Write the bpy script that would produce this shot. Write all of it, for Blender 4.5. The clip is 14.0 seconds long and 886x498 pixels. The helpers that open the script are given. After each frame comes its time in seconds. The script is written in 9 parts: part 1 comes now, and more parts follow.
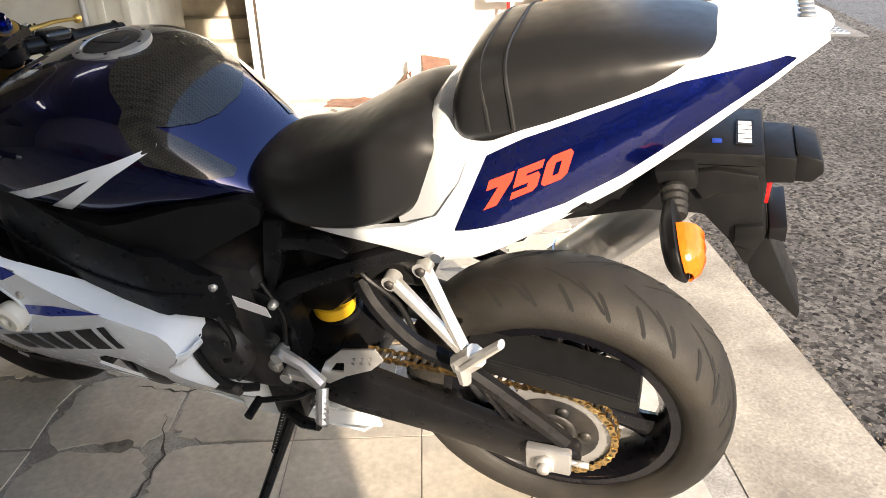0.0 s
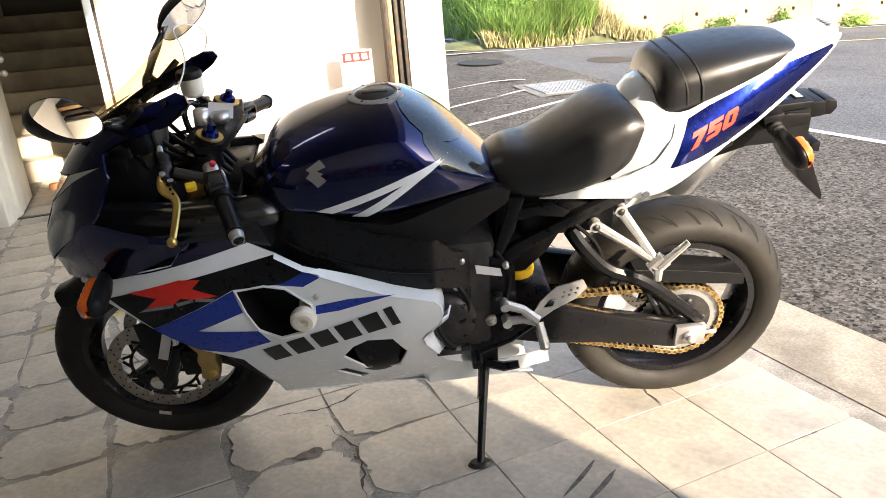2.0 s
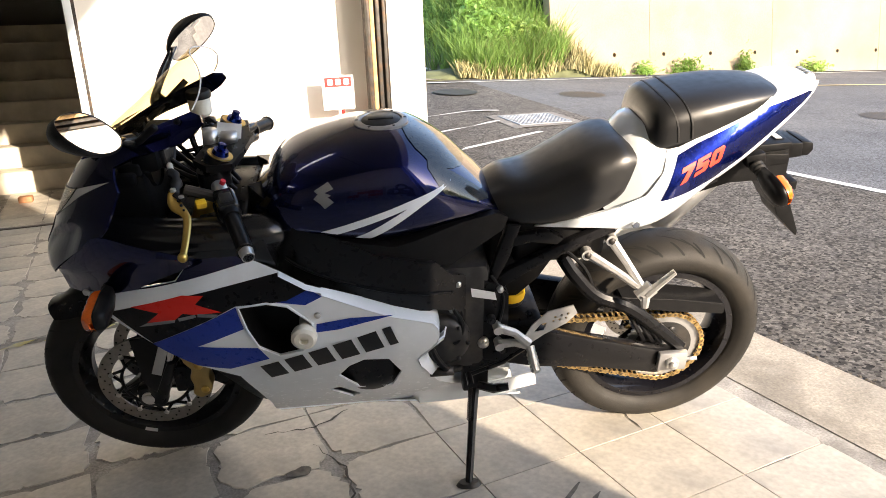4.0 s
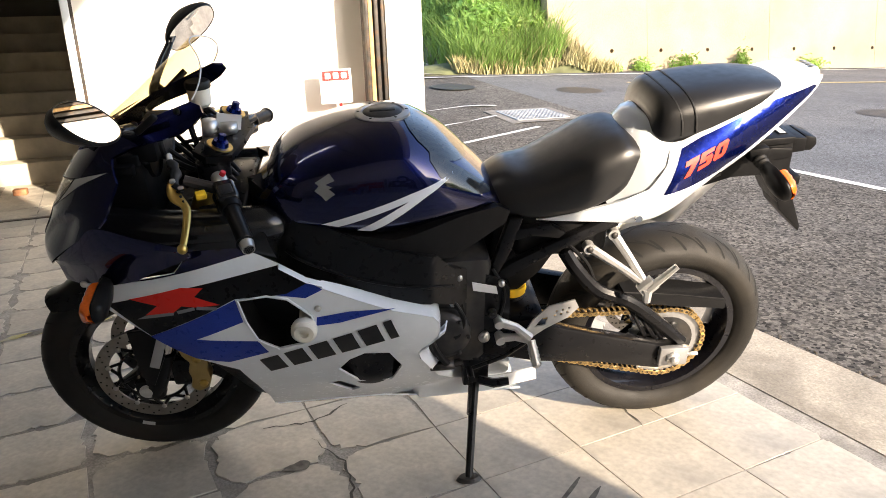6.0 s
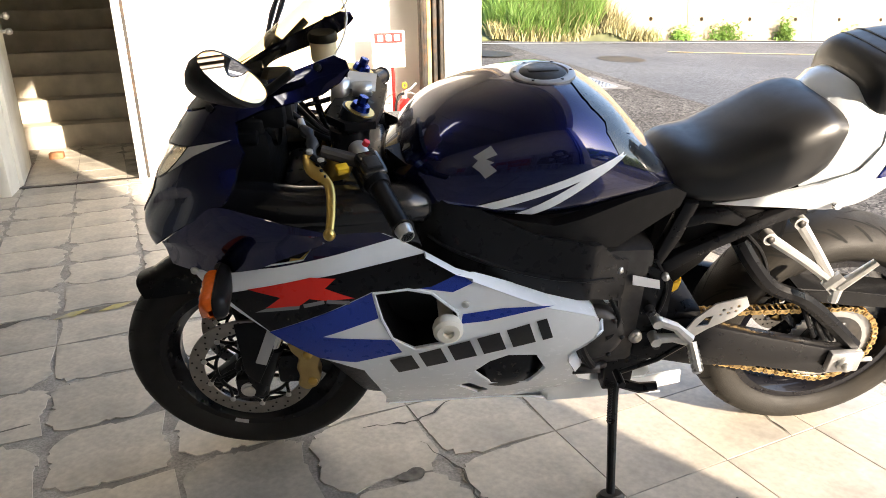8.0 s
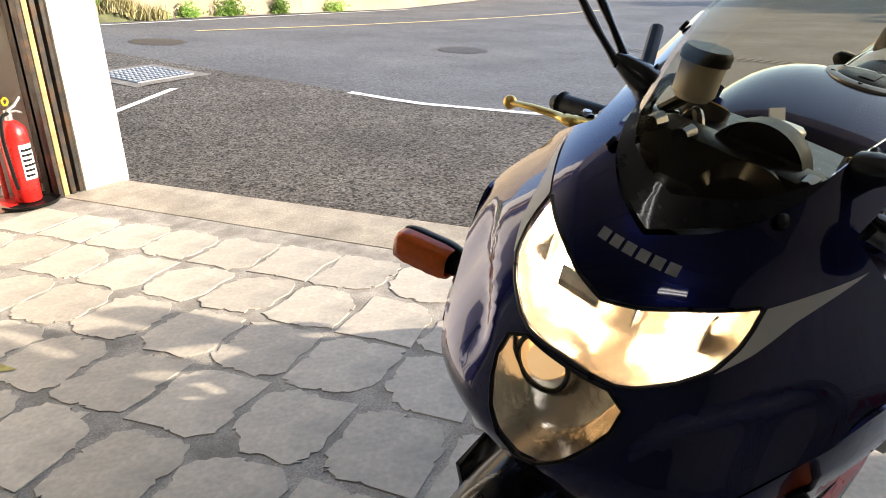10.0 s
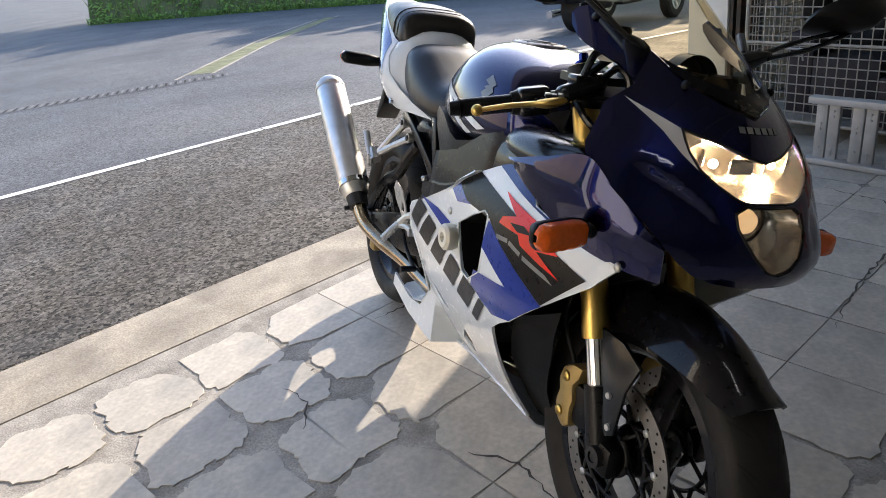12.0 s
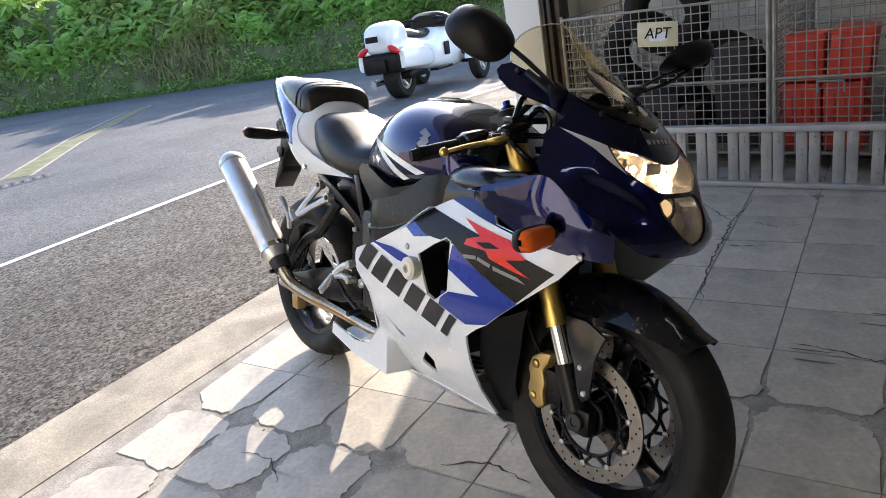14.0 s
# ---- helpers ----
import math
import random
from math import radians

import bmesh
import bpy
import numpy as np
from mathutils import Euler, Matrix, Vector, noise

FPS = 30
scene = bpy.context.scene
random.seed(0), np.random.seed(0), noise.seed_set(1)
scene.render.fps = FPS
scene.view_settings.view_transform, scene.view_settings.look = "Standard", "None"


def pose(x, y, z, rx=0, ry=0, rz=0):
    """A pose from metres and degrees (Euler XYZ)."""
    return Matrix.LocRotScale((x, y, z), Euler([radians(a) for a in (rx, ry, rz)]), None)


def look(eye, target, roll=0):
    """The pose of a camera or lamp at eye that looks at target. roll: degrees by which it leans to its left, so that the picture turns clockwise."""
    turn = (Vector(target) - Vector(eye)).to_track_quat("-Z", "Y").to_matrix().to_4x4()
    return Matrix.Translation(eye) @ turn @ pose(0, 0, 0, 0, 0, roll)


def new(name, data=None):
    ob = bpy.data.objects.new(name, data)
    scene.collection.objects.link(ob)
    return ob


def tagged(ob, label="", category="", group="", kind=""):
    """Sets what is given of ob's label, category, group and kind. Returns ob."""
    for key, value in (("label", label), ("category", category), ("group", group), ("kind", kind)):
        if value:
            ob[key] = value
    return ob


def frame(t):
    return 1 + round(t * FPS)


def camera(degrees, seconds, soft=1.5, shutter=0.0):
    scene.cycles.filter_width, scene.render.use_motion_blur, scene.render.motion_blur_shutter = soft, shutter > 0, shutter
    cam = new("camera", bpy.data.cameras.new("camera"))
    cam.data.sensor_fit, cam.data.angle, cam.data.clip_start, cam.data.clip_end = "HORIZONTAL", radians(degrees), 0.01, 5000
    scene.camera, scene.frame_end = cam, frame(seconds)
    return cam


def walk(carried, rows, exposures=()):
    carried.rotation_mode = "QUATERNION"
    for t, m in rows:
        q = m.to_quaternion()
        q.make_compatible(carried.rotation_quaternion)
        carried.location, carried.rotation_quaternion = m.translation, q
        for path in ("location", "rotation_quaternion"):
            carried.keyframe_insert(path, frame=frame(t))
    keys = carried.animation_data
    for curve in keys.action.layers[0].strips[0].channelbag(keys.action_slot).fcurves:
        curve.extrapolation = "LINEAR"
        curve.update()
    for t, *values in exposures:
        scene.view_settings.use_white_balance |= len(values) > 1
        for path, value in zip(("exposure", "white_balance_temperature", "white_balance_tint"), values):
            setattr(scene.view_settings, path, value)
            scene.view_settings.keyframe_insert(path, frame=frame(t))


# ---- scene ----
# ---- camera and walk ----
cam = camera(65.0, 14.0, soft=0.9)
PATH = [
    (0.0, pose(-0.142, -1.192, 1.123, 64.93, 1.23, 4.62)),
    (0.5, pose(-0.513, -1.361, 1.126, 69.41, 1.63, -7.34)),
    (1.0, pose(-0.784, -1.532, 1.122, 71.76, 2.34, -9.15)),
    (1.5, pose(-0.997, -1.588, 1.124, 71.70, 1.56, -8.57)),
    (2.0, pose(-1.107, -1.637, 1.119, 71.13, 4.66, -17.52)),
    (2.5, pose(-1.195, -1.642, 1.136, 71.59, 2.06, -19.53)),
    (3.0, pose(-1.199, -1.653, 1.136, 73.04, 1.86, -19.39)),
    (5.5, pose(-1.2, -1.663, 1.125, 73.11, 2.85, -20.52)),
    (6.0, pose(-1.209, -1.646, 1.124, 72.81, 1.87, -20.08)),
    (6.5, pose(-1.217, -1.646, 1.122, 71.57, 1.62, -19.48)),
    (7.0, pose(-1.245, -1.638, 1.122, 71.09, 0.95, -18.58)),
    (7.5, pose(-1.311, -1.583, 1.105, 70.79, 0.47, -18.19)),
    (8.0, pose(-1.417, -1.32, 1.092, 70.36, 1.06, -18.80)),
    (8.5, pose(-1.593, -0.974, 1.097, 69.18, 0.18, -19.18)),
    (9.0, pose(-1.792, -0.666, 1.116, 68.69, -0.31, -26.45)),
    (9.2, pose(-1.843, -0.542, 1.098, 68.33, -1.23, -32.19)),
    (10.25, pose(-2.11, 0.18, 1.15, 66.8, 2.0, -72.5)),
    (11.3, pose(-2.15, 0.806, 1.199, 65.28, 5.64, -110.23)),
    (11.5, pose(-2.142, 0.906, 1.211, 66.07, 8.09, -114.83)),
    (12.0, pose(-2.048, 1.114, 1.222, 65.61, 6.83, -126.15)),
    (12.5, pose(-2.011, 1.319, 1.255, 65.11, 9.70, -137.41)),
    (13.0, pose(-2.003, 1.437, 1.277, 66.50, 10.18, -142.11)),
    (13.5, pose(-2.013, 1.476, 1.272, 68.11, 8.87, -142.29)),
    (14.0, pose(-2.029, 1.492, 1.274, 68.82, 9.83, -142.26)),
]
walk(cam, PATH, exposures=((0.0, 2.1, 6750, 14), (1.0, 2.12, 6750, 14), (2.0, 2.35, 6750, 14), (3.0, 2.24, 6750, 15), (6.5, 2.15, 6750, 15), (7.5, 2.36, 6750, 15), (8.5, 2.6, 6600, 13), (9.0, 2.17, 6750, 13), (9.2, 2.1, 6750, 13), (11.3, 1.74, 6200, 14), (14.0, 1.98, 6200, 15)))

# ---- world and sun ----
SUN_EL = radians(19)
SUN_TO = Vector((0.414, -0.91, 0)).normalized()      # horizontal way to the sun
world = bpy.data.worlds.new("sky")
scene.world = world
world.use_nodes = True
sky = world.node_tree.nodes.new("ShaderNodeTexSky")
sky.sky_type, sky.sun_disc = "NISHITA", False
sky.sun_elevation = SUN_EL
sky.sun_rotation = math.atan2(SUN_TO.x, SUN_TO.y)
world.node_tree.links.new(sky.outputs[0], world.node_tree.nodes["Background"].inputs[0])
world.node_tree.nodes["Background"].inputs[1].default_value = 0.15
sun_data = bpy.data.lights.new("sun", "SUN")
sun_data.energy, sun_data.angle, sun_data.color = 3.2, radians(0.6), (1.0, 0.87, 0.68)
sun = new("sun", sun_data)
sun_way = Vector((SUN_TO.x * math.cos(SUN_EL), SUN_TO.y * math.cos(SUN_EL), math.sin(SUN_EL)))
sun.matrix_world = look(sun_way * 30, (0, 0, 0))


# ---- materials ----
def mat(name, color, rough=0.5, metal=0.0, var=0.12, scale=30.0, bump=0.0, bscale=200.0, coat=0.0, fine=0.0, stain=None, stain_amt=0.0, stain_scale=2.0, trans=0.0, emit=None, emit_s=0.0, flake=0.0, ior=1.5, per_piece=0.0, speck=0.0, sscale=110.0):
    m = bpy.data.materials.new(name)
    m.use_nodes = True
    nt = m.node_tree
    N, Lk = nt.nodes, nt.links
    b = N["Principled BSDF"]
    b.inputs["Roughness"].default_value = rough
    b.inputs["Metallic"].default_value = metal
    b.inputs["Coat Weight"].default_value = coat
    b.inputs["Coat Roughness"].default_value = 0.03
    if coat >= 0.5:
        b.inputs["Specular IOR Level"].default_value = 0.12
    b.inputs["IOR"].default_value = ior
    b.inputs["Transmission Weight"].default_value = trans
    if emit:
        b.inputs["Emission Color"].default_value = (*emit, 1)
        b.inputs["Emission Strength"].default_value = emit_s
    tc = N.new("ShaderNodeTexCoord")

    def nz(sc, det=5):
        n = N.new("ShaderNodeTexNoise")
        n.inputs["Scale"].default_value = sc
        n.inputs["Detail"].default_value = det
        Lk.new(tc.outputs["Object"], n.inputs["Vector"])
        return n.outputs["Fac"]

    def ramp(src, lo, hi, a=0.3, c=0.7):
        r = N.new("ShaderNodeMapRange")
        r.inputs["From Min"].default_value, r.inputs["From Max"].default_value = a, c
        r.inputs["To Min"].default_value, r.inputs["To Max"].default_value = lo, hi
        Lk.new(src, r.inputs["Value"])
        return r.outputs["Result"]

    def mul(c, f):
        x = N.new("ShaderNodeMix")
        x.data_type, x.blend_type = "RGBA", "MULTIPLY"
        x.inputs[0].default_value = 1.0
        Lk.new(c, x.inputs[6])
        Lk.new(f, x.inputs[7])
        return x.outputs[2]

    rgb = N.new("ShaderNodeRGB")
    rgb.outputs[0].default_value = (*color, 1)
    out = rgb.outputs[0]
    if var:
        out = mul(out, ramp(nz(scale), 1 - var, 1 + var))
    if fine:
        out = mul(out, ramp(nz(bscale, 3), 1 - fine, 1 + fine))
    if per_piece:
        oi = N.new("ShaderNodeObjectInfo")
        out = mul(out, ramp(oi.outputs["Random"], 1 - per_piece, 1 + per_piece, 0, 1))
    if stain:
        x = N.new("ShaderNodeMix")
        x.data_type = "RGBA"
        Lk.new(ramp(nz(stain_scale, 8), 0.0, stain_amt, 0.5, 0.66), x.inputs[0])
        Lk.new(out, x.inputs[6])
        x.inputs[7].default_value = (*stain, 1)
        out = x.outputs[2]
    if speck:
        v = N.new("ShaderNodeTexVoronoi")
        v.inputs["Scale"].default_value = sscale
        Lk.new(tc.outputs["Object"], v.inputs["Vector"])
        out = mul(out, ramp(v.outputs["Color"], 1 - speck, 1 + speck * 1.3, 0.1, 0.9))
        v2 = N.new("ShaderNodeTexVoronoi")
        v2.inputs["Scale"].default_value = sscale * 0.37
        Lk.new(tc.outputs["Object"], v2.inputs["Vector"])
        out = mul(out, ramp(v2.outputs["Color"], 1 - speck * 0.2, 1 + speck * 0.25, 0.1, 0.9))
    if flake:
        v = N.new("ShaderNodeTexVoronoi")
        v.inputs["Scale"].default_value = 1500
        Lk.new(tc.outputs["Object"], v.inputs["Vector"])
        out = mul(out, ramp(v.outputs["Color"], 1 - flake, 1 + flake, 0, 1))
    Lk.new(out, b.inputs["Base Color"])
    if var and rough > 0.08:
        Lk.new(ramp(nz(scale * 2.3), rough * 0.85, min(1, rough * 1.15)), b.inputs["Roughness"])
    if bump:
        bp = N.new("ShaderNodeBump")
        bp.inputs["Strength"].default_value = bump
        bp.inputs["Distance"].default_value = 0.002
        Lk.new(nz(bscale, 4), bp.inputs["Height"])
        Lk.new(bp.outputs[0], b.inputs["Normal"])
    return m


def weave(m, scale):
    """A woven chequer in the base colour."""
    nt = m.node_tree
    b = nt.nodes["Principled BSDF"]
    src = b.inputs["Base Color"].links[0].from_socket
    tc = nt.nodes.new("ShaderNodeTexCoord")
    ck = nt.nodes.new("ShaderNodeTexChecker")
    ck.inputs["Scale"].default_value = scale
    ck.inputs["Color1"].default_value = (0.45, 0.45, 0.45, 1)
    ck.inputs["Color2"].default_value = (1.6, 1.55, 1.4, 1)
    nt.links.new(tc.outputs["Object"], ck.inputs["Vector"])
    mx = nt.nodes.new("ShaderNodeMix")
    mx.data_type, mx.blend_type = "RGBA", "MULTIPLY"
    mx.inputs[0].default_value = 1.0
    nt.links.new(src, mx.inputs[6])
    nt.links.new(ck.outputs["Color"], mx.inputs[7])
    nt.links.new(mx.outputs[2], b.inputs["Base Color"])
    return m


def see_through(m, share, tint):
    """Lets part of the light through a thin leaf."""
    nt = m.node_tree
    out = nt.nodes["Material Output"]
    tl = nt.nodes.new("ShaderNodeBsdfTranslucent")
    tl.inputs[0].default_value = (*tint, 1)
    mx = nt.nodes.new("ShaderNodeMixShader")
    mx.inputs[0].default_value = share
    nt.links.new(nt.nodes["Principled BSDF"].outputs[0], mx.inputs[1])
    nt.links.new(tl.outputs[0], mx.inputs[2])
    nt.links.new(mx.outputs[0], out.inputs[0])
    return m


M_TILE = mat("stone_slab", (0.48, 0.44, 0.375), 0.5, var=0.17, scale=7, bump=0.3, bscale=60, fine=0.12, stain=(0.25, 0.235, 0.21), stain_amt=0.62, stain_scale=4.5, per_piece=0.1)
M_MORTAR = mat("mortar_bed", (0.32, 0.30, 0.27), 0.9, var=0.3, scale=9, bump=0.8, bscale=160, fine=0.25, stain=(0.16, 0.15, 0.13), stain_amt=0.6, stain_scale=6)
M_CONC = mat("concrete_sill", (0.34, 0.305, 0.25), 0.85, var=0.22, scale=5, bump=0.6, bscale=120, fine=0.16, stain=(0.19, 0.17, 0.14), stain_amt=0.7, stain_scale=3.0, speck=0.12, sscale=140)
M_ASPH = mat("asphalt", (0.076, 0.070, 0.063), 0.85, var=0.2, scale=1.3, bump=1.0, bscale=120, fine=0.3, stain=(0.10, 0.094, 0.086), stain_amt=0.6, stain_scale=0.5, speck=0.9, sscale=72)
M_ASPH2 = mat("smoother_asphalt", (0.102, 0.106, 0.113), 0.85, var=0.16, scale=0.7, bump=0.8, bscale=120, fine=0.22, stain=(0.125, 0.125, 0.125), stain_amt=0.6, stain_scale=0.35, speck=0.5, sscale=95)
for m in (M_ASPH, M_ASPH2):
    m.node_tree.nodes["Principled BSDF"].inputs["Specular IOR Level"].default_value = 0.2
M_ROADPAINT = mat("road_paint", (0.72, 0.71, 0.68), 0.75, var=0.2, scale=20, bump=0.4, bscale=120, fine=0.2, stain=(0.2, 0.2, 0.19), stain_amt=0.6, stain_scale=9)
M_WHITE = mat("white_wall", (0.83, 0.81, 0.76), 0.6, var=0.04, scale=2, bump=0.12, bscale=60)
M_CREAM = mat("cream_paint", (0.70, 0.68, 0.60), 0.55, var=0.07, scale=4, bump=0.1, bscale=80, stain=(0.4, 0.37, 0.3), stain_amt=0.3, stain_scale=5)
M_STEEL = mat("dark_steel", (0.06, 0.055, 0.05), 0.45, 0.5, var=0.25, scale=20, stain=(0.17, 0.09, 0.04), stain_amt=0.5, stain_scale=12)
M_GALV = mat("galvanised_steel", (0.47, 0.47, 0.46), 0.55, 0.55, var=0.15, scale=12, stain=(0.3, 0.29, 0.27), stain_amt=0.5, stain_scale=6)
# ceiling colour held dark and neutral to cut warm bounce on the floor
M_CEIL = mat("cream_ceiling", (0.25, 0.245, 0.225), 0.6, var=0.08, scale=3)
# grey darkened so that the glossy paint reflects less of these walls
M_WALL_DARKENED = mat("grey_wall", (0.20, 0.195, 0.18), 0.8, var=0.12, scale=3)
M_RETAIN = mat("retaining_wall", (0.30, 0.238, 0.160), 0.85, var=0.18, scale=0.8, bump=0.4, bscale=40, fine=0.1, stain=(0.22, 0.18, 0.125), stain_amt=0.7, stain_scale=1.0)
M_EARTH = mat("earth_bank", (0.10, 0.11, 0.05), 0.95, var=0.4, scale=3, bump=0.6, bscale=20)
M_HOLE_SHADE = mat("dark_void", (0.03, 0.028, 0.025), 0.8, var=0.2)


# ---- mesh helpers ----
def mesh_ob(name, bm, material, parent=None, smooth=True, label="", angle=35):
    me = bpy.data.meshes.new(name)
    bmesh.ops.recalc_face_normals(bm, faces=bm.faces)
    if smooth:
        lim = radians(angle)
        for f in bm.faces:
            f.smooth = True
        for e in bm.edges:
            e.smooth = len(e.link_faces) == 2 and e.calc_face_angle(0) < lim
    bm.to_mesh(me)
    bm.free()
    for m in material if isinstance(material, (list, tuple)) else [material]:
        me.materials.append(m)
    ob = new(name, me)
    if parent:
        ob.parent = parent
    if label:
        ob["label"] = label
    return ob


def split(ob, name=None):
    """Makes each separate piece of a mesh an object of its own."""
    bm = bmesh.new()
    bm.from_mesh(ob.data)
    todo, groups = set(bm.verts), []
    while todo:
        stack, island = [todo.pop()], []
        while stack:
            v = stack.pop()
            island.append(v)
            for e in v.link_edges:
                w = e.other_vert(v)
                if w in todo:
                    todo.remove(w)
                    stack.append(w)
        groups.append(island)
    if len(groups) < 2:
        bm.free()
        return
    for island in groups:
        at = {v: i for i, v in enumerate(island)}
        faces = {f for v in island for f in v.link_faces}
        me = bpy.data.meshes.new(name or ob.name.split(".")[0])
        me.from_pydata([v.co[:] for v in island], [], [[at[v] for v in f.verts] for f in faces])
        for p, f in zip(me.polygons, faces):
            p.use_smooth = f.smooth
        me.materials.append(ob.data.materials[0])
        me.validate()
        pc = new(name or ob.name.split(".")[0], me)
        pc.parent = ob.parent
        pc.matrix_basis = ob.matrix_basis.copy()
    bm.free()
    bpy.data.objects.remove(ob)


def part(name, bm, material, parent, label="", **k):
    return mesh_ob(name, bm, material, parent, label=label, **k)


def empty(name, m=None):
    ob = new(name)
    ob.empty_display_size = 0.1
    if m is not None:
        ob.matrix_world = m
    return ob


def box(bm, x0, y0, z0, x1, y1, z1, bevel=0.0, seg=2, m=None):
    g = bmesh.ops.create_cube(bm, size=1)
    vs = g["verts"]
    t = Matrix.Translation(((x0 + x1) / 2, (y0 + y1) / 2, (z0 + z1) / 2)) @ Matrix.Diagonal((abs(x1 - x0), abs(y1 - y0), abs(z1 - z0), 1))
    bmesh.ops.transform(bm, matrix=t, verts=vs)
    if bevel:
        es = list({e for v in vs for e in v.link_edges})
        r = bmesh.ops.bevel(bm, geom=es, offset=bevel, segments=seg, affect="EDGES", profile=0.5)
        vs = list({v for v in r["verts"]} | {v for v in vs if v.is_valid})
    if m is not None:
        bmesh.ops.transform(bm, matrix=m, verts=[v for v in vs if v.is_valid])
    return bm


def new_box(*a, **k):
    return box(bmesh.new(), *a, **k)


def frame_to(d):
    return Vector(d).to_track_quat("Z", "Y").to_matrix().to_4x4()


def rod(bm, a, b, r, r2=None, n=12, caps=True):
    a, b = Vector(a), Vector(b)
    d = b - a
    m = Matrix.Translation((a + b) / 2) @ frame_to(d)
    bmesh.ops.create_cone(bm, cap_ends=caps, segments=n, radius1=r, radius2=r if r2 is None else r2, depth=d.length, matrix=m)
    return bm


def tube(bm, pts, r, n=8, closed=False, flat=1.0):
    """A tube along points; r a number or one per point; flat squashes the section."""
    pts = [Vector(p) for p in pts]
    rs = r if isinstance(r, (list, tuple)) else [r] * len(pts)
    rings, up = [], None
    for i, p in enumerate(pts):
        a = pts[i - 1] if i or closed else p
        c = pts[(i + 1) % len(pts)] if i < len(pts) - 1 or closed else p
        d = (c - a).normalized()
        if up is None:
            up = Vector((0, 0, 1)) if abs(d.z) < 0.9 else Vector((0, 1, 0))
        s = d.cross(up).normalized()
        up = s.cross(d).normalized()
        rings.append([bm.verts.new(p + (s * math.cos(2 * math.pi * k / n) + up * flat * math.sin(2 * math.pi * k / n)) * rs[i]) for k in range(n)])
    pairs = list(zip(rings, rings[1:])) + ([(rings[-1], rings[0])] if closed else [])
    for u, w in pairs:
        for k in range(n):
            bm.faces.new((u[k], u[(k + 1) % n], w[(k + 1) % n], w[k]))
    if not closed:
        bm.faces.new(rings[0][::-1])
        bm.faces.new(rings[-1])
    return bm


def spline(pts, n=6):
    """Catmull-Rom through points, n steps a span."""
    P = [Vector(p) for p in pts]
    out = []
    for i in range(len(P) - 1):
        a, b, c, d = P[max(i - 1, 0)], P[i], P[i + 1], P[min(i + 2, len(P) - 1)]
        for k in range(n):
            t = k / n
            out.append(0.5 * (2 * b + (c - a) * t + (2 * a - 5 * b + 4 * c - d) * t * t + (3 * b - a - 3 * c + d) * t ** 3))
    return out + [P[-1]]


def lathe(bm, prof, n=48, axis="Y", center=(0, 0, 0), closed=False):
    """Turns (radius, along) about an axis through center."""
    c = Vector(center)
    rings = []
    for k in range(n):
        a = 2 * math.pi * k / n
        ring = []
        for r, h in prof:
            if axis == "Y":
                v = Vector((r * math.cos(a), h, r * math.sin(a)))
            elif axis == "Z":
                v = Vector((r * math.cos(a), r * math.sin(a), h))
            else:
                v = Vector((h, r * math.cos(a), r * math.sin(a)))
            ring.append(bm.verts.new(c + v))
        rings.append(ring)
    m = len(prof)
    for k in range(n):
        u, w = rings[k], rings[(k + 1) % n]
        for i in range(m if closed else m - 1):
            j = (i + 1) % m
            bm.faces.new((u[i], u[j], w[j], w[i]))
    return bm


def grid_mesh(bm, rows, close_u=False):
    """Quads over rows of points."""
    V = [[bm.verts.new(p) for p in r] for r in rows]
    n = len(V[0])
    for a, b in zip(V, V[1:]):
        for i in range(n if close_u else n - 1):
            j = (i + 1) % n
            bm.faces.new((a[i], a[j], b[j], b[i]))
    return V


def grid_mesh_bm(rows):
    bm = bmesh.new()
    grid_mesh(bm, rows)
    return bm


def ngon(bm, pts):
    return bm.faces.new([bm.verts.new(p) for p in pts])


def solid(bm, amount):
    """Thickens an open sheet inwards."""
    bmesh.ops.recalc_face_normals(bm, faces=bm.faces)
    bmesh.ops.solidify(bm, geom=list(bm.faces), thickness=amount)
    return bm


def extrude_prism(bm, poly, y0, y1, plane="xz"):
    """A flat polygon in a plane, drawn out along the third axis."""
    def P(a, b, h):
        return {"xz": (a, h, b), "xy": (a, b, h), "yz": (h, a, b)}[plane]
    lo = [bm.verts.new(P(a, b, y0)) for a, b in poly]
    hi = [bm.verts.new(P(a, b, y1)) for a, b in poly]
    bm.faces.new(lo)
    bm.faces.new(hi[::-1])
    n = len(poly)
    for i in range(n):
        bm.faces.new((lo[i], lo[(i + 1) % n], hi[(i + 1) % n], hi[i]))
    return bm


def S(ob, label, category="", kind="structure"):
    return tagged(ob, label, category, "", kind)


# ---- motorcycle materials ----
M_NAVY = mat("navy_metallic_paint", (0.0016, 0.0042, 0.055), 0.27, 0.92, var=0.0, coat=1.0, flake=0.12)
M_BLUE = mat("bright_blue_paint", (0.016, 0.045, 0.33), 0.3, 0.2, var=0.04, coat=0.6, flake=0.35)
M_TAILBLUE = mat("deep_blue_paint", (0.004, 0.011, 0.125), 0.26, 0.85, var=0.04, coat=1.0, flake=0.15)
M_BLACKG = mat("gloss_black_paint", (0.004, 0.004, 0.006), 0.3, var=0.05, coat=0.5)
M_CARBON = weave(mat("carbon_look_film", (0.016, 0.0155, 0.014), 0.3, var=0.15, scale=60, coat=1.0), 260)
M_CAPGREY = mat("grey_cap_metal", (0.40, 0.40, 0.40), 0.42, 0.7, var=0.08)
M_BLACKF = mat("black_film", (0.006, 0.006, 0.007), 0.3, var=0.05)
M_BLACKF.node_tree.nodes["Principled BSDF"].inputs["Specular IOR Level"].default_value = 0.22
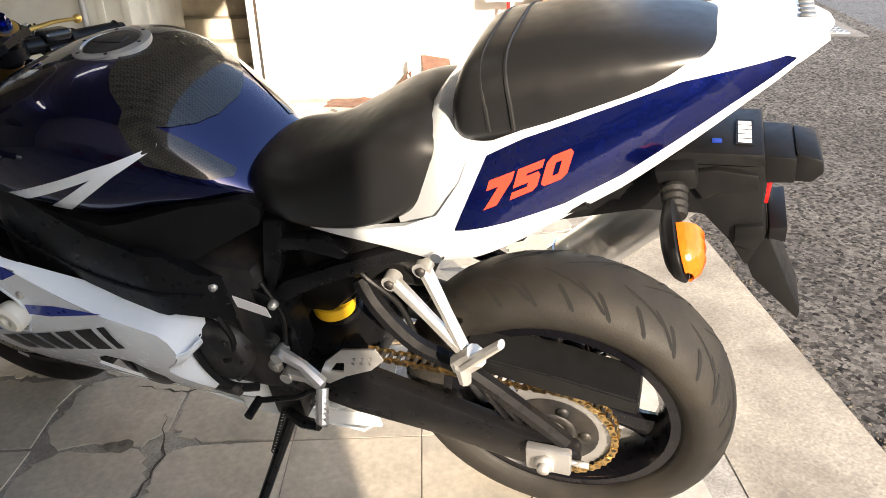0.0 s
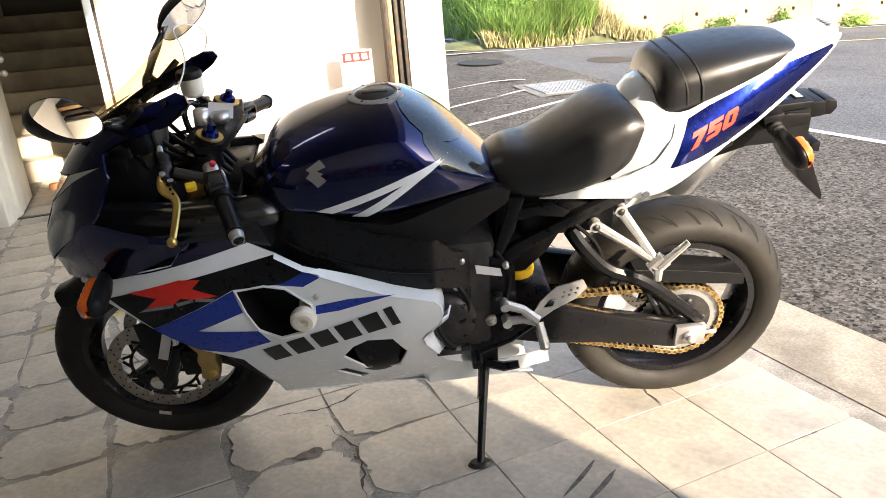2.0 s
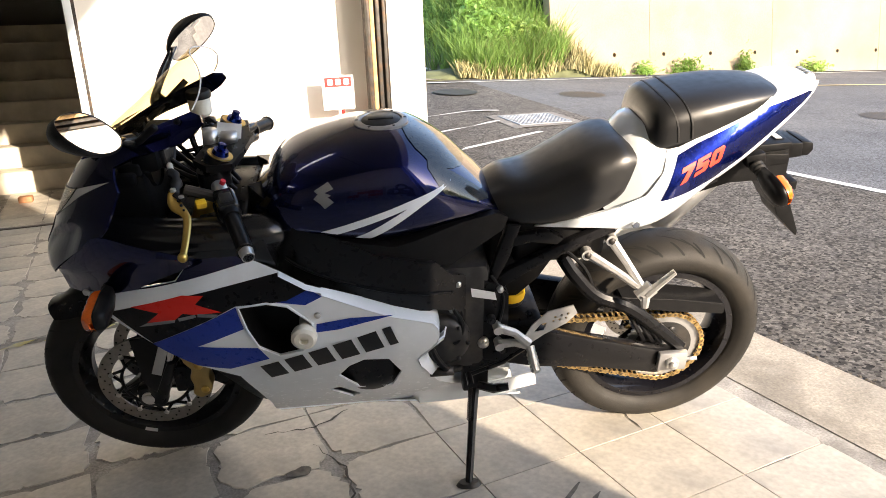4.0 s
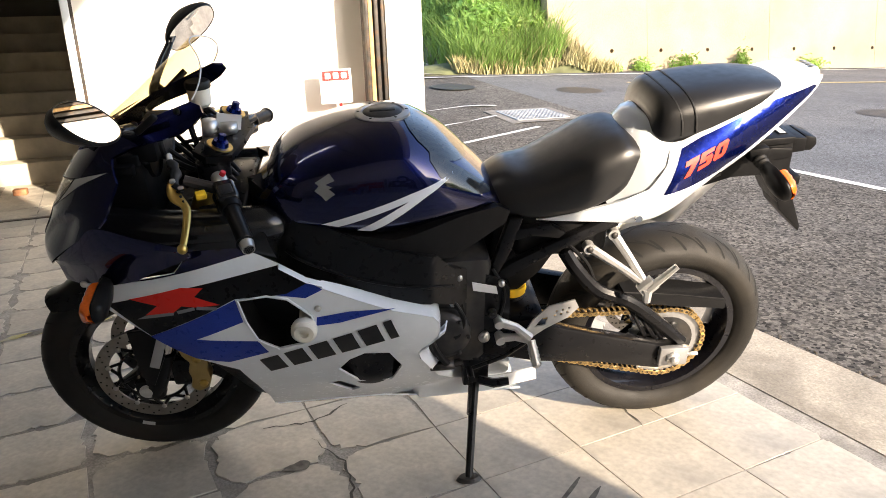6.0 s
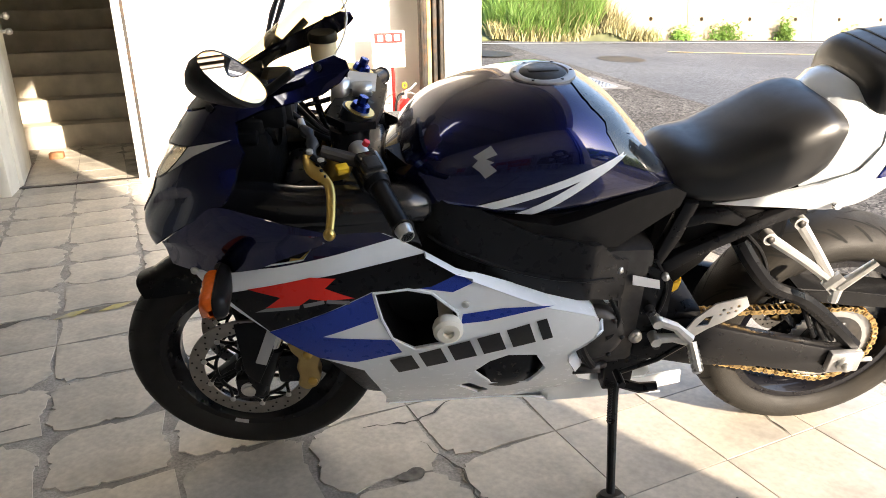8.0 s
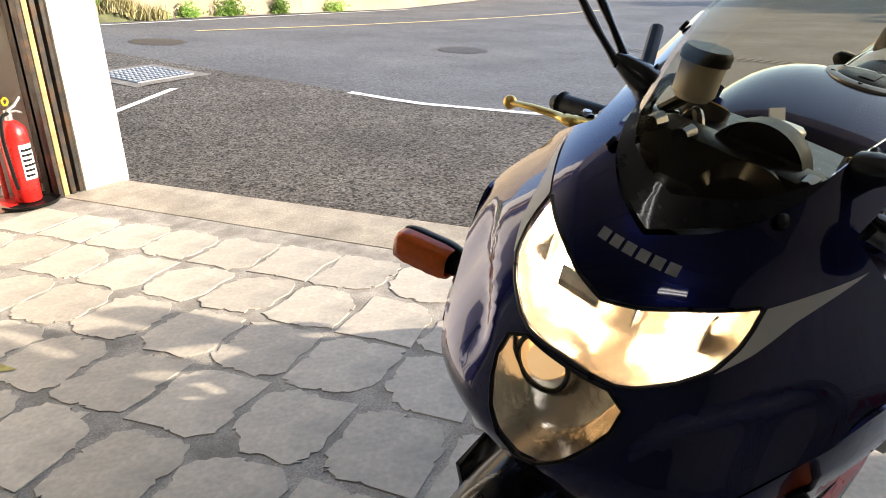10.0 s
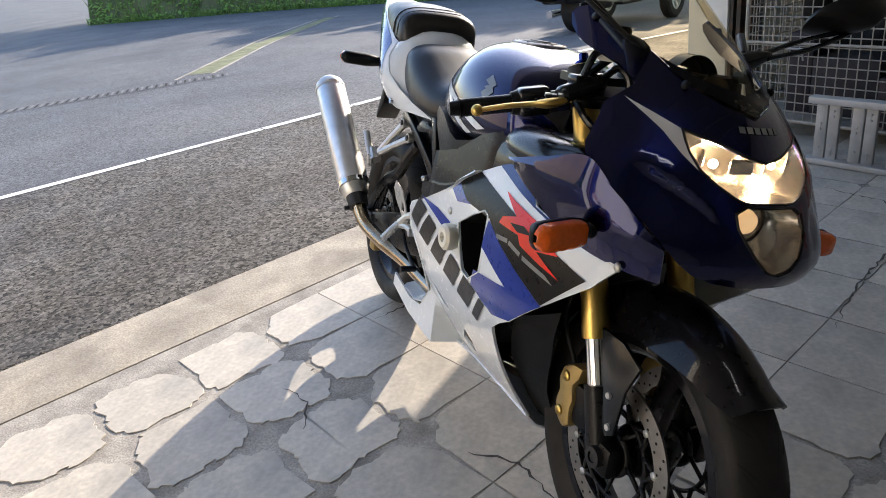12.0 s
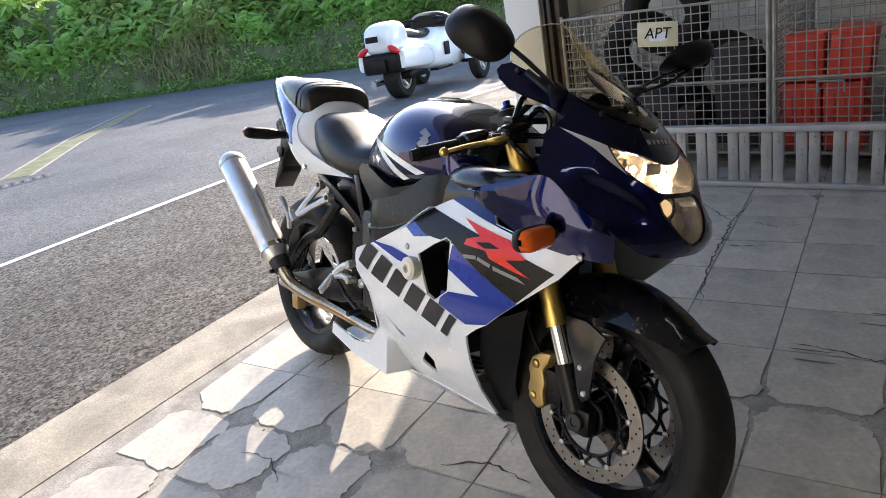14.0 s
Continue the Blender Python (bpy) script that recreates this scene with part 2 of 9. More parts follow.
M_INK = mat("black_decal", (0.008, 0.008, 0.009), 0.4, var=0.05)
M_BWHITE = mat("gloss_white_paint", (0.80, 0.85, 0.90), 0.25, var=0.02, coat=0.8)
M_SILVERP = mat("silver_paint", (0.52, 0.53, 0.54), 0.45, 0.15, var=0.04, coat=0.15)
M_RED = mat("red_decal", (0.72, 0.03, 0.02), 0.3, var=0.03, coat=0.5)
M_ORANGERED = mat("orange_red_decal", (0.78, 0.05, 0.028), 0.35, var=0.03)
M_PLASTIC = mat("black_plastic", (0.0085, 0.0085, 0.009), 0.38, var=0.2, scale=40, bump=0.1, bscale=700)
M_SATIN = mat("satin_black_plastic", (0.012, 0.0125, 0.014), 0.2, var=0.1, scale=30, bump=0.03, bscale=500)
M_FRAMEB = mat("black_cast_aluminium", (0.0075, 0.0075, 0.0085), 0.30, 0.1, var=0.05, scale=25, bump=0.04, bscale=500)
M_ENGINE = mat("dark_engine_metal", (0.035, 0.035, 0.036), 0.5, 0.5, var=0.3, scale=30, stain=(0.10, 0.08, 0.06), stain_amt=0.3, stain_scale=15)
M_RUBBER = mat("tyre_rubber", (0.014, 0.0135, 0.013), 0.6, var=0.2, scale=12, bump=0.25, bscale=500, stain=(0.034, 0.029, 0.024), stain_amt=0.4, stain_scale=6)
M_RUBBER.node_tree.nodes["Principled BSDF"].inputs["Specular IOR Level"].default_value = 0.22
M_FRAMEB.node_tree.nodes["Principled BSDF"].inputs["Specular IOR Level"].default_value = 0.22
M_PLASTIC.node_tree.nodes["Principled BSDF"].inputs["Specular IOR Level"].default_value = 0.16
# rear rubber: tyre colour lightened for dust and for the sun on it
M_SUNLIT_DUSTY = mat("dusty_tyre_rubber", (0.019, 0.0175, 0.0155), 0.6, var=0.25, scale=9, bump=0.3, bscale=420, fine=0.12, stain=(0.042, 0.036, 0.028), stain_amt=0.5, stain_scale=5)
M_SUNLIT_DUSTY.node_tree.nodes["Principled BSDF"].inputs["Specular IOR Level"].default_value = 0.25
# near-black colour standing in for the shade inside grooves, holes and slots
M_RECESS_SHADE = mat("tread_shadow_rubber", (0.006, 0.006, 0.006), 0.95, var=0.0)
M_SEAT = mat("black_seat_vinyl", (0.012, 0.012, 0.0125), 0.36, var=0.02, scale=20, bump=0.03, bscale=500)
M_SEAM = mat("seat_piping", (0.010, 0.010, 0.010), 0.6, var=0.1)
M_SILVER = mat("brushed_aluminium", (0.60, 0.595, 0.58), 0.36, 0.7, var=0.1, scale=50)
M_ALU = mat("silencer_aluminium", (0.74, 0.74, 0.73), 0.40, 1.0, var=0.08, scale=30, bump=0.05, bscale=300)
M_CHROME = mat("chrome", (0.80, 0.80, 0.80), 0.06, 1.0, var=0.0)
M_PIPE = mat("heat_tinted_steel", (0.50, 0.43, 0.33), 0.22, 1.0, var=0.25, scale=14, stain=(0.35, 0.22, 0.10), stain_amt=0.6, stain_scale=10)
M_GOLD = mat("gold_anodised", (0.66, 0.45, 0.13), 0.33, 1.0, var=0.03, scale=30)
M_CHAIN = mat("gold_chain_plate", (0.66, 0.46, 0.20), 0.35, 1.0, var=0.2, scale=60, stain=(0.12, 0.08, 0.04), stain_amt=0.4, stain_scale=40)
M_CALIPER = mat("gold_caliper_paint", (0.46, 0.33, 0.13), 0.42, 0.7, var=0.1, scale=30)
M_DISC = mat("disc_steel", (0.30, 0.285, 0.265), 0.36, 1.0, var=0.15, scale=40)
M_YELLOW = mat("yellow_spring_paint", (0.80, 0.48, 0.02), 0.4, var=0.06)
M_ORANGE = mat("orange_lens", (0.80, 0.135, 0.012), 0.15, var=0.1, scale=120, trans=0.1, coat=0.6, bump=0.5, bscale=160)
M_REDLENS = mat("red_tail_lens", (0.55, 0.012, 0.012), 0.12, var=0.05, coat=0.8)
M_BLUEANO = mat("blue_anodised", (0.015, 0.035, 0.22), 0.25, 1.0, var=0.05)
M_NYLON = mat("white_nylon", (0.78, 0.75, 0.66), 0.5, var=0.05, scale=30)
M_TAG = mat("white_tag", (0.80, 0.81, 0.83), 0.6, var=0.03)
M_GREYTXT = mat("grey_decal", (0.22, 0.23, 0.24), 0.4, 0.3, var=0.03)
M_REFLECT = mat("headlight_reflector", (0.93, 0.88, 0.80), 0.2, 1.0, var=0.0, bump=0.5, bscale=60)
M_BULB = mat("lit_bulb", (1, 0.9, 0.7), 0.4, var=0.0, emit=(1.0, 0.74, 0.46), emit_s=170.0)
M_POSLAMP = mat("lit_position_lamp", (1, 0.9, 0.7), 0.4, var=0.0, emit=(1.0, 0.62, 0.28), emit_s=0.22)
M_MIRROR = mat("mirror_glass", (0.92, 0.92, 0.92), 0.0, 1.0, var=0.0)
M_RED_BTN = mat("red_switch", (0.60, 0.02, 0.03), 0.4, var=0.0)


def glass(name, color, rough=0.0, edge=0.75, least=0.035):
    """Thin clear sheet: tinted where looked through, glossier towards the edge."""
    m = bpy.data.materials.new(name)
    m.use_nodes = True
    nt = m.node_tree
    out = nt.nodes["Material Output"]
    nt.nodes.remove(nt.nodes["Principled BSDF"])
    tr = nt.nodes.new("ShaderNodeBsdfTransparent")
    tr.inputs[0].default_value = (*color, 1)
    gl = nt.nodes.new("ShaderNodeBsdfGlossy")
    gl.inputs["Roughness"].default_value = rough
    lw = nt.nodes.new("ShaderNodeLayerWeight")
    lw.inputs[0].default_value = 0.5
    pw = nt.nodes.new("ShaderNodeMath")
    pw.operation = "POWER"
    pw.inputs[1].default_value = 5.0
    ma = nt.nodes.new("ShaderNodeMath")
    ma.operation = "MULTIPLY_ADD"
    ma.inputs[1].default_value, ma.inputs[2].default_value = edge, least
    mx = nt.nodes.new("ShaderNodeMixShader")
    nt.links.new(lw.outputs["Facing"], pw.inputs[0])
    nt.links.new(pw.outputs[0], ma.inputs[0])
    nt.links.new(ma.outputs[0], mx.inputs[0])
    nt.links.new(tr.outputs[0], mx.inputs[1])
    nt.links.new(gl.outputs[0], mx.inputs[2])
    nt.links.new(mx.outputs[0], out.inputs[0])
    return m


M_LENS = glass("clear_lens", (0.96, 0.955, 0.94))
M_SCREEN = glass("smoked_screen", (0.935, 0.875, 0.74), 0.0, 0.35, 0.014)



# ---- structure ----
WALL_Y, LINTEL, CEIL, EDGE_K = 3.70, 3.62, 3.85, -0.085


def edge_x(y, x0):
    """The opening runs a little askew."""
    return x0 + EDGE_K * (y - 0.2)


IN_X, OUT_X = 0.375, 0.745


def ground_z(x, y):
    z = -0.015
    if y > 3.2:
        z += 0.085 * (min(y, 14) - 3.2) * min(1, max(0.10, 1 - x / 16)) * min(1, max(0, (x - edge_x(y, OUT_X)) / 2.0))
    if y < -3.2:
        z -= 0.05 * (min(-y, 12) - 3.2) * min(1, max(0, (x - edge_x(y, OUT_X)) / 1.5))
    return z


bm = bmesh.new()
xs = [-0.06, 0.5, 1.1, 1.8, 2.6, 3.6, 5, 6.5, 8, 10, 12, 14, 17, 21, 28, 60, 400]
ys = [-400, -60, -30, -20, -14, -12, -10, -8, -6.5, -5, -4, -3.2, -2, -1, 0, 1, 2, 3.2, 4.2, 5.2, 6.4, 7.6, 9, 10.4, 12, 14, 20, 60, 400]
rows = []
for y in ys:
    yc = max(-14, min(14, y))
    row = [(-400, y, -0.3), (-60, y, -0.3), (-8, y, -0.3), (edge_x(yc, OUT_X) - 0.2, y, -0.3)]
    cols = [edge_x(yc, OUT_X) + 0.06 + x for x in xs]
    cols[4] = max(cols[3] + 0.02, 3.30)
    cols[5] = max(cols[5], cols[4] + 0.3)
    row += [(x, y, ground_z(x, y)) for x in cols]
    rows.append(row)
V = grid_mesh(bm, rows)
for f in bm.faces:
    if min(v.co.x for v in f.verts) > 3.29 or abs(f.calc_center_median().y) > 25:
        f.material_index = 1
S(mesh_ob("ground", bm, [M_ASPH, M_ASPH2]), "worn grey asphalt yard and road", "road")


def strip(x0, x1, z0, z1, y0=-4.2, y1=7.5):
    bm = bmesh.new()
    poly = [(edge_x(y0, x0), y0), (edge_x(y0, x1), y0), (edge_x(y1, x1), y1), (edge_x(y1, x0), y1)]
    return extrude_prism(bm, poly, z0, z1, plane="xy")


bm = extrude_prism(bmesh.new(), [(-7, -4.2), (edge_x(-4.2, IN_X), -4.2), (edge_x(7.5, IN_X), 7.5), (-7, 7.5)], -0.28, -0.0045, plane="xy")
floor_ob = S(mesh_ob("floor", bm, M_MORTAR, smooth=False), "grey stone slab floor with dark mortar patches", "floor")
bm = strip(IN_X, OUT_X, -0.28, -0.0015)
bmesh.ops.bevel(bm, geom=bm.edges[:], offset=0.002, segments=2, affect="EDGES")
S(mesh_ob("pavement", bm, M_CONC), "stained concrete sill between floor and asphalt", "sill")

# north wall with the stair doorway
DOOR0, DOOR1 = -2.62, -1.90


def wall_y(x):
    """The north wall stands square to the opening."""
    return WALL_Y + 0.085 * (x + 1.83)


bm = extrude_prism(bmesh.new(), [(DOOR1 + 0.07, wall_y(DOOR1 + 0.07)), (0.40, wall_y(0.40)), (0.40, wall_y(0.40) + 0.16), (DOOR1 + 0.07, WALL_Y + 0.16)], -0.02, CEIL, plane="xy")
box(bm, DOOR0 - 0.06, WALL_Y, 2.15, DOOR1 + 0.07, WALL_Y + 0.16, CEIL)
S(mesh_ob("wall_north", bm, M_WHITE, smooth=False), "smooth white painted inside wall", "wall")
S(mesh_ob("wall_northwest", new_box(-7, WALL_Y - 0.20, -0.02, DOOR0 - 0.06, WALL_Y + 0.08, CEIL), M_CREAM, smooth=False), "cream painted panel wall beside the doorway", "wall")
# the west wall is added out of view to close the room
S(mesh_ob("wall_west", new_box(-7.15, -4.2, -0.02, -7, 7.5, CEIL), M_WALL_DARKENED, smooth=False), "unseen grey inside wall, darkened to cut reflections", "wall")
S(mesh_ob("wall_south", new_box(-7, -3.62, -0.02, 0.57, -3.47, CEIL), M_CREAM, smooth=False), "cream painted wall behind the cages", "wall")
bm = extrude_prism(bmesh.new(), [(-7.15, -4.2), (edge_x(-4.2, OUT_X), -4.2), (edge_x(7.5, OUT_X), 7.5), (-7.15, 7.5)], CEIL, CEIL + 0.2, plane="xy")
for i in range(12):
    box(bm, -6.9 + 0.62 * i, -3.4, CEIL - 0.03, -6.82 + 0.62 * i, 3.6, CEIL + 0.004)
S(mesh_ob("ceiling", bm, M_CEIL, smooth=False), "ceiling with thin battens, darkened to cut bounce light", "ceiling")
S(mesh_ob("lintel", strip(IN_X - 0.1, OUT_X, LINTEL, CEIL - 0.004, -3.6, 3.86), M_WHITE, smooth=False), "white painted beam over the opening", "beam")

# doorway casing
casing = new_box(DOOR1, WALL_Y - 0.012, -0.005, DOOR1 + 0.05, WALL_Y + 0.17, 2.15, 0.004)
S(mesh_ob("door_casing", casing, M_BWHITE), "white doorway casing", "door frame")
S(mesh_ob("casing_strip", new_box(DOOR1 + 0.05, WALL_Y - 0.004, -0.005, DOOR1 + 0.07, WALL_Y + 0.10, 2.15), M_STEEL), "thin dark door frame strip", "door frame")
S(mesh_ob("door_casing", new_box(DOOR0 - 0.06, WALL_Y - 0.215, -0.005, DOOR0, WALL_Y + 0.17, 2.15, 0.006), M_CREAM), "cream doorway casing", "door frame")
S(mesh_ob("door_sill", new_box(DOOR0, WALL_Y - 0.02, -0.006, DOOR1, WALL_Y + 0.03, 0.004, 0.002), M_STEEL), "thin dark metal door sill", "sill")

# stair room: side walls, back wall, its floor, the flight of steps
S(mesh_ob("wall_stair_east", new_box(DOOR1 + 0.07, WALL_Y + 0.16, -0.02, DOOR1 + 0.17, 7.5, CEIL), M_CREAM, smooth=False), "cream stairwell wall", "wall")
S(mesh_ob("wall_stair_west", new_box(-3.35, WALL_Y + 0.08, -0.02, -3.25, 7.5, CEIL), M_CREAM, smooth=False), "cream stairwell wall", "wall")
S(mesh_ob("wall_north_far", new_box(-7, 7.4, -0.02, 0.2, 7.5, CEIL), M_WALL_DARKENED, smooth=False), "plain grey far wall, darkened to cut reflections", "wall")

# pillars and door tracks at both ends of the opening
for nm, y0, y1 in (("pillar_north", 3.50, 3.88), ("pillar_south", -3.62, -2.88)):
    x1 = edge_x(y0, OUT_X) + 0.045 if y0 > 0 else 0.855
    S(mesh_ob(nm, new_box(x1 - 0.28, y0, -0.02, x1, y1, LINTEL, 0.006), M_WHITE), "white painted pillar at the opening", "pillar")
    yf = y0 if y0 > 0 else y1
    ya, yb = (yf + 0.012, yf + 0.14) if y0 > 0 else (yf - 0.14, yf - 0.012)
    bm = box(bmesh.new(), x1 - 0.43, ya, -0.01, x1 - 0.40, yb, LINTEL, 0.004)
    box(bm, x1 - 0.36, ya, -0.01, x1 - 0.33, yb, LINTEL, 0.004)
    box(bm, x1 - 0.43, (ya + yb) / 2 - 0.01, -0.01, x1 - 0.285, (ya + yb) / 2 + 0.01, LINTEL)
    box(bm, x1 - 0.31, ya, -0.01, x1 - 0.284, yb, LINTEL, 0.004)
    S(mesh_ob("shutter_track", bm, M_STEEL), "rusty dark steel shutter track", "door track")
    if y0 > 0:
        S(mesh_ob("track_edge", new_box(x1 - 0.405, ya - 0.006, 0.0, x1 - 0.375, ya + 0.02, LINTEL, 0.003), mat("rusty_edge", (0.45, 0.30, 0.14), 0.6, 0.3, var=0.3, scale=20)), "rusty light steel track edge", "door track")
# ---- motorcycle surfaces (x to the tail, y to its right side, z up) ----
def lerp_table(tab, v):
    if v <= tab[0][0]:
        return tab[0][1]
    for (a, p), (b, q) in zip(tab, tab[1:]):
        if v <= b:
            return p + (q - p) * (v - a) / (b - a)
    return tab[-1][1]


NOSE_X = [(0.50, -1.40), (0.60, -1.46), (0.66, -1.51), (0.69, -1.540), (0.72, -1.556), (0.75, -1.550), (0.80, -1.522), (0.86, -1.490), (0.93, -1.440), (1.00, -1.363), (1.07, -1.272), (1.14, -1.185), (1.18, -1.135)]
NOSE_W = [(0.5, 0.22), (0.6, 0.255), (0.7, 0.285), (0.78, 0.3), (0.85, 0.29), (0.908, 0.25), (0.943, 0.235), (1.0, 0.2), (1.08, 0.178), (1.18, 0.13)]


def curve_table(tab, v):
    """As lerp_table, without the kinks."""
    v = min(max(v, tab[0][0]), tab[-1][0])
    i = next(k for k in range(len(tab) - 1) if v <= tab[k + 1][0])

    def slope(k):
        a, b = tab[max(0, k - 1)], tab[min(len(tab) - 1, k + 1)]
        return (b[1] - a[1]) / (b[0] - a[0])

    (x0, y0), (x1, y1) = tab[i], tab[i + 1]
    h = x1 - x0
    t = (v - x0) / h
    return (2 * t ** 3 - 3 * t * t + 1) * y0 + (t ** 3 - 2 * t * t + t) * h * slope(i) + (3 * t * t - 2 * t ** 3) * y1 + (t ** 3 - t * t) * h * slope(i + 1)


FOLD = [(0.12, 0.765), (0.21, 0.800), (0.27, 0.823), (0.335, 0.843), (0.42, 0.860), (0.50, 0.869), (0.60, 0.872)]


def ramp01(v, a, b):
    t = min(1, max(0, (v - a) / (b - a)))
    return t * t * (3 - 2 * t)


def cowl(a, z):
    """The nose: a runs from -1 (left) to 1 (right). A shallow scoop lies under the fold of each cheek."""
    t = a * math.pi / 2
    k = abs(a)
    dent = 0.011 * ramp01(lerp_table(FOLD, k) - z, 0.0, 0.022) * ramp01(z, 0.70, 0.83) * ramp01(k, 0.15, 0.24) * (1 - ramp01(k, 0.40, 0.52))
    x = curve_table(NOSE_X, z) + 0.36 * (1 - math.cos(t)) + dent * 0.6
    return Vector((x, curve_table(NOSE_W, z) * math.sin(t) - math.copysign(dent * 0.8, a), z))


def side_w(x, z, s=-1):
    w = 0.258
    if z < 0.56:
        w -= 0.125 * ((0.56 - z) / 0.30) ** 1.6
    if z > 0.62:
        w -= 0.05 * ((z - 0.62) / 0.16) ** 2
    if x < -1.15:
        w -= 0.055 * ((-1.15 - x) / 0.28) ** 1.7
    if x > -0.75:
        w -= 0.05 * ((x + 0.75) / 0.3) ** 1.5
    low = 0.165 if s > 0 and z < 0.42 else 0.10
    return max(w, low) if x > -0.70 else w


def side(x, z, s=1):
    return Vector((x, s * side_w(x, z, s), z))


# ---- patches of a curved sheet ----
def patch(fn, outline, holes=(), step=0.02, off=0.0, thick=0.0):
    """The part of the sheet fn(u, v) inside an outline, cut fine, lifted by off along its outward normal, thickened inwards."""
    bm = bmesh.new()
    edges = []
    for loop in (outline, *holes):
        vs = [bm.verts.new((u, v, 0)) for u, v in loop]
        edges += [bm.edges.new((vs[i], vs[(i + 1) % len(vs)])) for i in range(len(vs))]
    bmesh.ops.triangle_fill(bm, edges=edges, use_beauty=True, use_dissolve=False)
    for axis in (0, 1):
        vals = [p[axis] for p in outline]
        st = step[axis] if isinstance(step, tuple) else step
        k = math.floor(min(vals) / st) + 1
        while k * st < max(vals) - 1e-4:
            co, no = [0, 0, 0], [0, 0, 0]
            co[axis], no[axis] = k * st, 1
            bmesh.ops.bisect_plane(bm, geom=bm.verts[:] + bm.edges[:] + bm.faces[:], dist=1e-5, plane_co=co, plane_no=no)
            k += 1
    h = 1e-3

    def normal(u, w):
        p = fn(u, w)
        n = (fn(u + h, w) - fn(u - h, w)).cross(fn(u, w + h) - fn(u, w - h)).normalized()
        return p, (-n if n.y * p.y < -1e-9 or (abs(p.y) < 0.015 and n.x > 0) else n)

    uv0 = {v: (v.co.x, v.co.y) for v in bm.verts}
    top = list(bm.faces)
    rim = [e for e in bm.edges if len(e.link_faces) == 1]
    inner = {}
    if thick:
        for v, (u, w) in uv0.items():
            p, n = normal(u, w)
            inner[v] = bm.verts.new(p + n * (off - thick))
    for v, (u, w) in uv0.items():
        p, n = normal(u, w)
        v.co = p + n * off
    if thick:
        for f in top:
            bm.faces.new([inner[v] for v in reversed(f.verts)])
        for e in rim:
            a, b = e.verts
            bm.faces.new((a, b, inner[b], inner[a]))
    return bm


def loft(secs, n=20, closed_ends=True, flatb=0.35):
    """A body along x: sections (x, top z, bottom z, half width, squareness)."""
    bm = bmesh.new()
    rings = []
    for x, zt, zb, hw, sq in secs:
        zc = zb + (zt - zb) * flatb
        ring = []
        for k in range(n):
            a = 2 * math.pi * k / n
            c, s = math.cos(a), math.sin(a)
            yy = hw * math.copysign(abs(c) ** (2 / sq), c)
            hh = (zt - zc) if s >= 0 else (zc - zb)
            ring.append((x, yy, zc + hh * math.copysign(abs(s) ** (2 / sq), s)))
        rings.append(ring)
    V = grid_mesh(bm, rings, close_u=True)
    if closed_ends:
        bm.faces.new(V[0][::-1])
        bm.faces.new(V[-1])
    return bm


def smooth_secs(secs, n=4):
    """Finer sections through the given ones."""
    P = [np.array(s, float) for s in secs]
    out = []
    for i in range(len(P) - 1):
        a, b, c, d = P[max(i - 1, 0)], P[i], P[i + 1], P[min(i + 2, len(P) - 1)]
        for k in range(n):
            t = k / n
            q = 0.5 * (2 * b + (c - a) * t + (2 * a - 5 * b + 4 * c - d) * t * t + (3 * b - a - 3 * c + d) * t ** 3)
            out.append([float(v) for v in q])
    return out + [[float(v) for v in P[-1]]]


def plate(poly, y0, y1, bevel=0.003):
    bm = extrude_prism(bmesh.new(), poly, y0, y1)
    bmesh.ops.recalc_face_normals(bm, faces=bm.faces)
    if bevel:
        bmesh.ops.bevel(bm, geom=[e for e in bm.edges if len(e.link_faces) == 2 and e.calc_face_angle(0) > 0.3], offset=bevel, segments=2, affect="EDGES", profile=0.5)
    return bm


def ring_plate(bm, r0, r1, y0, y1, c, n=48):
    lathe(bm, [(r0, y0), (r1, y0), (r1, y1), (r0, y1)], n, "Y", c, closed=True)
    return bm


def bolt(bm, p, r=0.006, h=0.004, s=1):
    p = Vector(p)
    rod(bm, p, p + Vector((0, s * h, 0)), r, r * 0.8, 10)
    return bm


BIKE = empty("motorcycle", pose(0, 0, 0, 14.45, 0, -14))
tagged(BIKE, "navy blue and white sport motorcycle on its side stand", "motorcycle")
FX, FZ, RZ = -1.395, 0.303, 0.315


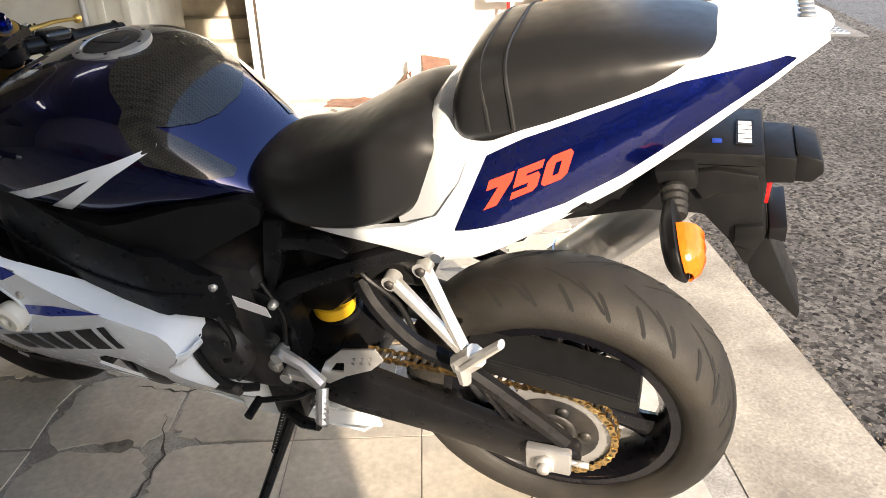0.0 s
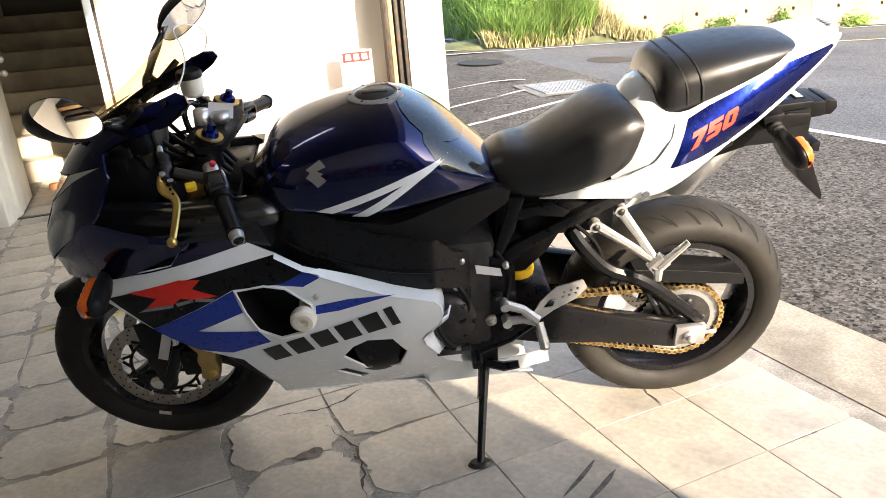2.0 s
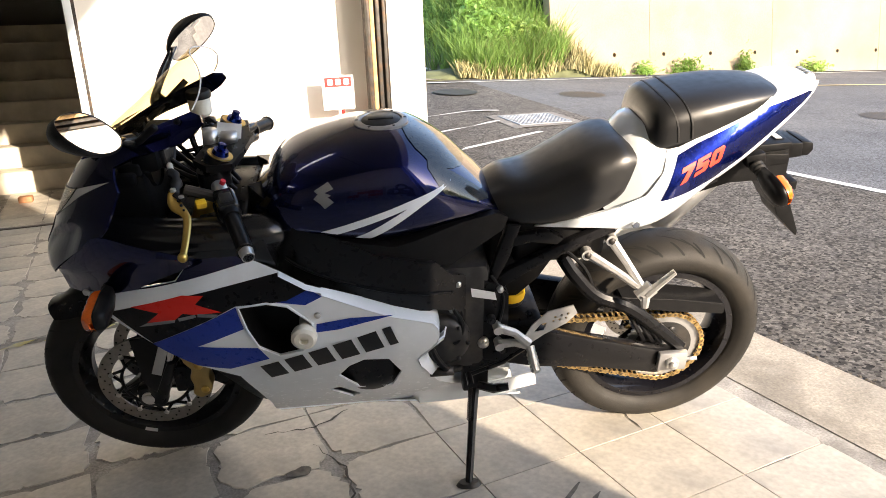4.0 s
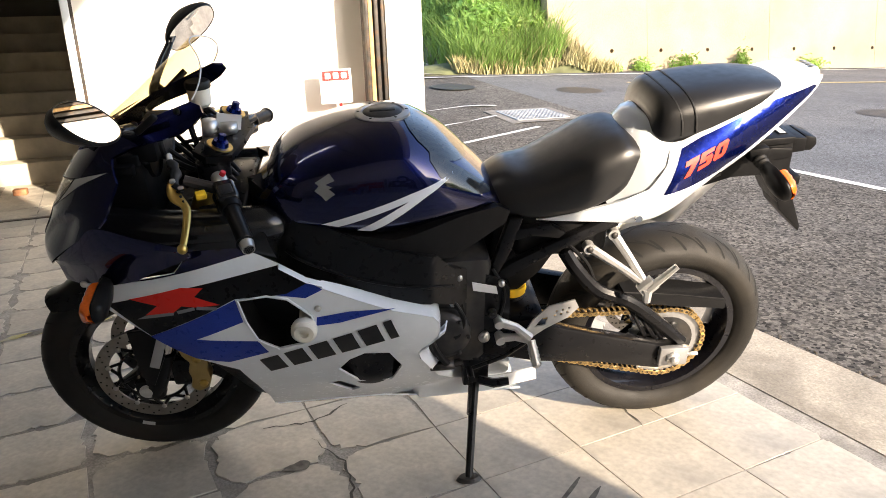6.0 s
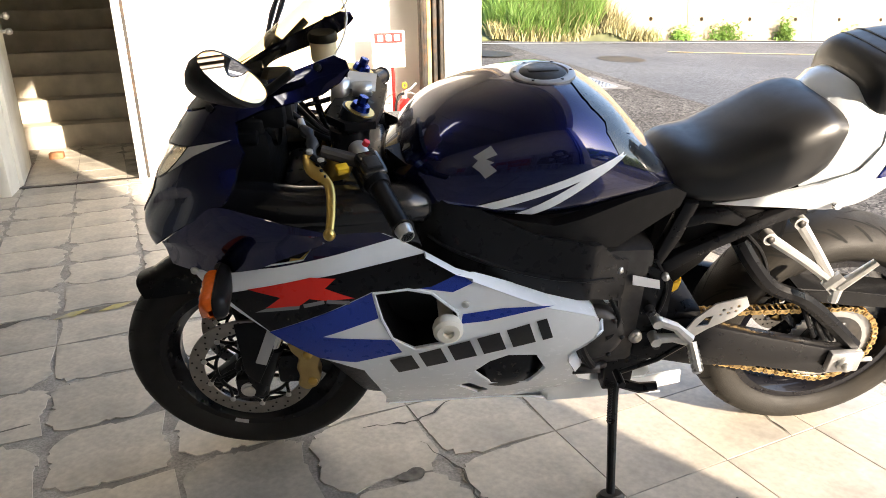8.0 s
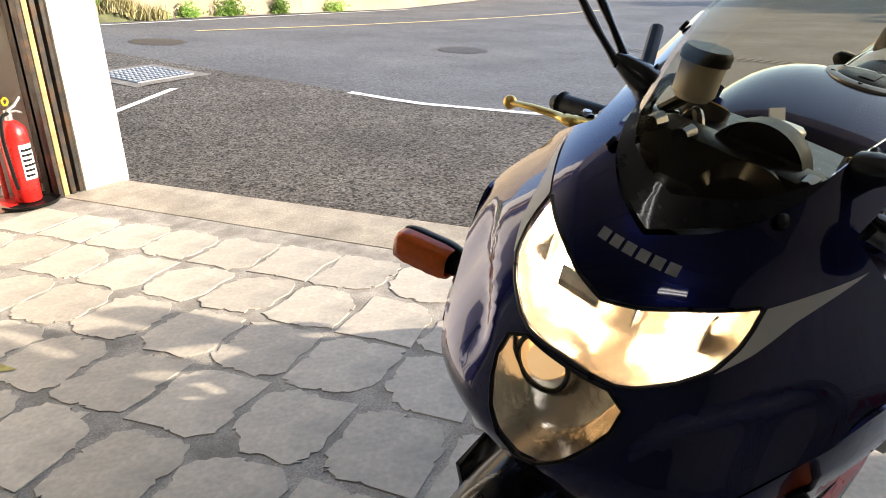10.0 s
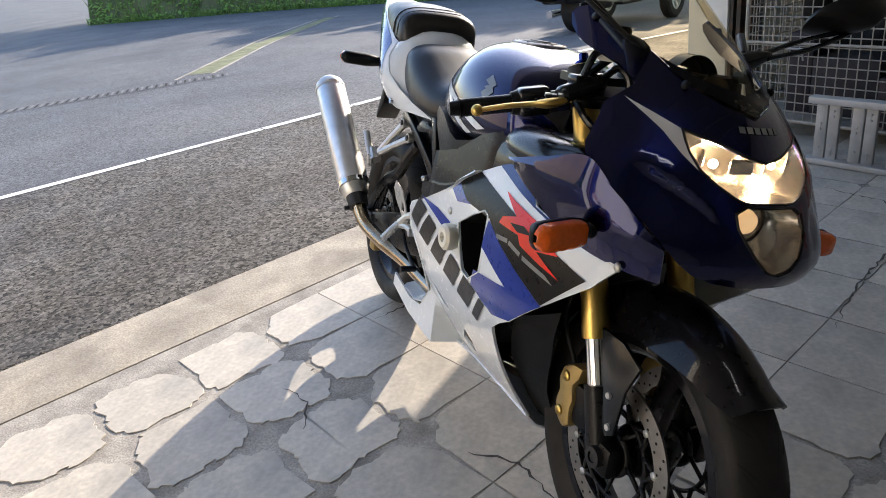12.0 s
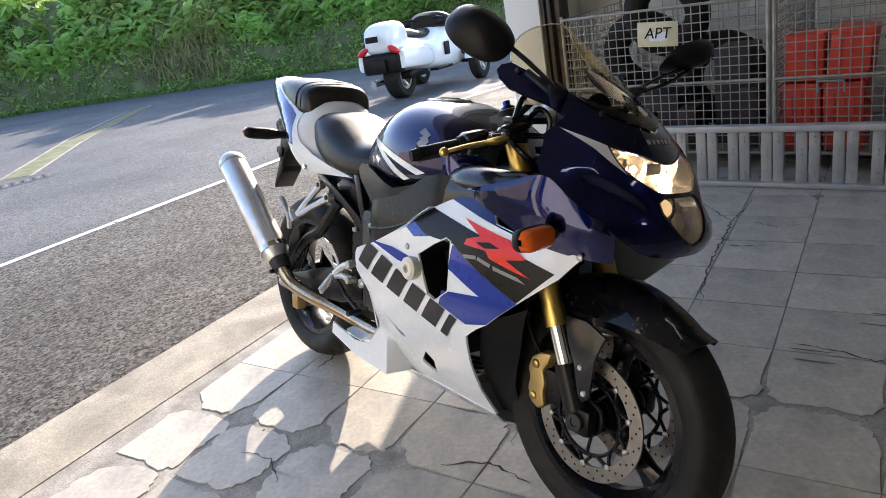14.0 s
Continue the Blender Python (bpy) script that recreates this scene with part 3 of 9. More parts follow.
# wheels: tyre, rim, spokes, hub
def wheel(name, cx, cz, R, half, rim_r, grooves, parent, rubber):
    hub_ob = empty(name)
    hub_ob.parent = parent
    bm = bmesh.new()
    rise = half * 0.62
    prof = [(R - rise + rise * math.cos(a), half * math.sin(a)) for a in [-math.pi * 0.5 + math.pi * k / 20 for k in range(21)]]
    wall = [(rim_r + 0.005, half * 0.74), (rim_r + 0.012, half * 0.83), (rim_r + 0.020, half * 0.90), (rim_r + (R - rise - rim_r) * 0.62, half * 0.965)]
    full = [(r, -h) for r, h in wall] + prof + [(r, h) for r, h in reversed(wall)]
    lathe(bm, full, 96, "Y", (cx, 0, cz), closed=True)
    tyre = part("tyre", bm, rubber, hub_ob, "worn black road tyre with curved grooves", angle=50)
    # groove shade painted as near-black strips that follow the crown
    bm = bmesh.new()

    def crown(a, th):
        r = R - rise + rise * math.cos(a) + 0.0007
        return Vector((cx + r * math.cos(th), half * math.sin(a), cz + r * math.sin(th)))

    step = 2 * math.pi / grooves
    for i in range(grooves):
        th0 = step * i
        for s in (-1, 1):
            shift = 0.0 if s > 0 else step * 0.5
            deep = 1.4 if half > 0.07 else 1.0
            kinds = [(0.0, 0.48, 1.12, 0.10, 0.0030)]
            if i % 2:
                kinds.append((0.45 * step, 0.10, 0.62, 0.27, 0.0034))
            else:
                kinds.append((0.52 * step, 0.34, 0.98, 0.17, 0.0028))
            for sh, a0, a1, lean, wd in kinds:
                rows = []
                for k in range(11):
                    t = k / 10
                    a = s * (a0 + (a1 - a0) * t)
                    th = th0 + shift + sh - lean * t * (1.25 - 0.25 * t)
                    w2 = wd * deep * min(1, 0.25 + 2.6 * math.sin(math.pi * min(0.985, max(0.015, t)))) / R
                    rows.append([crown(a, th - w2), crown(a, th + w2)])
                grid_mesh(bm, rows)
    part("tread_pattern", bm, M_RECESS_SHADE, tyre)
    bm = bmesh.new()
    w = half * 0.74
    lathe(bm, [(rim_r + 0.008, -w), (rim_r - 0.012, -w), (rim_r - 0.02, -w * 0.8), (rim_r - 0.035, -w * 0.3), (rim_r - 0.035, w * 0.3), (rim_r - 0.02, w * 0.8), (rim_r - 0.012, w), (rim_r + 0.008, w)], 72, "Y", (cx, 0, cz), closed=True)
    rim = part("rim", bm, M_BLACKG, hub_ob, "gloss black cast rim")
    bm = bmesh.new()
    lathe(bm, [(0.022, -0.05), (0.042, -0.05), (0.05, -0.03), (0.05, 0.03), (0.042, 0.05), (0.022, 0.05)], 32, "Y", (cx, 0, cz), closed=True)
    part("hub", bm, M_BLACKG, rim)
    for i in range(3):
        a = math.radians(100 + 120 * i)
        rows = []
        for t in (0, 0.2, 0.5, 0.8, 1.0):
            r = 0.04 + (rim_r - 0.072) * t
            wv = 0.021 + 0.012 * abs(t - 0.35) ** 1.2 + (0.010 if t == 1 else 0)
            d = 0.026 - 0.008 * t
            c = Vector((cx + r * math.cos(a), 0, cz + r * math.sin(a)))
            q = Vector((-math.sin(a), 0, math.cos(a)))
            rows.append([c + q * (wv * math.cos(b)) + Vector((0, d * math.sin(b), 0)) for b in [2 * math.pi * k / 10 for k in range(10)]])
        bm = bmesh.new()
        grid_mesh(bm, rows, close_u=True)
        part("spoke", bm, M_BLACKG, rim)
    return hub_ob, rim


rear_wheel, _ = wheel("rear_wheel", 0, RZ, 0.311, 0.082, 0.216, 30, BIKE, M_SUNLIT_DUSTY)
front_wheel, front_rim = wheel("front_wheel", FX, FZ, 0.298, 0.057, 0.216, 28, BIKE, M_RUBBER)
bm = bmesh.new()
for a in (0.0, math.pi):
    rows = []
    for k in range(7):
        th = math.radians(248) + a + 0.16 * k / 6
        rows.append([Vector((FX + r * math.cos(th), -0.0452, FZ + r * math.sin(th))) for r in (0.2065, 0.2195)])
    grid_mesh(bm, rows)
part("rim_sticker", bm, M_SILVERP, front_rim, "small silver rim sticker")


# brake discs
def disc(parent, cx, cz, y, r1, carrier=True, r0=None):
    r0 = r0 or r1 - 0.034
    bm = bmesh.new()
    ring_plate(bm, r0, r1, y - 0.0025, y + 0.0025, (cx, 0, cz), 64)
    d = part("brake_disc", bm, M_DISC, parent, "drilled steel brake disc")
    # dark plugs paint the shade of the drilled holes
    bm = bmesh.new()
    for i in range(40):
        for j, rr in enumerate((r0 + 0.007, (r0 + r1) / 2, r1 - 0.007)):
            a = 2 * math.pi * (i + j / 3) / 40
            if (i + j) % 2:
                continue
            p = Vector((cx + rr * math.cos(a), y, cz + rr * math.sin(a)))
            rod(bm, p - Vector((0, 0.0029, 0)), p + Vector((0, 0.0029, 0)), 0.0028, n=8)
    part("drill_holes", bm, M_RECESS_SHADE, d)
    bm = bmesh.new()
    ring_plate(bm, 0.030, 0.044, y - 0.004, y + 0.004, (cx, 0, cz), 32)
    ring_plate(bm, r0 - 0.030, r0 - 0.022, y - 0.003, y + 0.003, (cx, 0, cz), 40)
    for i in range(10):
        a = 2 * math.pi * i / 10
        ends = [(r0 - 0.027, a + 0.10, r0 + 0.002, a + 0.35), (r0 - 0.027, a + 0.60, r0 + 0.002, a + 0.35)]
        if i % 2:
            ends.append((0.040, a, r0 - 0.026, a + 0.28))
        for ra, ta, rb2, tb in ends:
            p, q = (Vector((cx + r * math.cos(t), y, cz + r * math.sin(t))) for r, t in ((ra, ta), (rb2, tb)))
            rod(bm, p, q, 0.0048, 0.0042, 6)
    part("disc_carrier", bm, M_FRAMEB, d)
    bm = bmesh.new()
    for i in range(10):
        b = 2 * math.pi * i / 10 + 0.35
        p = Vector((cx + r0 * math.cos(b), y, cz + r0 * math.sin(b)))
        rod(bm, p - Vector((0, 0.005, 0)), p + Vector((0, 0.005, 0)), 0.0070, n=12)
    part("disc_buttons", bm, M_SILVER, d)


disc(front_wheel, FX, FZ, -0.072, 0.148)
disc(front_wheel, FX, FZ, 0.072, 0.148)
disc(rear_wheel, 0, RZ, 0.088, 0.11, r0=0.082)

# rear sprocket and chain
bm = bmesh.new()
pts = []
for i in range(88):
    a = 2 * math.pi * i / 88
    r = 0.106 if i % 2 else 0.112
    pts.append((r * math.cos(a), RZ + r * math.sin(a)))
extrude_prism(bm, pts, -0.096, -0.090)
sprocket = part("rear_sprocket", bm, M_CAPGREY, rear_wheel, "silver rear sprocket", smooth=False)
bm = bmesh.new()
for i in range(5):
    a = 2 * math.pi * i / 5
    p = Vector((0.06 * math.cos(a), -0.096, RZ + 0.06 * math.sin(a)))
    rod(bm, p, p + Vector((0, -0.006, 0)), 0.011, n=12)
ring_plate(bm, 0.025, 0.045, -0.099, -0.0965, (0, 0, RZ), 24)
part("sprocket_nuts", bm, M_ENGINE, sprocket)
bm = bmesh.new()
ring_plate(bm, 0.046, 0.084, -0.0985, -0.0965, (0, 0, RZ), 32)
part("sprocket_carrier", bm, M_ENGINE, sprocket)
FS = Vector((-0.565, 0, 0.40))
loop = []
for k in range(25):
    a = math.radians(97 - 190 * k / 24)
    loop.append(Vector((0.113 * math.cos(a), -0.093, RZ + 0.113 * math.sin(a))))
for k in range(9):
    a = math.radians(-97 - 160 * k / 8)
    loop.append(Vector((FS.x + 0.042 * math.cos(a), -0.093, FS.z + 0.042 * math.sin(a))))
dist = [0]
for a, b in zip(loop, loop[1:] + loop[:1]):
    dist.append(dist[-1] + (b - a).length)
plates, rollers = bmesh.new(), bmesh.new()
nlink = int(dist[-1] / 0.0159) // 2 * 2


def on_loop(d):
    d %= dist[-1]
    for i in range(len(loop)):
        if d <= dist[i + 1]:
            return loop[i].lerp(loop[(i + 1) % len(loop)], (d - dist[i]) / (dist[i + 1] - dist[i]))


for i in range(nlink):
    a, b = on_loop(dist[-1] * i / nlink), on_loop(dist[-1] * (i + 1) / nlink)
    d = (b - a).normalized()
    q = Vector((-d.z, 0, d.x))
    oy = 0.0105 if i % 2 else 0.0075
    for s in (-1, 1):
        ring = [a - d * 0.005 + q * 0.0045, a - d * 0.001 + q * 0.0072, (a + b) / 2 + q * 0.0052, b + d * 0.001 + q * 0.0072, b + d * 0.005 + q * 0.0045,
                b + d * 0.005 - q * 0.0045, b + d * 0.001 - q * 0.0072, (a + b) / 2 - q * 0.0052, a - d * 0.001 - q * 0.0072, a - d * 0.005 - q * 0.0045]
        lo = [plates.verts.new(p + Vector((0, s * oy, 0))) for p in ring]
        hi = [plates.verts.new(p + Vector((0, s * (oy + 0.002), 0))) for p in ring]
        plates.faces.new(lo)
        plates.faces.new(hi[::-1])
        for k in range(10):
            plates.faces.new((lo[k], lo[(k + 1) % 10], hi[(k + 1) % 10], hi[k]))
    rod(rollers, a + Vector((0, -0.0125, 0)), a + Vector((0, 0.0125, 0)), 0.0045, n=8)
chain = part("drive_chain", plates, M_CHAIN, BIKE, "gold drive chain", smooth=False)
part("chain_rollers", rollers, M_ENGINE, chain)


# swingarm
arm_l = plate([(-0.52, 0.43), (-0.37, 0.445), (-0.20, 0.395), (-0.03, 0.345), (0.055, 0.33), (0.06, 0.29), (-0.03, 0.262), (-0.20, 0.30), (-0.37, 0.32), (-0.52, 0.36)], -0.15, -0.115, 0.008)
swingarm = part("swingarm", arm_l, M_FRAMEB, BIKE, "black cast swingarm")
part("right_arm", plate([(-0.52, 0.43), (-0.37, 0.445), (-0.20, 0.40), (-0.03, 0.35), (0.055, 0.33), (0.06, 0.29), (-0.03, 0.262), (-0.20, 0.30), (-0.37, 0.32), (-0.52, 0.36)], 0.115, 0.15, 0.008), M_FRAMEB, swingarm)
part("cross_tube", box(bmesh.new(), -0.50, -0.12, 0.34, -0.35, 0.12, 0.46, 0.02), M_FRAMEB, swingarm)
for s in (-1, 1):
    bm = bmesh.new()
    up = spline([(-0.315, s * 0.115, 0.645), (-0.285, s * 0.13, 0.60), (-0.225, s * 0.138, 0.535), (-0.14, s * 0.14, 0.495), (-0.06, s * 0.14, 0.43), (0.03, s * 0.138, 0.345)], 5)
    tube(bm, up, 0.016, 8, flat=1.2)
    part("upper_brace", bm, M_FRAMEB, swingarm)
    bm = bmesh.new()
    for k in range(4):
        t = k / 3
        a = Vector((-0.13 + 0.09 * t, s * 0.135, 0.47 - 0.075 * t))
        b = Vector((-0.075 + 0.075 * t, s * 0.135, 0.375 - 0.02 * t))
        rod(bm, a, b, 0.006, n=6)
    part("brace_ribs", bm, M_FRAMEB, swingarm)
bm = bmesh.new()
extrude_prism(bm, [(-0.15, 0.512), (0.0, 0.492), (0.143, 0.466), (0.147, 0.432), (0.0, 0.455), (-0.15, 0.48)], -0.125, -0.045)
bmesh.ops.bevel(bm, geom=bm.edges[:], offset=0.004, segments=2, affect="EDGES")
part("chain_guard", bm, M_PLASTIC, BIKE, "black plastic chain guard")
for s in (-1, 1):
    bm = box(bmesh.new(), -0.035, s * 0.15, 0.285, 0.045, s * 0.168, 0.345, 0.004)
    blk = part("axle_block", bm, M_CAPGREY, swingarm, "silver chain adjuster block")
    bm = bmesh.new()
    rod(bm, (0, s * 0.168, RZ), (0, s * 0.178, RZ), 0.02, n=6)
    rod(bm, (0, s * 0.178, RZ), (0, s * 0.188, RZ), 0.011, n=12)
    rod(bm, (0.045, s * 0.158, RZ), (0.075, s * 0.158, RZ), 0.006, n=6)
    part("axle_nut", bm, M_SILVER, blk)
bm = box(bmesh.new(), -0.03, 0.095, 0.20, 0.02, 0.135, 0.26, 0.01)
part("rear_caliper", bm, M_CALIPER, BIKE, "small gold rear brake caliper")

# frame, engine, subframe, shock
SPAR = [(-1.06, 0.88), (-0.98, 0.845), (-0.90, 0.80), (-0.78, 0.735), (-0.64, 0.70), (-0.60, 0.65), (-0.49, 0.60), (-0.455, 0.565), (-0.45, 0.36), (-0.50, 0.325), (-0.545, 0.34), (-0.555, 0.42), (-0.575, 0.53), (-0.65, 0.575), (-0.75, 0.585), (-0.88, 0.625), (-1.0, 0.68), (-1.05, 0.74)]
for s in (-1, 1):
    bm = bmesh.new()
    poly = SPAR
    def spar_y(x, z):
        return 0.205 - 0.10 * max(0, (-0.95 - x) / 0.12) ** 1.3 - 0.06 * min(1, max(0, (x + 0.66) / 0.10)) - 0.02 * max(0, (z - 0.66) / 0.15)
    bm = patch(lambda u, v: Vector((u, s * spar_y(u, v), v)), poly, step=0.03, thick=0.05)
    part("frame_spar", bm, M_FRAMEB, BIKE, "black aluminium frame spar")
bm = bmesh.new()
for s in (-1, 1):
    for x, z, y, r in ((-0.518, 0.42, 0.148, 0.017), (-0.585, 0.615, 0.155, 0.009), (-0.478, 0.585, 0.148, 0.009), (-0.60, 0.54, 0.155, 0.010)):
        rod(bm, (x, s * (y - 0.004), z), (x, s * (y + 0.008), z), r, r * 0.85, 12)
        rod(bm, (x, s * (y + 0.008), z), (x, s * (y + 0.010), z), r * 0.55, r * 0.5, 6)
part("frame_bolts", bm, M_SILVER, BIKE)
for s in (-1, 1):
    bm = bmesh.new()
    tube(bm, [(p.x, s * (spar_y(p.x, p.y) + 0.0005), p.y) for p in spline([(-0.985, 0.735, 0), (-0.87, 0.680, 0), (-0.75, 0.640, 0), (-0.66, 0.625, 0), (-0.60, 0.600, 0)], 4)], 0.0045, 6)
    part("weld_bead", bm, M_FRAMEB, BIKE)
bm = patch(lambda u, v: Vector((u, -0.1525 - 0.02 * max(0, (-0.5 - u)), v)), [(-0.553, 0.598), (-0.492, 0.580), (-0.487, 0.557), (-0.55, 0.573)], step=0.05, off=0.003, thick=0.002)
part("frame_label", bm, M_TAG, BIKE, "small white frame label")
bm = box(bmesh.new(), -1.02, -0.15, 0.33, -0.50, 0.15, 0.66, 0.03)
box(bm, -1.06, -0.12, 0.42, -0.90, 0.12, 0.72, 0.03)
engine = part("engine", bm, M_ENGINE, BIKE, "dark engine block behind the fairing")
bm = bmesh.new()
lathe(bm, [(0.0, -0.185), (0.05, -0.185), (0.068, -0.175), (0.072, -0.15), (0.072, -0.14)], 32, "Y", (-0.625, 0, 0.45))
lathe(bm, [(0.0, 0.19), (0.06, 0.19), (0.075, 0.18), (0.078, 0.15), (0.078, 0.14)], 32, "Y", (-0.69, 0, 0.43))
for i in range(7):
    a = 2 * math.pi * i / 7
    bolt(bm, (-0.625 + 0.062 * math.cos(a), -0.182, 0.45 + 0.062 * math.sin(a)), 0.006, 0.005, -1)
rod(bm, (-0.66, -0.17, 0.35), (-0.60, -0.18, 0.36), 0.012, n=10)
part("engine_cover", bm, M_ENGINE, engine)
bm = bmesh.new()
lathe(bm, [(0.0, -0.176), (0.05, -0.178), (0.085, -0.170), (0.10, -0.155), (0.104, -0.13)], 36, "Y", (-0.815, 0, 0.395))
part("clutch_cover", bm, M_BLACKG, engine, "black round engine cover behind the fairing hole")
bm = bmesh.new()
lathe(bm, [(0.0, 0.100), (0.06, 0.100), (0.085, 0.09), (0.09, 0.06)], 32, "Y", (-0.85, 0, 0.29))
part("sump_cover", bm, M_FRAMEB, engine)
bm = bmesh.new()
for y in (-0.09, -0.03, 0.03, 0.09):
    tube(bm, spline([(-1.02, y, 0.50), (-1.09, y, 0.44), (-1.08, y * 0.9, 0.32), (-0.98, y * 0.7, 0.25), (-0.75, 0.03 + y * 0.4, 0.225), (-0.55, 0.07, 0.24)], 4), 0.019, 10)
part("exhaust_headers", bm, M_PIPE, engine)
bm = box(bmesh.new(), -1.12, -0.17, 0.42, -1.085, 0.17, 0.70, 0.006)
part("radiator", bm, M_PLASTIC, BIKE, "black radiator")
for s in (-1, 1):
    y0, y1 = sorted((s * 0.104, s * 0.128))
    for poly in ([(-0.462, 0.752), (-0.428, 0.752), (-0.452, 0.665), (-0.486, 0.590), (-0.512, 0.572), (-0.500, 0.620)],
                 [(-0.486, 0.600), (-0.455, 0.625), (-0.34, 0.682), (-0.20, 0.742), (-0.188, 0.716), (-0.26, 0.690), (-0.40, 0.618), (-0.480, 0.566)],
                 [(-0.452, 0.690), (-0.446, 0.722), (-0.36, 0.730), (-0.318, 0.706), (-0.335, 0.690), (-0.40, 0.702)]):
        part("subframe_member", plate(poly, y0, y1, 0.004), M_FRAMEB, BIKE, "black cast subframe member")
    bm = rod(bmesh.new(), (-0.20, s * 0.112, 0.728), (0.05, s * 0.108, 0.84), 0.011, n=8)
    part("subframe_tube", bm, M_FRAMEB, BIKE)
bm = box(bmesh.new(), -0.44, -0.10, 0.62, -0.20, 0.10, 0.76, 0.02)
box(bm, -0.20, -0.08, 0.72, -0.04, 0.08, 0.79, 0.02)
part("under_seat_tray", bm, M_PLASTIC, BIKE)
part("battery_box", plate([(-0.50, 0.50), (-0.49, 0.74), (-0.36, 0.74), (-0.30, 0.66), (-0.36, 0.56), (-0.42, 0.50)], -0.075, 0.075, 0.012), M_PLASTIC, BIKE, "black box under the seat")
bm = bmesh.new()
tube(bm, [(-0.43 + 0.036 * math.cos(t), -0.02 + 0.036 * math.sin(t), 0.44 + 0.024 * t / (2 * math.pi)) for t in [k * 0.4 for k in range(80)]], 0.0075, 6)
shock = part("shock_spring", bm, M_FRAMEB, BIKE, "black shock absorber spring with yellow collar")
bm = bmesh.new()
rod(bm, (-0.43, -0.02, 0.36), (-0.43, -0.02, 0.66), 0.022, n=16)
part("shock_body", bm, M_ENGINE, shock)
bm = bmesh.new()
lathe(bm, [(0.02, 0.486), (0.040, 0.486), (0.042, 0.498), (0.040, 0.510), (0.02, 0.510)], 28, "Z", (-0.43, -0.04, 0))
part("spring_collar", bm, M_YELLOW, shock)

# tank
TANK = smooth_secs([(-1.065, 0.845, 0.79, 0.085, 2.6), (-1.03, 0.882, 0.77, 0.135, 2.7), (-0.97, 0.935, 0.755, 0.178, 2.7), (-0.88, 0.968, 0.745, 0.196, 2.7), (-0.78, 0.988, 0.735, 0.200, 2.7), (-0.70, 0.984, 0.735, 0.192, 2.6), (-0.62, 0.944, 0.75, 0.172, 2.4), (-0.55, 0.880, 0.765, 0.145, 2.3), (-0.50, 0.828, 0.775, 0.115, 2.2), (-0.475, 0.79, 0.775, 0.095, 2.2)], 4)
bm = loft(TANK, 40, flatb=0.38)
tank = part("fuel_tank", bm, M_NAVY, BIKE, "gloss navy blue fuel tank", angle=60)


def tank_at(x):
    for a, b in zip(TANK, TANK[1:]):
        if a[0] <= x <= b[0]:
            t = (x - a[0]) / (b[0] - a[0])
            return [p + (q - p) * t for p, q in zip(a, b)]
    return TANK[0] if x < TANK[0][0] else TANK[-1]


def tank_side(s):
    def fn(x, z):
        _, zt, zb, hw, sq = tank_at(x)
        zc = zb + (zt - zb) * 0.38
        h = (z - zc) / ((zt - zc) if z >= zc else (zc - zb))
        h = max(-0.999, min(0.999, h))
        return Vector((x, s * hw * (1 - abs(h) ** sq) ** (1 / sq), z))
    return fn


for s in (-1, 1):
    fn = tank_side(s)
    for poly in ([(-0.588, 0.893), (-0.70, 0.866), (-0.898, 0.805), (-0.861, 0.797), (-0.703, 0.849)], [(-0.588, 0.893), (-0.703, 0.849), (-0.822, 0.783), (-0.788, 0.776), (-0.665, 0.853)]):
        part("white_stripe", patch(fn, poly, step=0.02, off=0.0012), M_BWHITE, tank, "white tank stripe")
    # emblem as two plain slanted blocks
    for blk in ([(-0.903, 0.900), (-0.871, 0.918), (-0.860, 0.905), (-0.880, 0.897), (-0.866, 0.892), (-0.882, 0.884)], [(-0.905, 0.884), (-0.893, 0.896), (-0.870, 0.886), (-0.861, 0.878), (-0.882, 0.863), (-0.891, 0.874)]):
        part("tank_emblem", patch(fn, blk, step=0.02, off=0.0014), M_GREYTXT, tank, "grey tank emblem")
# tank cap
cap_m = pose(-0.747, 0, 0.9855, 0, -1, 0)
bm = bmesh.new()
lathe(bm, [(0.064, -0.008), (0.064, 0.003), (0.058, 0.006), (0.050, 0.006), (0.048, 0.002), (0.0, 0.002)], 40, "Z")
bmesh.ops.transform(bm, matrix=cap_m, verts=bm.verts)
cap = part("fuel_cap", bm, M_CAPGREY, tank, "round silver fuel cap with black centre")
bm = bmesh.new()
lathe(bm, [(0.046, 0.004), (0.040, 0.008), (0.0, 0.008)], 32, "Z")
box(bm, -0.03, -0.012, 0.006, 0.03, 0.012, 0.0105, 0.002)
bmesh.ops.transform(bm, matrix=cap_m, verts=bm.verts)
part("cap_centre", bm, M_ENGINE, cap)
bm = bmesh.new()
for i in range(6):
    a = 2 * math.pi * i / 6
    rod(bm, (0.056 * math.cos(a), 0.056 * math.sin(a), 0.005), (0.056 * math.cos(a), 0.056 * math.sin(a), 0.0068), 0.0035, n=8)
bmesh.ops.transform(bm, matrix=cap_m, verts=bm.verts)
part("cap_bolts", bm, M_FRAMEB, cap)
# carbon-look pad where the rider leans, with two arms down the flanks
def tank_top(x, y, lift=0.0022):
    _, zt, zb, hw, sq = tank_at(x)
    zc = zb + (zt - zb) * 0.38
    q = min(0.999, abs(y) / hw)
    return Vector((x, y, zc + (zt - zc) * (1 - q ** sq) ** (1 / sq) + lift))


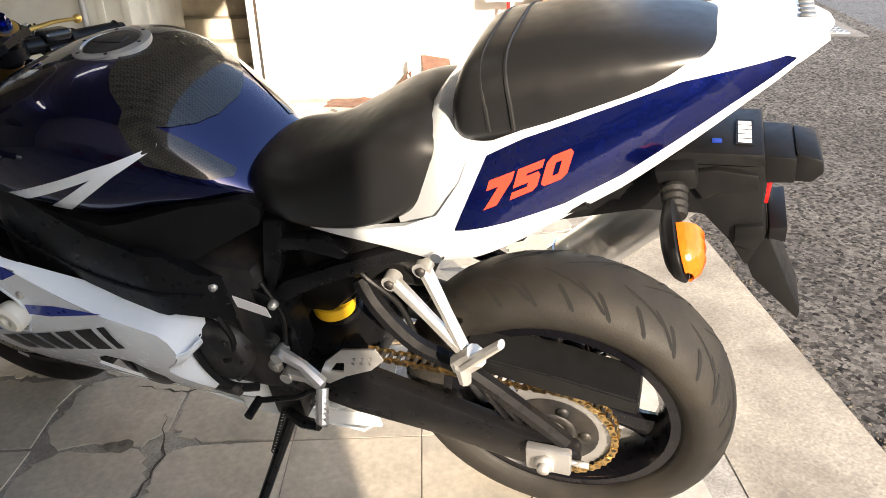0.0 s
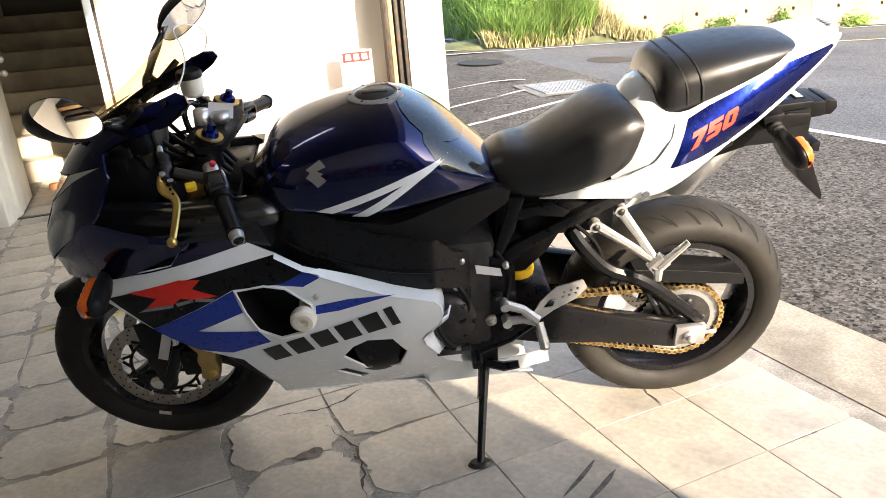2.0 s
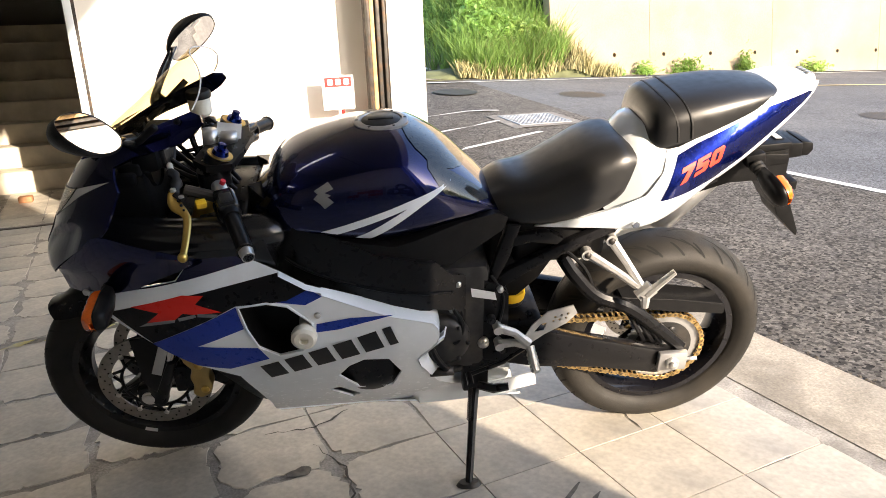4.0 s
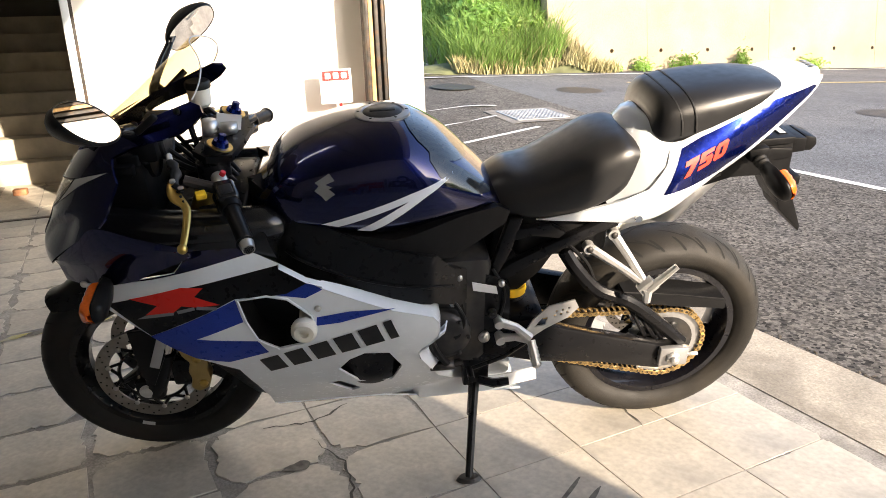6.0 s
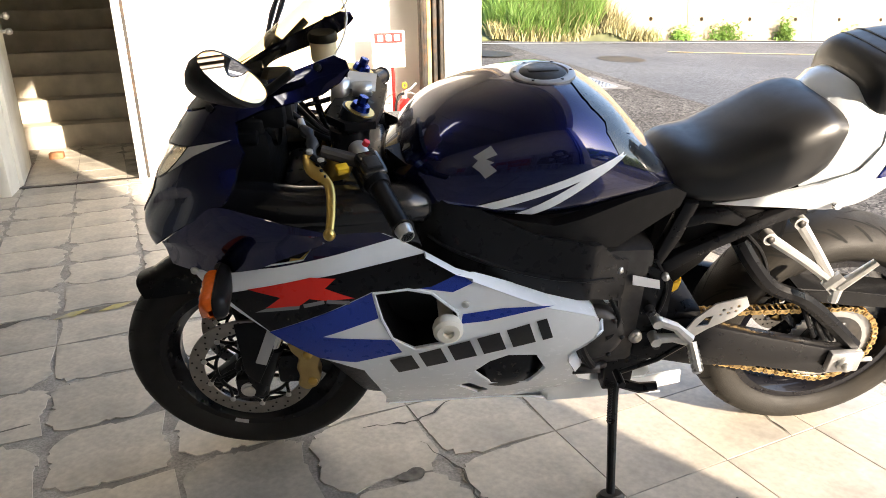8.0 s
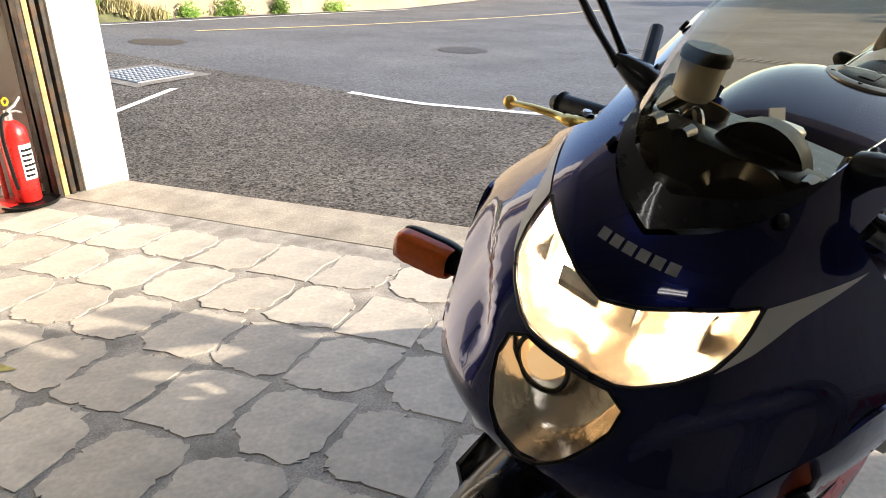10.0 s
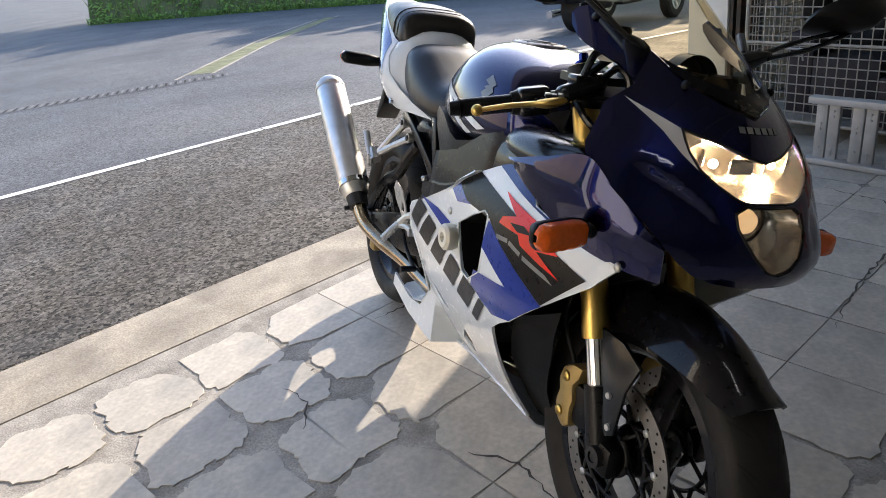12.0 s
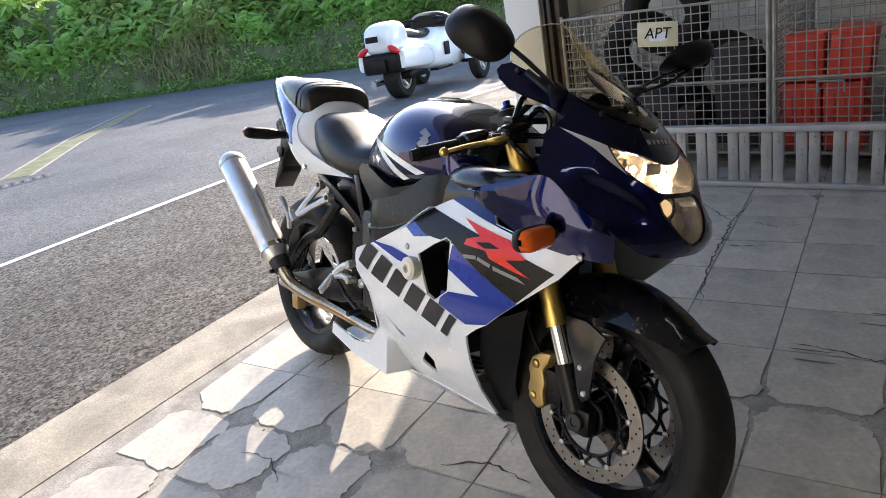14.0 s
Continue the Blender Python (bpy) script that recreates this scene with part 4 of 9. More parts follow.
PAD_W = [(-0.700, 0.045), (-0.692, 0.085), (-0.675, 0.112), (-0.645, 0.132), (-0.615, 0.128), (-0.590, 0.108), (-0.568, 0.074), (-0.556, 0.030)]
rows = []
for i in range(24):
    x = -0.700 + 0.144 * i / 23
    w = lerp_table(PAD_W, x)
    rows.append([tank_top(x, w * j / 7) for j in range(-7, 8)])
bm = bmesh.new()
grid_mesh(bm, rows)
pad = part("tank_pad", bm, M_CARBON, tank, "black carbon-look tank pad", angle=60)
for s in (-1, 1):
    arm = spline([(-0.650, 0.132, 0), (-0.622, 0.144, 0), (-0.588, 0.138, 0), (-0.556, 0.126, 0), (-0.528, 0.112, 0), (-0.506, 0.098, 0)], 4)
    rows = []
    for i, p in enumerate(arm):
        t = i / (len(arm) - 1)
        w = 0.019 * (0.75 + 0.5 * math.sin(math.pi * t)) * (1 - 0.5 * t ** 3)
        hw = tank_at(p.x)[3]
        rows.append([tank_top(p.x, s * min(hw * 0.965, p.y + w * j / 3)) for j in range(-3, 4)])
    bm = bmesh.new()
    grid_mesh(bm, rows)
    part("pad_arm", bm, M_CARBON, pad, angle=60)
# side cover under the tank
for s in (-1, 1):
    bm = patch(lambda u, v: Vector((u, s * (0.185 - 0.06 * max(0, (u + 0.70) / 0.24)), v)), [(-0.92, 0.795), (-0.82, 0.765), (-0.74, 0.748), (-0.66, 0.765), (-0.575, 0.785), (-0.49, 0.792), (-0.46, 0.775), (-0.47, 0.745), (-0.60, 0.675), (-0.74, 0.70), (-0.86, 0.74)], step=0.03, thick=0.03)
    part("side_cover", bm, M_PLASTIC, BIKE, "black plastic cover under the tank")

# seats
bm = loft(smooth_secs([(-0.505, 0.82, 0.742, 0.088, 2.8), (-0.46, 0.842, 0.736, 0.110, 3.0), (-0.39, 0.85, 0.736, 0.130, 3.2), (-0.31, 0.888, 0.745, 0.139, 3.5), (-0.245, 0.923, 0.766, 0.140, 3.7), (-0.19, 0.937, 0.800, 0.134, 3.7), (-0.152, 0.926, 0.852, 0.120, 3.2)], 4), 28, flatb=0.3)
part("rider_seat", bm, M_SEAT, BIKE, "black vinyl rider seat", angle=60)
PILL = smooth_secs([(-0.130, 0.985, 0.924, 0.100, 3.0), (-0.116, 1.015, 0.914, 0.122, 3.4), (-0.086, 1.032, 0.914, 0.131, 3.5), (0.0, 1.047, 0.934, 0.128, 3.3), (0.085, 1.053, 0.970, 0.114, 3.1), (0.15, 1.050, 1.002, 0.095, 2.9), (0.186, 1.043, 1.020, 0.074, 2.7), (0.200, 1.036, 1.028, 0.050, 2.4)], 4)
bm = loft(PILL, 28, flatb=0.3)
pillion = part("pillion_seat", bm, M_SEAT, BIKE, "black vinyl pillion seat with seamed strap", angle=60)
for x in (-0.092, -0.060):
    bm = bmesh.new()
    q = min(PILL, key=lambda s_: abs(s_[0] - x))
    zc = q[2] + (q[1] - q[2]) * 0.3
    ring = []
    for k in range(19):
        a = math.pi * k / 18
        c, s_ = math.cos(a), math.sin(a)
        ring.append((x + 0.020 * (1 - s_), (q[3] + 0.001) * math.copysign(abs(c) ** (2 / q[4]), c), zc + (q[1] - zc + 0.001) * s_ ** (2 / q[4])))
    tube(bm, ring, 0.0028, 6)
    part("seat_seam", bm, M_SEAM, pillion)

# tail unit
TAIL_W = [(-0.40, 0.104), (-0.378, 0.110), (-0.25, 0.136), (-0.163, 0.163), (-0.112, 0.185), (-0.066, 0.178), (0.04, 0.147), (0.15, 0.114), (0.23, 0.087), (0.266, 0.071), (0.295, 0.045), (0.312, 0.012)]
TAIL_Z = [(-0.40, 0.742), (-0.163, 0.792), (-0.112, 0.825), (-0.066, 0.845), (0.04, 0.911), (0.15, 0.966), (0.266, 1.022), (0.312, 1.040)]


def tail_y(x, z):
    """Half width: a ridge that climbs to the rear, falling off above and below."""
    w = sum(lerp_table(TAIL_W, x + d) for d in (-0.02, -0.01, 0.0, 0.01, 0.02)) / 5
    zr = sum(lerp_table(TAIL_Z, x + d) for d in (-0.02, -0.01, 0.0, 0.01, 0.02)) / 5
    return max(0.006, w - 5.4 * (z - zr) ** 2)


def tail_side(s):
    return lambda x, z: Vector((x, s * tail_y(x, z), z))


TAIL_POLY = [(-0.39, 0.735), (-0.24, 0.732), (-0.165, 0.732), (-0.116, 0.746), (-0.024, 0.786), (0.04, 0.822), (0.091, 0.858), (0.149, 0.914), (0.225, 0.985), (0.27, 1.022), (0.303, 1.036), (0.300, 1.045), (0.27, 1.053), (0.225, 1.049), (0.15, 1.029), (0.055, 0.990), (-0.027, 0.953), (-0.068, 0.936), (-0.095, 0.930), (-0.108, 0.888), (-0.145, 0.832), (-0.20, 0.796), (-0.27, 0.766)]
tail = empty("tail_unit")
tail.parent = BIKE
tail["label"] = "white and blue tail fairing"
for s in (-1, 1):
    fn = tail_side(s)
    part("tail_panel", patch(fn, TAIL_POLY, step=0.0125, thick=0.012), M_BWHITE, tail, "gloss white tail panel")
    part("blue_panel", patch(fn, [(-0.073, 0.921), (-0.114, 0.823), (-0.043, 0.838), (0.025, 0.856), (0.092, 0.894), (0.145, 0.936), (0.206, 0.984), (0.268, 1.030), (0.256, 1.035), (0.150, 1.012), (0.055, 0.977), (-0.027, 0.944)], step=0.0125, off=0.0012), M_TAILBLUE, tail, "metallic blue tail panel")
    bm = bmesh.new()
    bolt(bm, fn(-0.155, 0.752), 0.011, 0.008, s)
    part("tail_bolt", bm, M_CHROME, tail)
# top between the seats and behind the pillion seat
rows = []
for x, z in ((0.06, 0.986), (0.12, 1.012), (0.16, 1.030), (0.20, 1.043), (0.235, 1.051), (0.27, 1.054), (0.29, 1.052), (0.302, 1.047), (0.308, 1.039)):
    w = tail_y(x, z) - 0.002
    rows.append([Vector((x - 0.012 * (j / 4) ** 2, w * j / 4, z + 0.010 * (1 - (j / 4) ** 2) - 0.003)) for j in range(-4, 5)])
bm = bmesh.new()
grid_mesh(bm, rows)
part("tail_top", solid(bm, 0.006), M_BWHITE, tail, "white tail top")
rows = []
for x, z in ((-0.262, 0.835), (-0.225, 0.872), (-0.190, 0.925), (-0.160, 0.962), (-0.135, 0.972), (-0.11, 0.962)):
    w = tail_y(x + 0.052, z - 0.09) - 0.003
    rows.append([Vector((x + 0.052 * abs(j / 5) ** 2, w * j / 5, z - 0.09 * abs(j / 5) ** 3)) for j in range(-5, 6)])
bm = bmesh.new()
grid_mesh(bm, rows)
part("seat_hump", solid(bm, 0.006), M_BWHITE, tail, "white hump between the seats")
# grey shoulders below the pillion seat
bm = bmesh.new()
for i, h in enumerate((0.019, 0.019, 0.017, 0.017)):
    y0 = 0.024 - i * 0.014
    box(bm, 0.268, y0 - 0.009, 1.0605, 0.284, y0, 1.0625)
part("tail_lettering", bm, M_GREYTXT, tail, "small dark lettering bars")
bm = bmesh.new()
rows = []
for t in range(5):
    x = 0.225 + 0.014 * t
    z = 0.994 + 0.011 * t
    w = lerp_table(TAIL_W, x) * 0.66 + 0.004
    rows.append([Vector((x, y, z - 0.012 * (1 - (y / w) ** 2))) for y in (-w, -w * 0.5, 0, w * 0.5, w)])
grid_mesh(bm, rows)
part("tail_light", solid(bm, -0.006), M_REDLENS, tail, "red tail light under the tail")


# black tray closing the tail from below
rows = []
for x, z in ((-0.24, 0.735), (-0.115, 0.732), (-0.018, 0.785), (0.066, 0.866), (0.149, 0.948), (0.218, 1.008), (0.27, 1.030)):
    w = tail_y(x, z) - 0.016
    rows.append([Vector((x, w * j / 3, z + 0.010)) for j in range(-3, 4)])
part("tail_tray", solid(grid_mesh_bm(rows), 0.004), M_PLASTIC, tail, "black tray under the tail")


# numerals on the tail: strokes on a slanted frame
def numeral(s):
    bm = bmesh.new()
    fn = tail_side(s)
    o, ex, ez = ((-0.076, 0.858), (0.104, 0.046), (0.010, 0.038))
    if s > 0:
        o, ex = (0.028, 0.904), (-0.104, -0.046)
    glyph = {
        "7": [[(0.0, 1.0), (0.31, 1.0), (0.31, 0.72), (0.19, 0.0), (0.03, 0.0), (0.15, 0.68), (0.0, 0.68)]],
        "5": [[(0.35, 0.0), (0.62, 0.0), (0.66, 0.14), (0.66, 0.52), (0.62, 0.66), (0.48, 0.66), (0.48, 0.74), (0.66, 0.74), (0.66, 1.0), (0.35, 1.0), (0.35, 0.40), (0.53, 0.40), (0.53, 0.26), (0.35, 0.26)]],
    }
    polys = glyph["7"] + glyph["5"]
    for p in polys:
        q = [(o[0] + ex[0] * a + ez[0] * b, o[1] + ex[1] * a + ez[1] * b) for a, b in p]
        b2 = patch(fn, q, step=0.03, off=0.0028)
        m2 = bpy.data.meshes.new("tmp")
        b2.to_mesh(m2)
        b2.free()
        bm.from_mesh(m2)
        bpy.data.meshes.remove(m2)
    outer = [(0.70, 0.15), (0.75, 0.0), (0.95, 0.0), (1.0, 0.15), (1.0, 0.85), (0.95, 1.0), (0.75, 1.0), (0.70, 0.85)]
    hole = [(0.815, 0.28), (0.885, 0.28), (0.885, 0.72), (0.815, 0.72)]
    mp = lambda L_: [(o[0] + ex[0] * a + ez[0] * b, o[1] + ex[1] * a + ez[1] * b) for a, b in L_]
    b2 = patch(fn, mp(outer), holes=[mp(hole)], step=0.03, off=0.0028)
    m2 = bpy.data.meshes.new("tmp")
    b2.to_mesh(m2)
    b2.free()
    bm.from_mesh(m2)
    bpy.data.meshes.remove(m2)
    part("tail_numerals", bm, M_ORANGERED, tail, "orange-red 750 numerals")


numeral(-1)

# rear mudguard with plate bracket
mud = plate([(-0.05, 0.80), (0.075, 0.822), (0.140, 0.868), (0.160, 0.884), (0.262, 0.884), (0.270, 0.850), (0.272, 0.815), (0.284, 0.768), (0.266, 0.706), (0.236, 0.752), (0.198, 0.792), (0.120, 0.790), (-0.05, 0.74)], -0.050, 0.050, 0.007)
mudguard = part("rear_mudguard", mud, M_PLASTIC, BIKE, "black plastic rear mudguard")
part("top_plate", plate([(0.120, 0.862), (0.156, 0.896), (0.258, 0.900), (0.262, 0.882), (0.160, 0.878), (0.135, 0.856)], -0.062, 0.062, 0.004), M_PLASTIC, mudguard)
for s in (-1, 1):
    part("side_step", plate([(0.165, 0.862), (0.205, 0.872), (0.258, 0.868), (0.262, 0.842), (0.215, 0.838), (0.196, 0.822)], min(s * 0.046, s * 0.060), max(s * 0.046, s * 0.060), 0.004), M_PLASTIC, mudguard)
    part("lower_step", plate([(0.240, 0.782), (0.276, 0.790), (0.280, 0.766), (0.270, 0.745), (0.244, 0.752)], min(s * 0.044, s * 0.058), max(s * 0.044, s * 0.058), 0.003), M_PLASTIC, mudguard)
    part("signal_mount", plate([(0.128, 0.880), (0.180, 0.888), (0.186, 0.858), (0.140, 0.846)], min(s * 0.050, s * 0.088), max(s * 0.050, s * 0.088), 0.006), M_PLASTIC, mudguard)
part("tail_box", plate([(0.258, 0.890), (0.298, 0.889), (0.302, 0.852), (0.264, 0.848)], -0.046, 0.046, 0.004), M_PLASTIC, mudguard)
part("plate_lamp", plate([(0.296, 0.892), (0.328, 0.886), (0.334, 0.866), (0.322, 0.850), (0.298, 0.850)], -0.040, 0.040, 0.005), M_PLASTIC, mudguard, "black number plate lamp housing")
part("reflector", new_box(0.272, -0.020, 0.800, 0.280, 0.020, 0.836, 0.002), M_REDLENS, mudguard, "small red reflector")
part("plate_bracket", plate([(0.284, 0.782), (0.306, 0.786), (0.308, 0.760), (0.286, 0.764)], -0.050, 0.050, 0.002), M_PLASTIC, mudguard)
part("mud_flap", plate([(0.250, 0.745), (0.286, 0.766), (0.318, 0.70), (0.352, 0.632), (0.353, 0.612), (0.278, 0.684)], -0.042, 0.042, 0.005), M_PLASTIC, mudguard, "pointed black mud flap")
part("warning_label", new_box(0.224, -0.040, 0.8995, 0.246, 0.024, 0.9012), M_PLASTIC, mudguard, "black warning label with white bars")
for i in range(5):
    part("label_bar", new_box(0.227, -0.036 + 0.0115 * i, 0.9012, 0.243, -0.028 + 0.0115 * i, 0.9020), M_TAG, mudguard)
part("blue_mark", new_box(0.196, -0.036, 0.8975, 0.208, -0.026, 0.8990), M_BLUE, mudguard, "small blue and white mark")


def turn_signal(name, base, tip, face, width, parent, label="", lens_from=2, square=0.55):
    """A ribbed boot at base, a tapering housing down to tip, and an orange lens on the side that looks along face."""
    base, tip, face = Vector(base), Vector(tip), Vector(face)
    d = (tip - base).normalized()
    face = (face - d * face.dot(d)).normalized()
    lat = d.cross(face).normalized()
    ob = empty(name)
    ob.parent = parent
    ob["label"] = label
    bm = bmesh.new()
    tube(bm, [base.lerp(tip, k / 24) for k in range(9)], [0.0165 - 0.0006 * k + (0.0022 if k % 2 else 0) for k in range(9)], 14)
    part("boot", bm, M_RUBBER, ob)

    def shape(t):
        return (0.74 + 0.26 * min(1, t / 0.3)) * max(0.08, 1 - abs(max(0, t - 0.45) / 0.55) ** (9 if square < 0.8 else 3)) ** 0.45

    rows, lens = [], []
    for i in range(13):
        t = i / 12
        p = base.lerp(tip, 0.26 + 0.74 * t)
        r = shape(t)
        sq = lambda v: math.copysign(abs(v) ** square, v)
        rows.append([p + lat * (width * r * sq(math.cos(a))) + face * (0.022 * r * math.sin(a) * (1.0 if math.sin(a) < 0 else 0.25)) for a in [2 * math.pi * k / 16 for k in range(16)]])
        if i >= lens_from:
            lens.append([p + lat * (width * 0.93 * r * sq(math.cos(a))) + face * (0.0035 + (0.024 + (0.0018 if i % 2 else 0)) * r * sq(math.sin(a))) for a in [math.pi * k / 10 for k in range(11)]])
    bm = bmesh.new()
    V = grid_mesh(bm, rows, close_u=True)
    bm.faces.new(V[0][::-1])
    bm.faces.new(V[-1])
    part("housing", bm, M_PLASTIC, ob, angle=60)
    bm = bmesh.new()
    grid_mesh(bm, lens)
    part("lens", solid(bm, 0.003), M_ORANGE, ob, "ribbed orange lens", angle=60)
    return ob


turn_signal("rear_turn_signal", (0.156, -0.090, 0.858), (0.180, -0.213, 0.816), (1, -0.45, 0.15), 0.037, BIKE, "black rear turn signal with orange lens", 5, 0.95)
turn_signal("rear_turn_signal", (0.165, 0.06, 0.838), (0.140, 0.250, 0.852), (1, 0.1, 0), 0.022, BIKE, "black rear turn signal with orange lens")
turn_signal("front_turn_signal", (-1.372, -0.190, 0.712), (-1.366, -0.340, 0.698), (-1, -0.1, 0), 0.026, BIKE, "front turn signal with orange lens")
turn_signal("front_turn_signal", (-1.37, 0.19, 0.737), (-1.392, 0.335, 0.728), (-1, 0.1, 0), 0.024, BIKE, "front turn signal with orange lens")

# silencer and link pipe
A_, B_ = Vector((0.279, 0.253, 0.742)), Vector((-0.063, 0.218, 0.409))
ax = (A_ - B_).normalized()
sil = empty("silencer")
sil.parent = BIKE
sil["label"] = "brushed aluminium silencer with steel link pipe"
M_ax = Matrix.Translation(B_) @ ax.to_track_quat("X", "Z").to_matrix().to_4x4()
ln = (A_ - B_).length
for nm, prof, mt in (("silencer_can", [(0.0, 0.0), (0.030, 0.0), (0.042, 0.012), (0.050, 0.035), (0.0525, 0.05), (0.0525, ln - 0.03), (0.051, ln - 0.022)], M_ALU), ("end_cap", [(0.051, ln - 0.022), (0.048, ln - 0.006), (0.034, ln + 0.010), (0.022, ln + 0.014), (0.020, ln + 0.020), (0.017, ln + 0.020), (0.016, ln - 0.02), (0.0, ln - 0.02)], M_SILVER), ("band", [(0.053, 0.040), (0.0552, 0.041), (0.0552, 0.058), (0.053, 0.059)], M_CHROME), ("band", [(0.053, ln - 0.034), (0.0545, ln - 0.033), (0.0545, ln - 0.024), (0.053, ln - 0.023)], M_SILVER)):
    bm = bmesh.new()
    lathe(bm, prof, 40, "X")
    bmesh.ops.transform(bm, matrix=M_ax, verts=bm.verts)
    part(nm, bm, mt, sil)
bm = bmesh.new()
tube(bm, spline([B_ + ax * 0.01, B_ - ax * 0.04, (-0.135, 0.200, 0.338), (-0.22, 0.165, 0.304), (-0.33, 0.120, 0.278), (-0.48, 0.095, 0.255), (-0.62, 0.06, 0.235)], 6), 0.024, 16)
part("link_pipe", bm, M_PIPE, sil, "heat tinted link pipe")
bm = bmesh.new()
rod(bm, B_ - ax * 0.035, B_ + ax * 0.005, 0.033, 0.036, 20)
rod(bm, (B_.x - 0.02, B_.y + 0.03, B_.z - 0.03), (B_.x - 0.02, B_.y + 0.045, B_.z - 0.03), 0.008, n=8)
part("pipe_clamp", bm, M_ENGINE, sil)

# foot rests
for s in (-1, 1):
    rs = empty("pillion_footrest")
    rs.parent = BIKE
    y = s * 0.135
    bm = bmesh.new()
    for a in ((-0.255, 0.655), (-0.197, 0.692)):
        tube(bm, [(a[0], s * 0.118, a[1]), (a[0] + (-0.115 - a[0]) * 0.5, s * 0.15, a[1] + (0.575 - a[1]) * 0.5), (-0.118, s * 0.178, 0.572)], [0.013, 0.0105, 0.0115], 8, flat=1.0)
        rod(bm, (a[0], s * 0.108, a[1]), (a[0], s * 0.13, a[1]), 0.015, n=14)
    part("bracket", bm, M_SILVER, rs, "polished aluminium footrest bracket")
    bm = bmesh.new()
    rod(bm, (a[0], s * 0.13, a[1]), (a[0], s * 0.134, a[1]), 0.009, n=6)
    rod(bm, (-0.255, s * 0.13, 0.655), (-0.255, s * 0.134, 0.655), 0.009, n=6)
    part("bracket_bolts", bm, M_ENGINE, rs)
    bm = bmesh.new()
    rod(bm, (-0.13, s * 0.185, 0.555), (-0.10, s * 0.185, 0.585), 0.02, n=10)
    tube(bm, [(-0.115, s * 0.195, 0.57), (-0.09, s * 0.20, 0.60), (-0.055, s * 0.20, 0.635)], [0.016, 0.013, 0.011], 8, flat=0.6)
    tube(bm, [(-0.12, s * 0.198, 0.57), (-0.118, s * 0.20, 0.535)], [0.014, 0.010], 8)
    part("folded_peg", bm, M_SILVER, rs, "folded aluminium pillion peg")
    # rider rest
    rr = empty("rider_footrest")
    rr.parent = BIKE
    bm = bmesh.new()
    outline = [(-0.42, 0.425), (-0.395, 0.475), (-0.355, 0.515), (-0.29, 0.530), (-0.278, 0.505), (-0.305, 0.475), (-0.36, 0.445), (-0.40, 0.415)]
    holes_ = [[(-0.335 + 0.016 * i - 0.004 * j + 0.004 * math.cos(t), 0.497 - 0.013 * j + 0.004 * i + 0.004 * math.sin(t)) for t in [k * math.pi / 3 for k in range(6)]] for i in range(3) for j in range(2)]
    holes_.append([(-0.39, 0.452), (-0.372, 0.478), (-0.356, 0.482), (-0.362, 0.456)])
    part("heel_plate", patch(lambda u, v: Vector((u, s * 0.165, v)), outline, holes_, step=0.2, thick=0.004), M_SILVER, rr, "drilled aluminium heel plate")
    bm = bmesh.new()
    tube(bm, [(-0.485, s * 0.165, 0.478), (-0.44, s * 0.172, 0.462), (-0.405, s * 0.18, 0.43)], [0.013, 0.011, 0.014], 8)
    tube(bm, [(-0.48, s * 0.165, 0.425), (-0.44, s * 0.172, 0.430), (-0.405, s * 0.18, 0.425)], [0.013, 0.010, 0.012], 8)
    for q in ((-0.485, 0.478), (-0.48, 0.425)):
        rod(bm, (q[0], s * 0.15, q[1]), (q[0], s * 0.182, q[1]), 0.012, n=12)
    part("footrest_bracket", bm, M_SILVER, rr)
    bm = bmesh.new()
    tube(bm, [(-0.402, s * 0.185, 0.425), (-0.398, s * 0.205, 0.405), (-0.393, s * 0.228, 0.378)], [0.012, 0.011, 0.010], 10)
    for k in range(5):
        p = Vector((-0.402, s * 0.19, 0.42)).lerp(Vector((-0.393, s * 0.228, 0.378)), 0.25 + k * 0.17)
        rod(bm, p - Vector((0, 0.002, 0)), p + Vector((0, 0.002, 0)), 0.0135, n=10)
    part("rider_peg", bm, M_SILVER, rr, "knurled aluminium rider peg")
    bm = bmesh.new()
    tube(bm, [(-0.41, s * 0.175, 0.415), (-0.47, s * 0.18, 0.375), (-0.56, s * 0.185, 0.345)], 0.006, 8)
    rod(bm, (-0.56, s * 0.18, 0.345), (-0.56, s * 0.225, 0.345), 0.009, n=10)
    part("foot_lever", bm, M_FRAMEB, rr)

# side stand
st = empty("side_stand")
st.parent = BIKE
st["label"] = "black steel side stand on the floor"
pv = Vector((-0.535, -0.12, 0.255))
foot = Vector((-0.577, -0.329 * 0 - 0.318, 0.088))
bm = bmesh.new()
tube(bm, [pv, pv.lerp(foot, 0.12), pv.lerp(foot, 0.5), foot], [0.016, 0.013, 0.011, 0.010], 10)
leg = part("stand_leg", bm, M_FRAMEB, st)
bm = bmesh.new()
bmesh.ops.create_cone(bm, cap_ends=True, segments=16, radius1=0.026, radius2=0.020, depth=0.010, matrix=Matrix.Translation(foot) @ Matrix.Rotation(radians(-14.45), 4, "X") @ Matrix.Diagonal((1.3, 0.8, 1, 1)))
part("stand_foot", bm, M_ENGINE, st)
bm = bmesh.new()
p0, p1 = pv + Vector((-0.012, -0.012, 0.02)), pv.lerp(foot, 0.35) + Vector((-0.012, -0.01, 0))
d = p1 - p0
tube(bm, [p0 + d * (k / 120) + Vector((0.005 * math.cos(k * 0.9), 0.005 * math.sin(k * 0.9), 0)) for k in range(121)], 0.0016, 5)
part("stand_spring", bm, M_ENGINE, st)
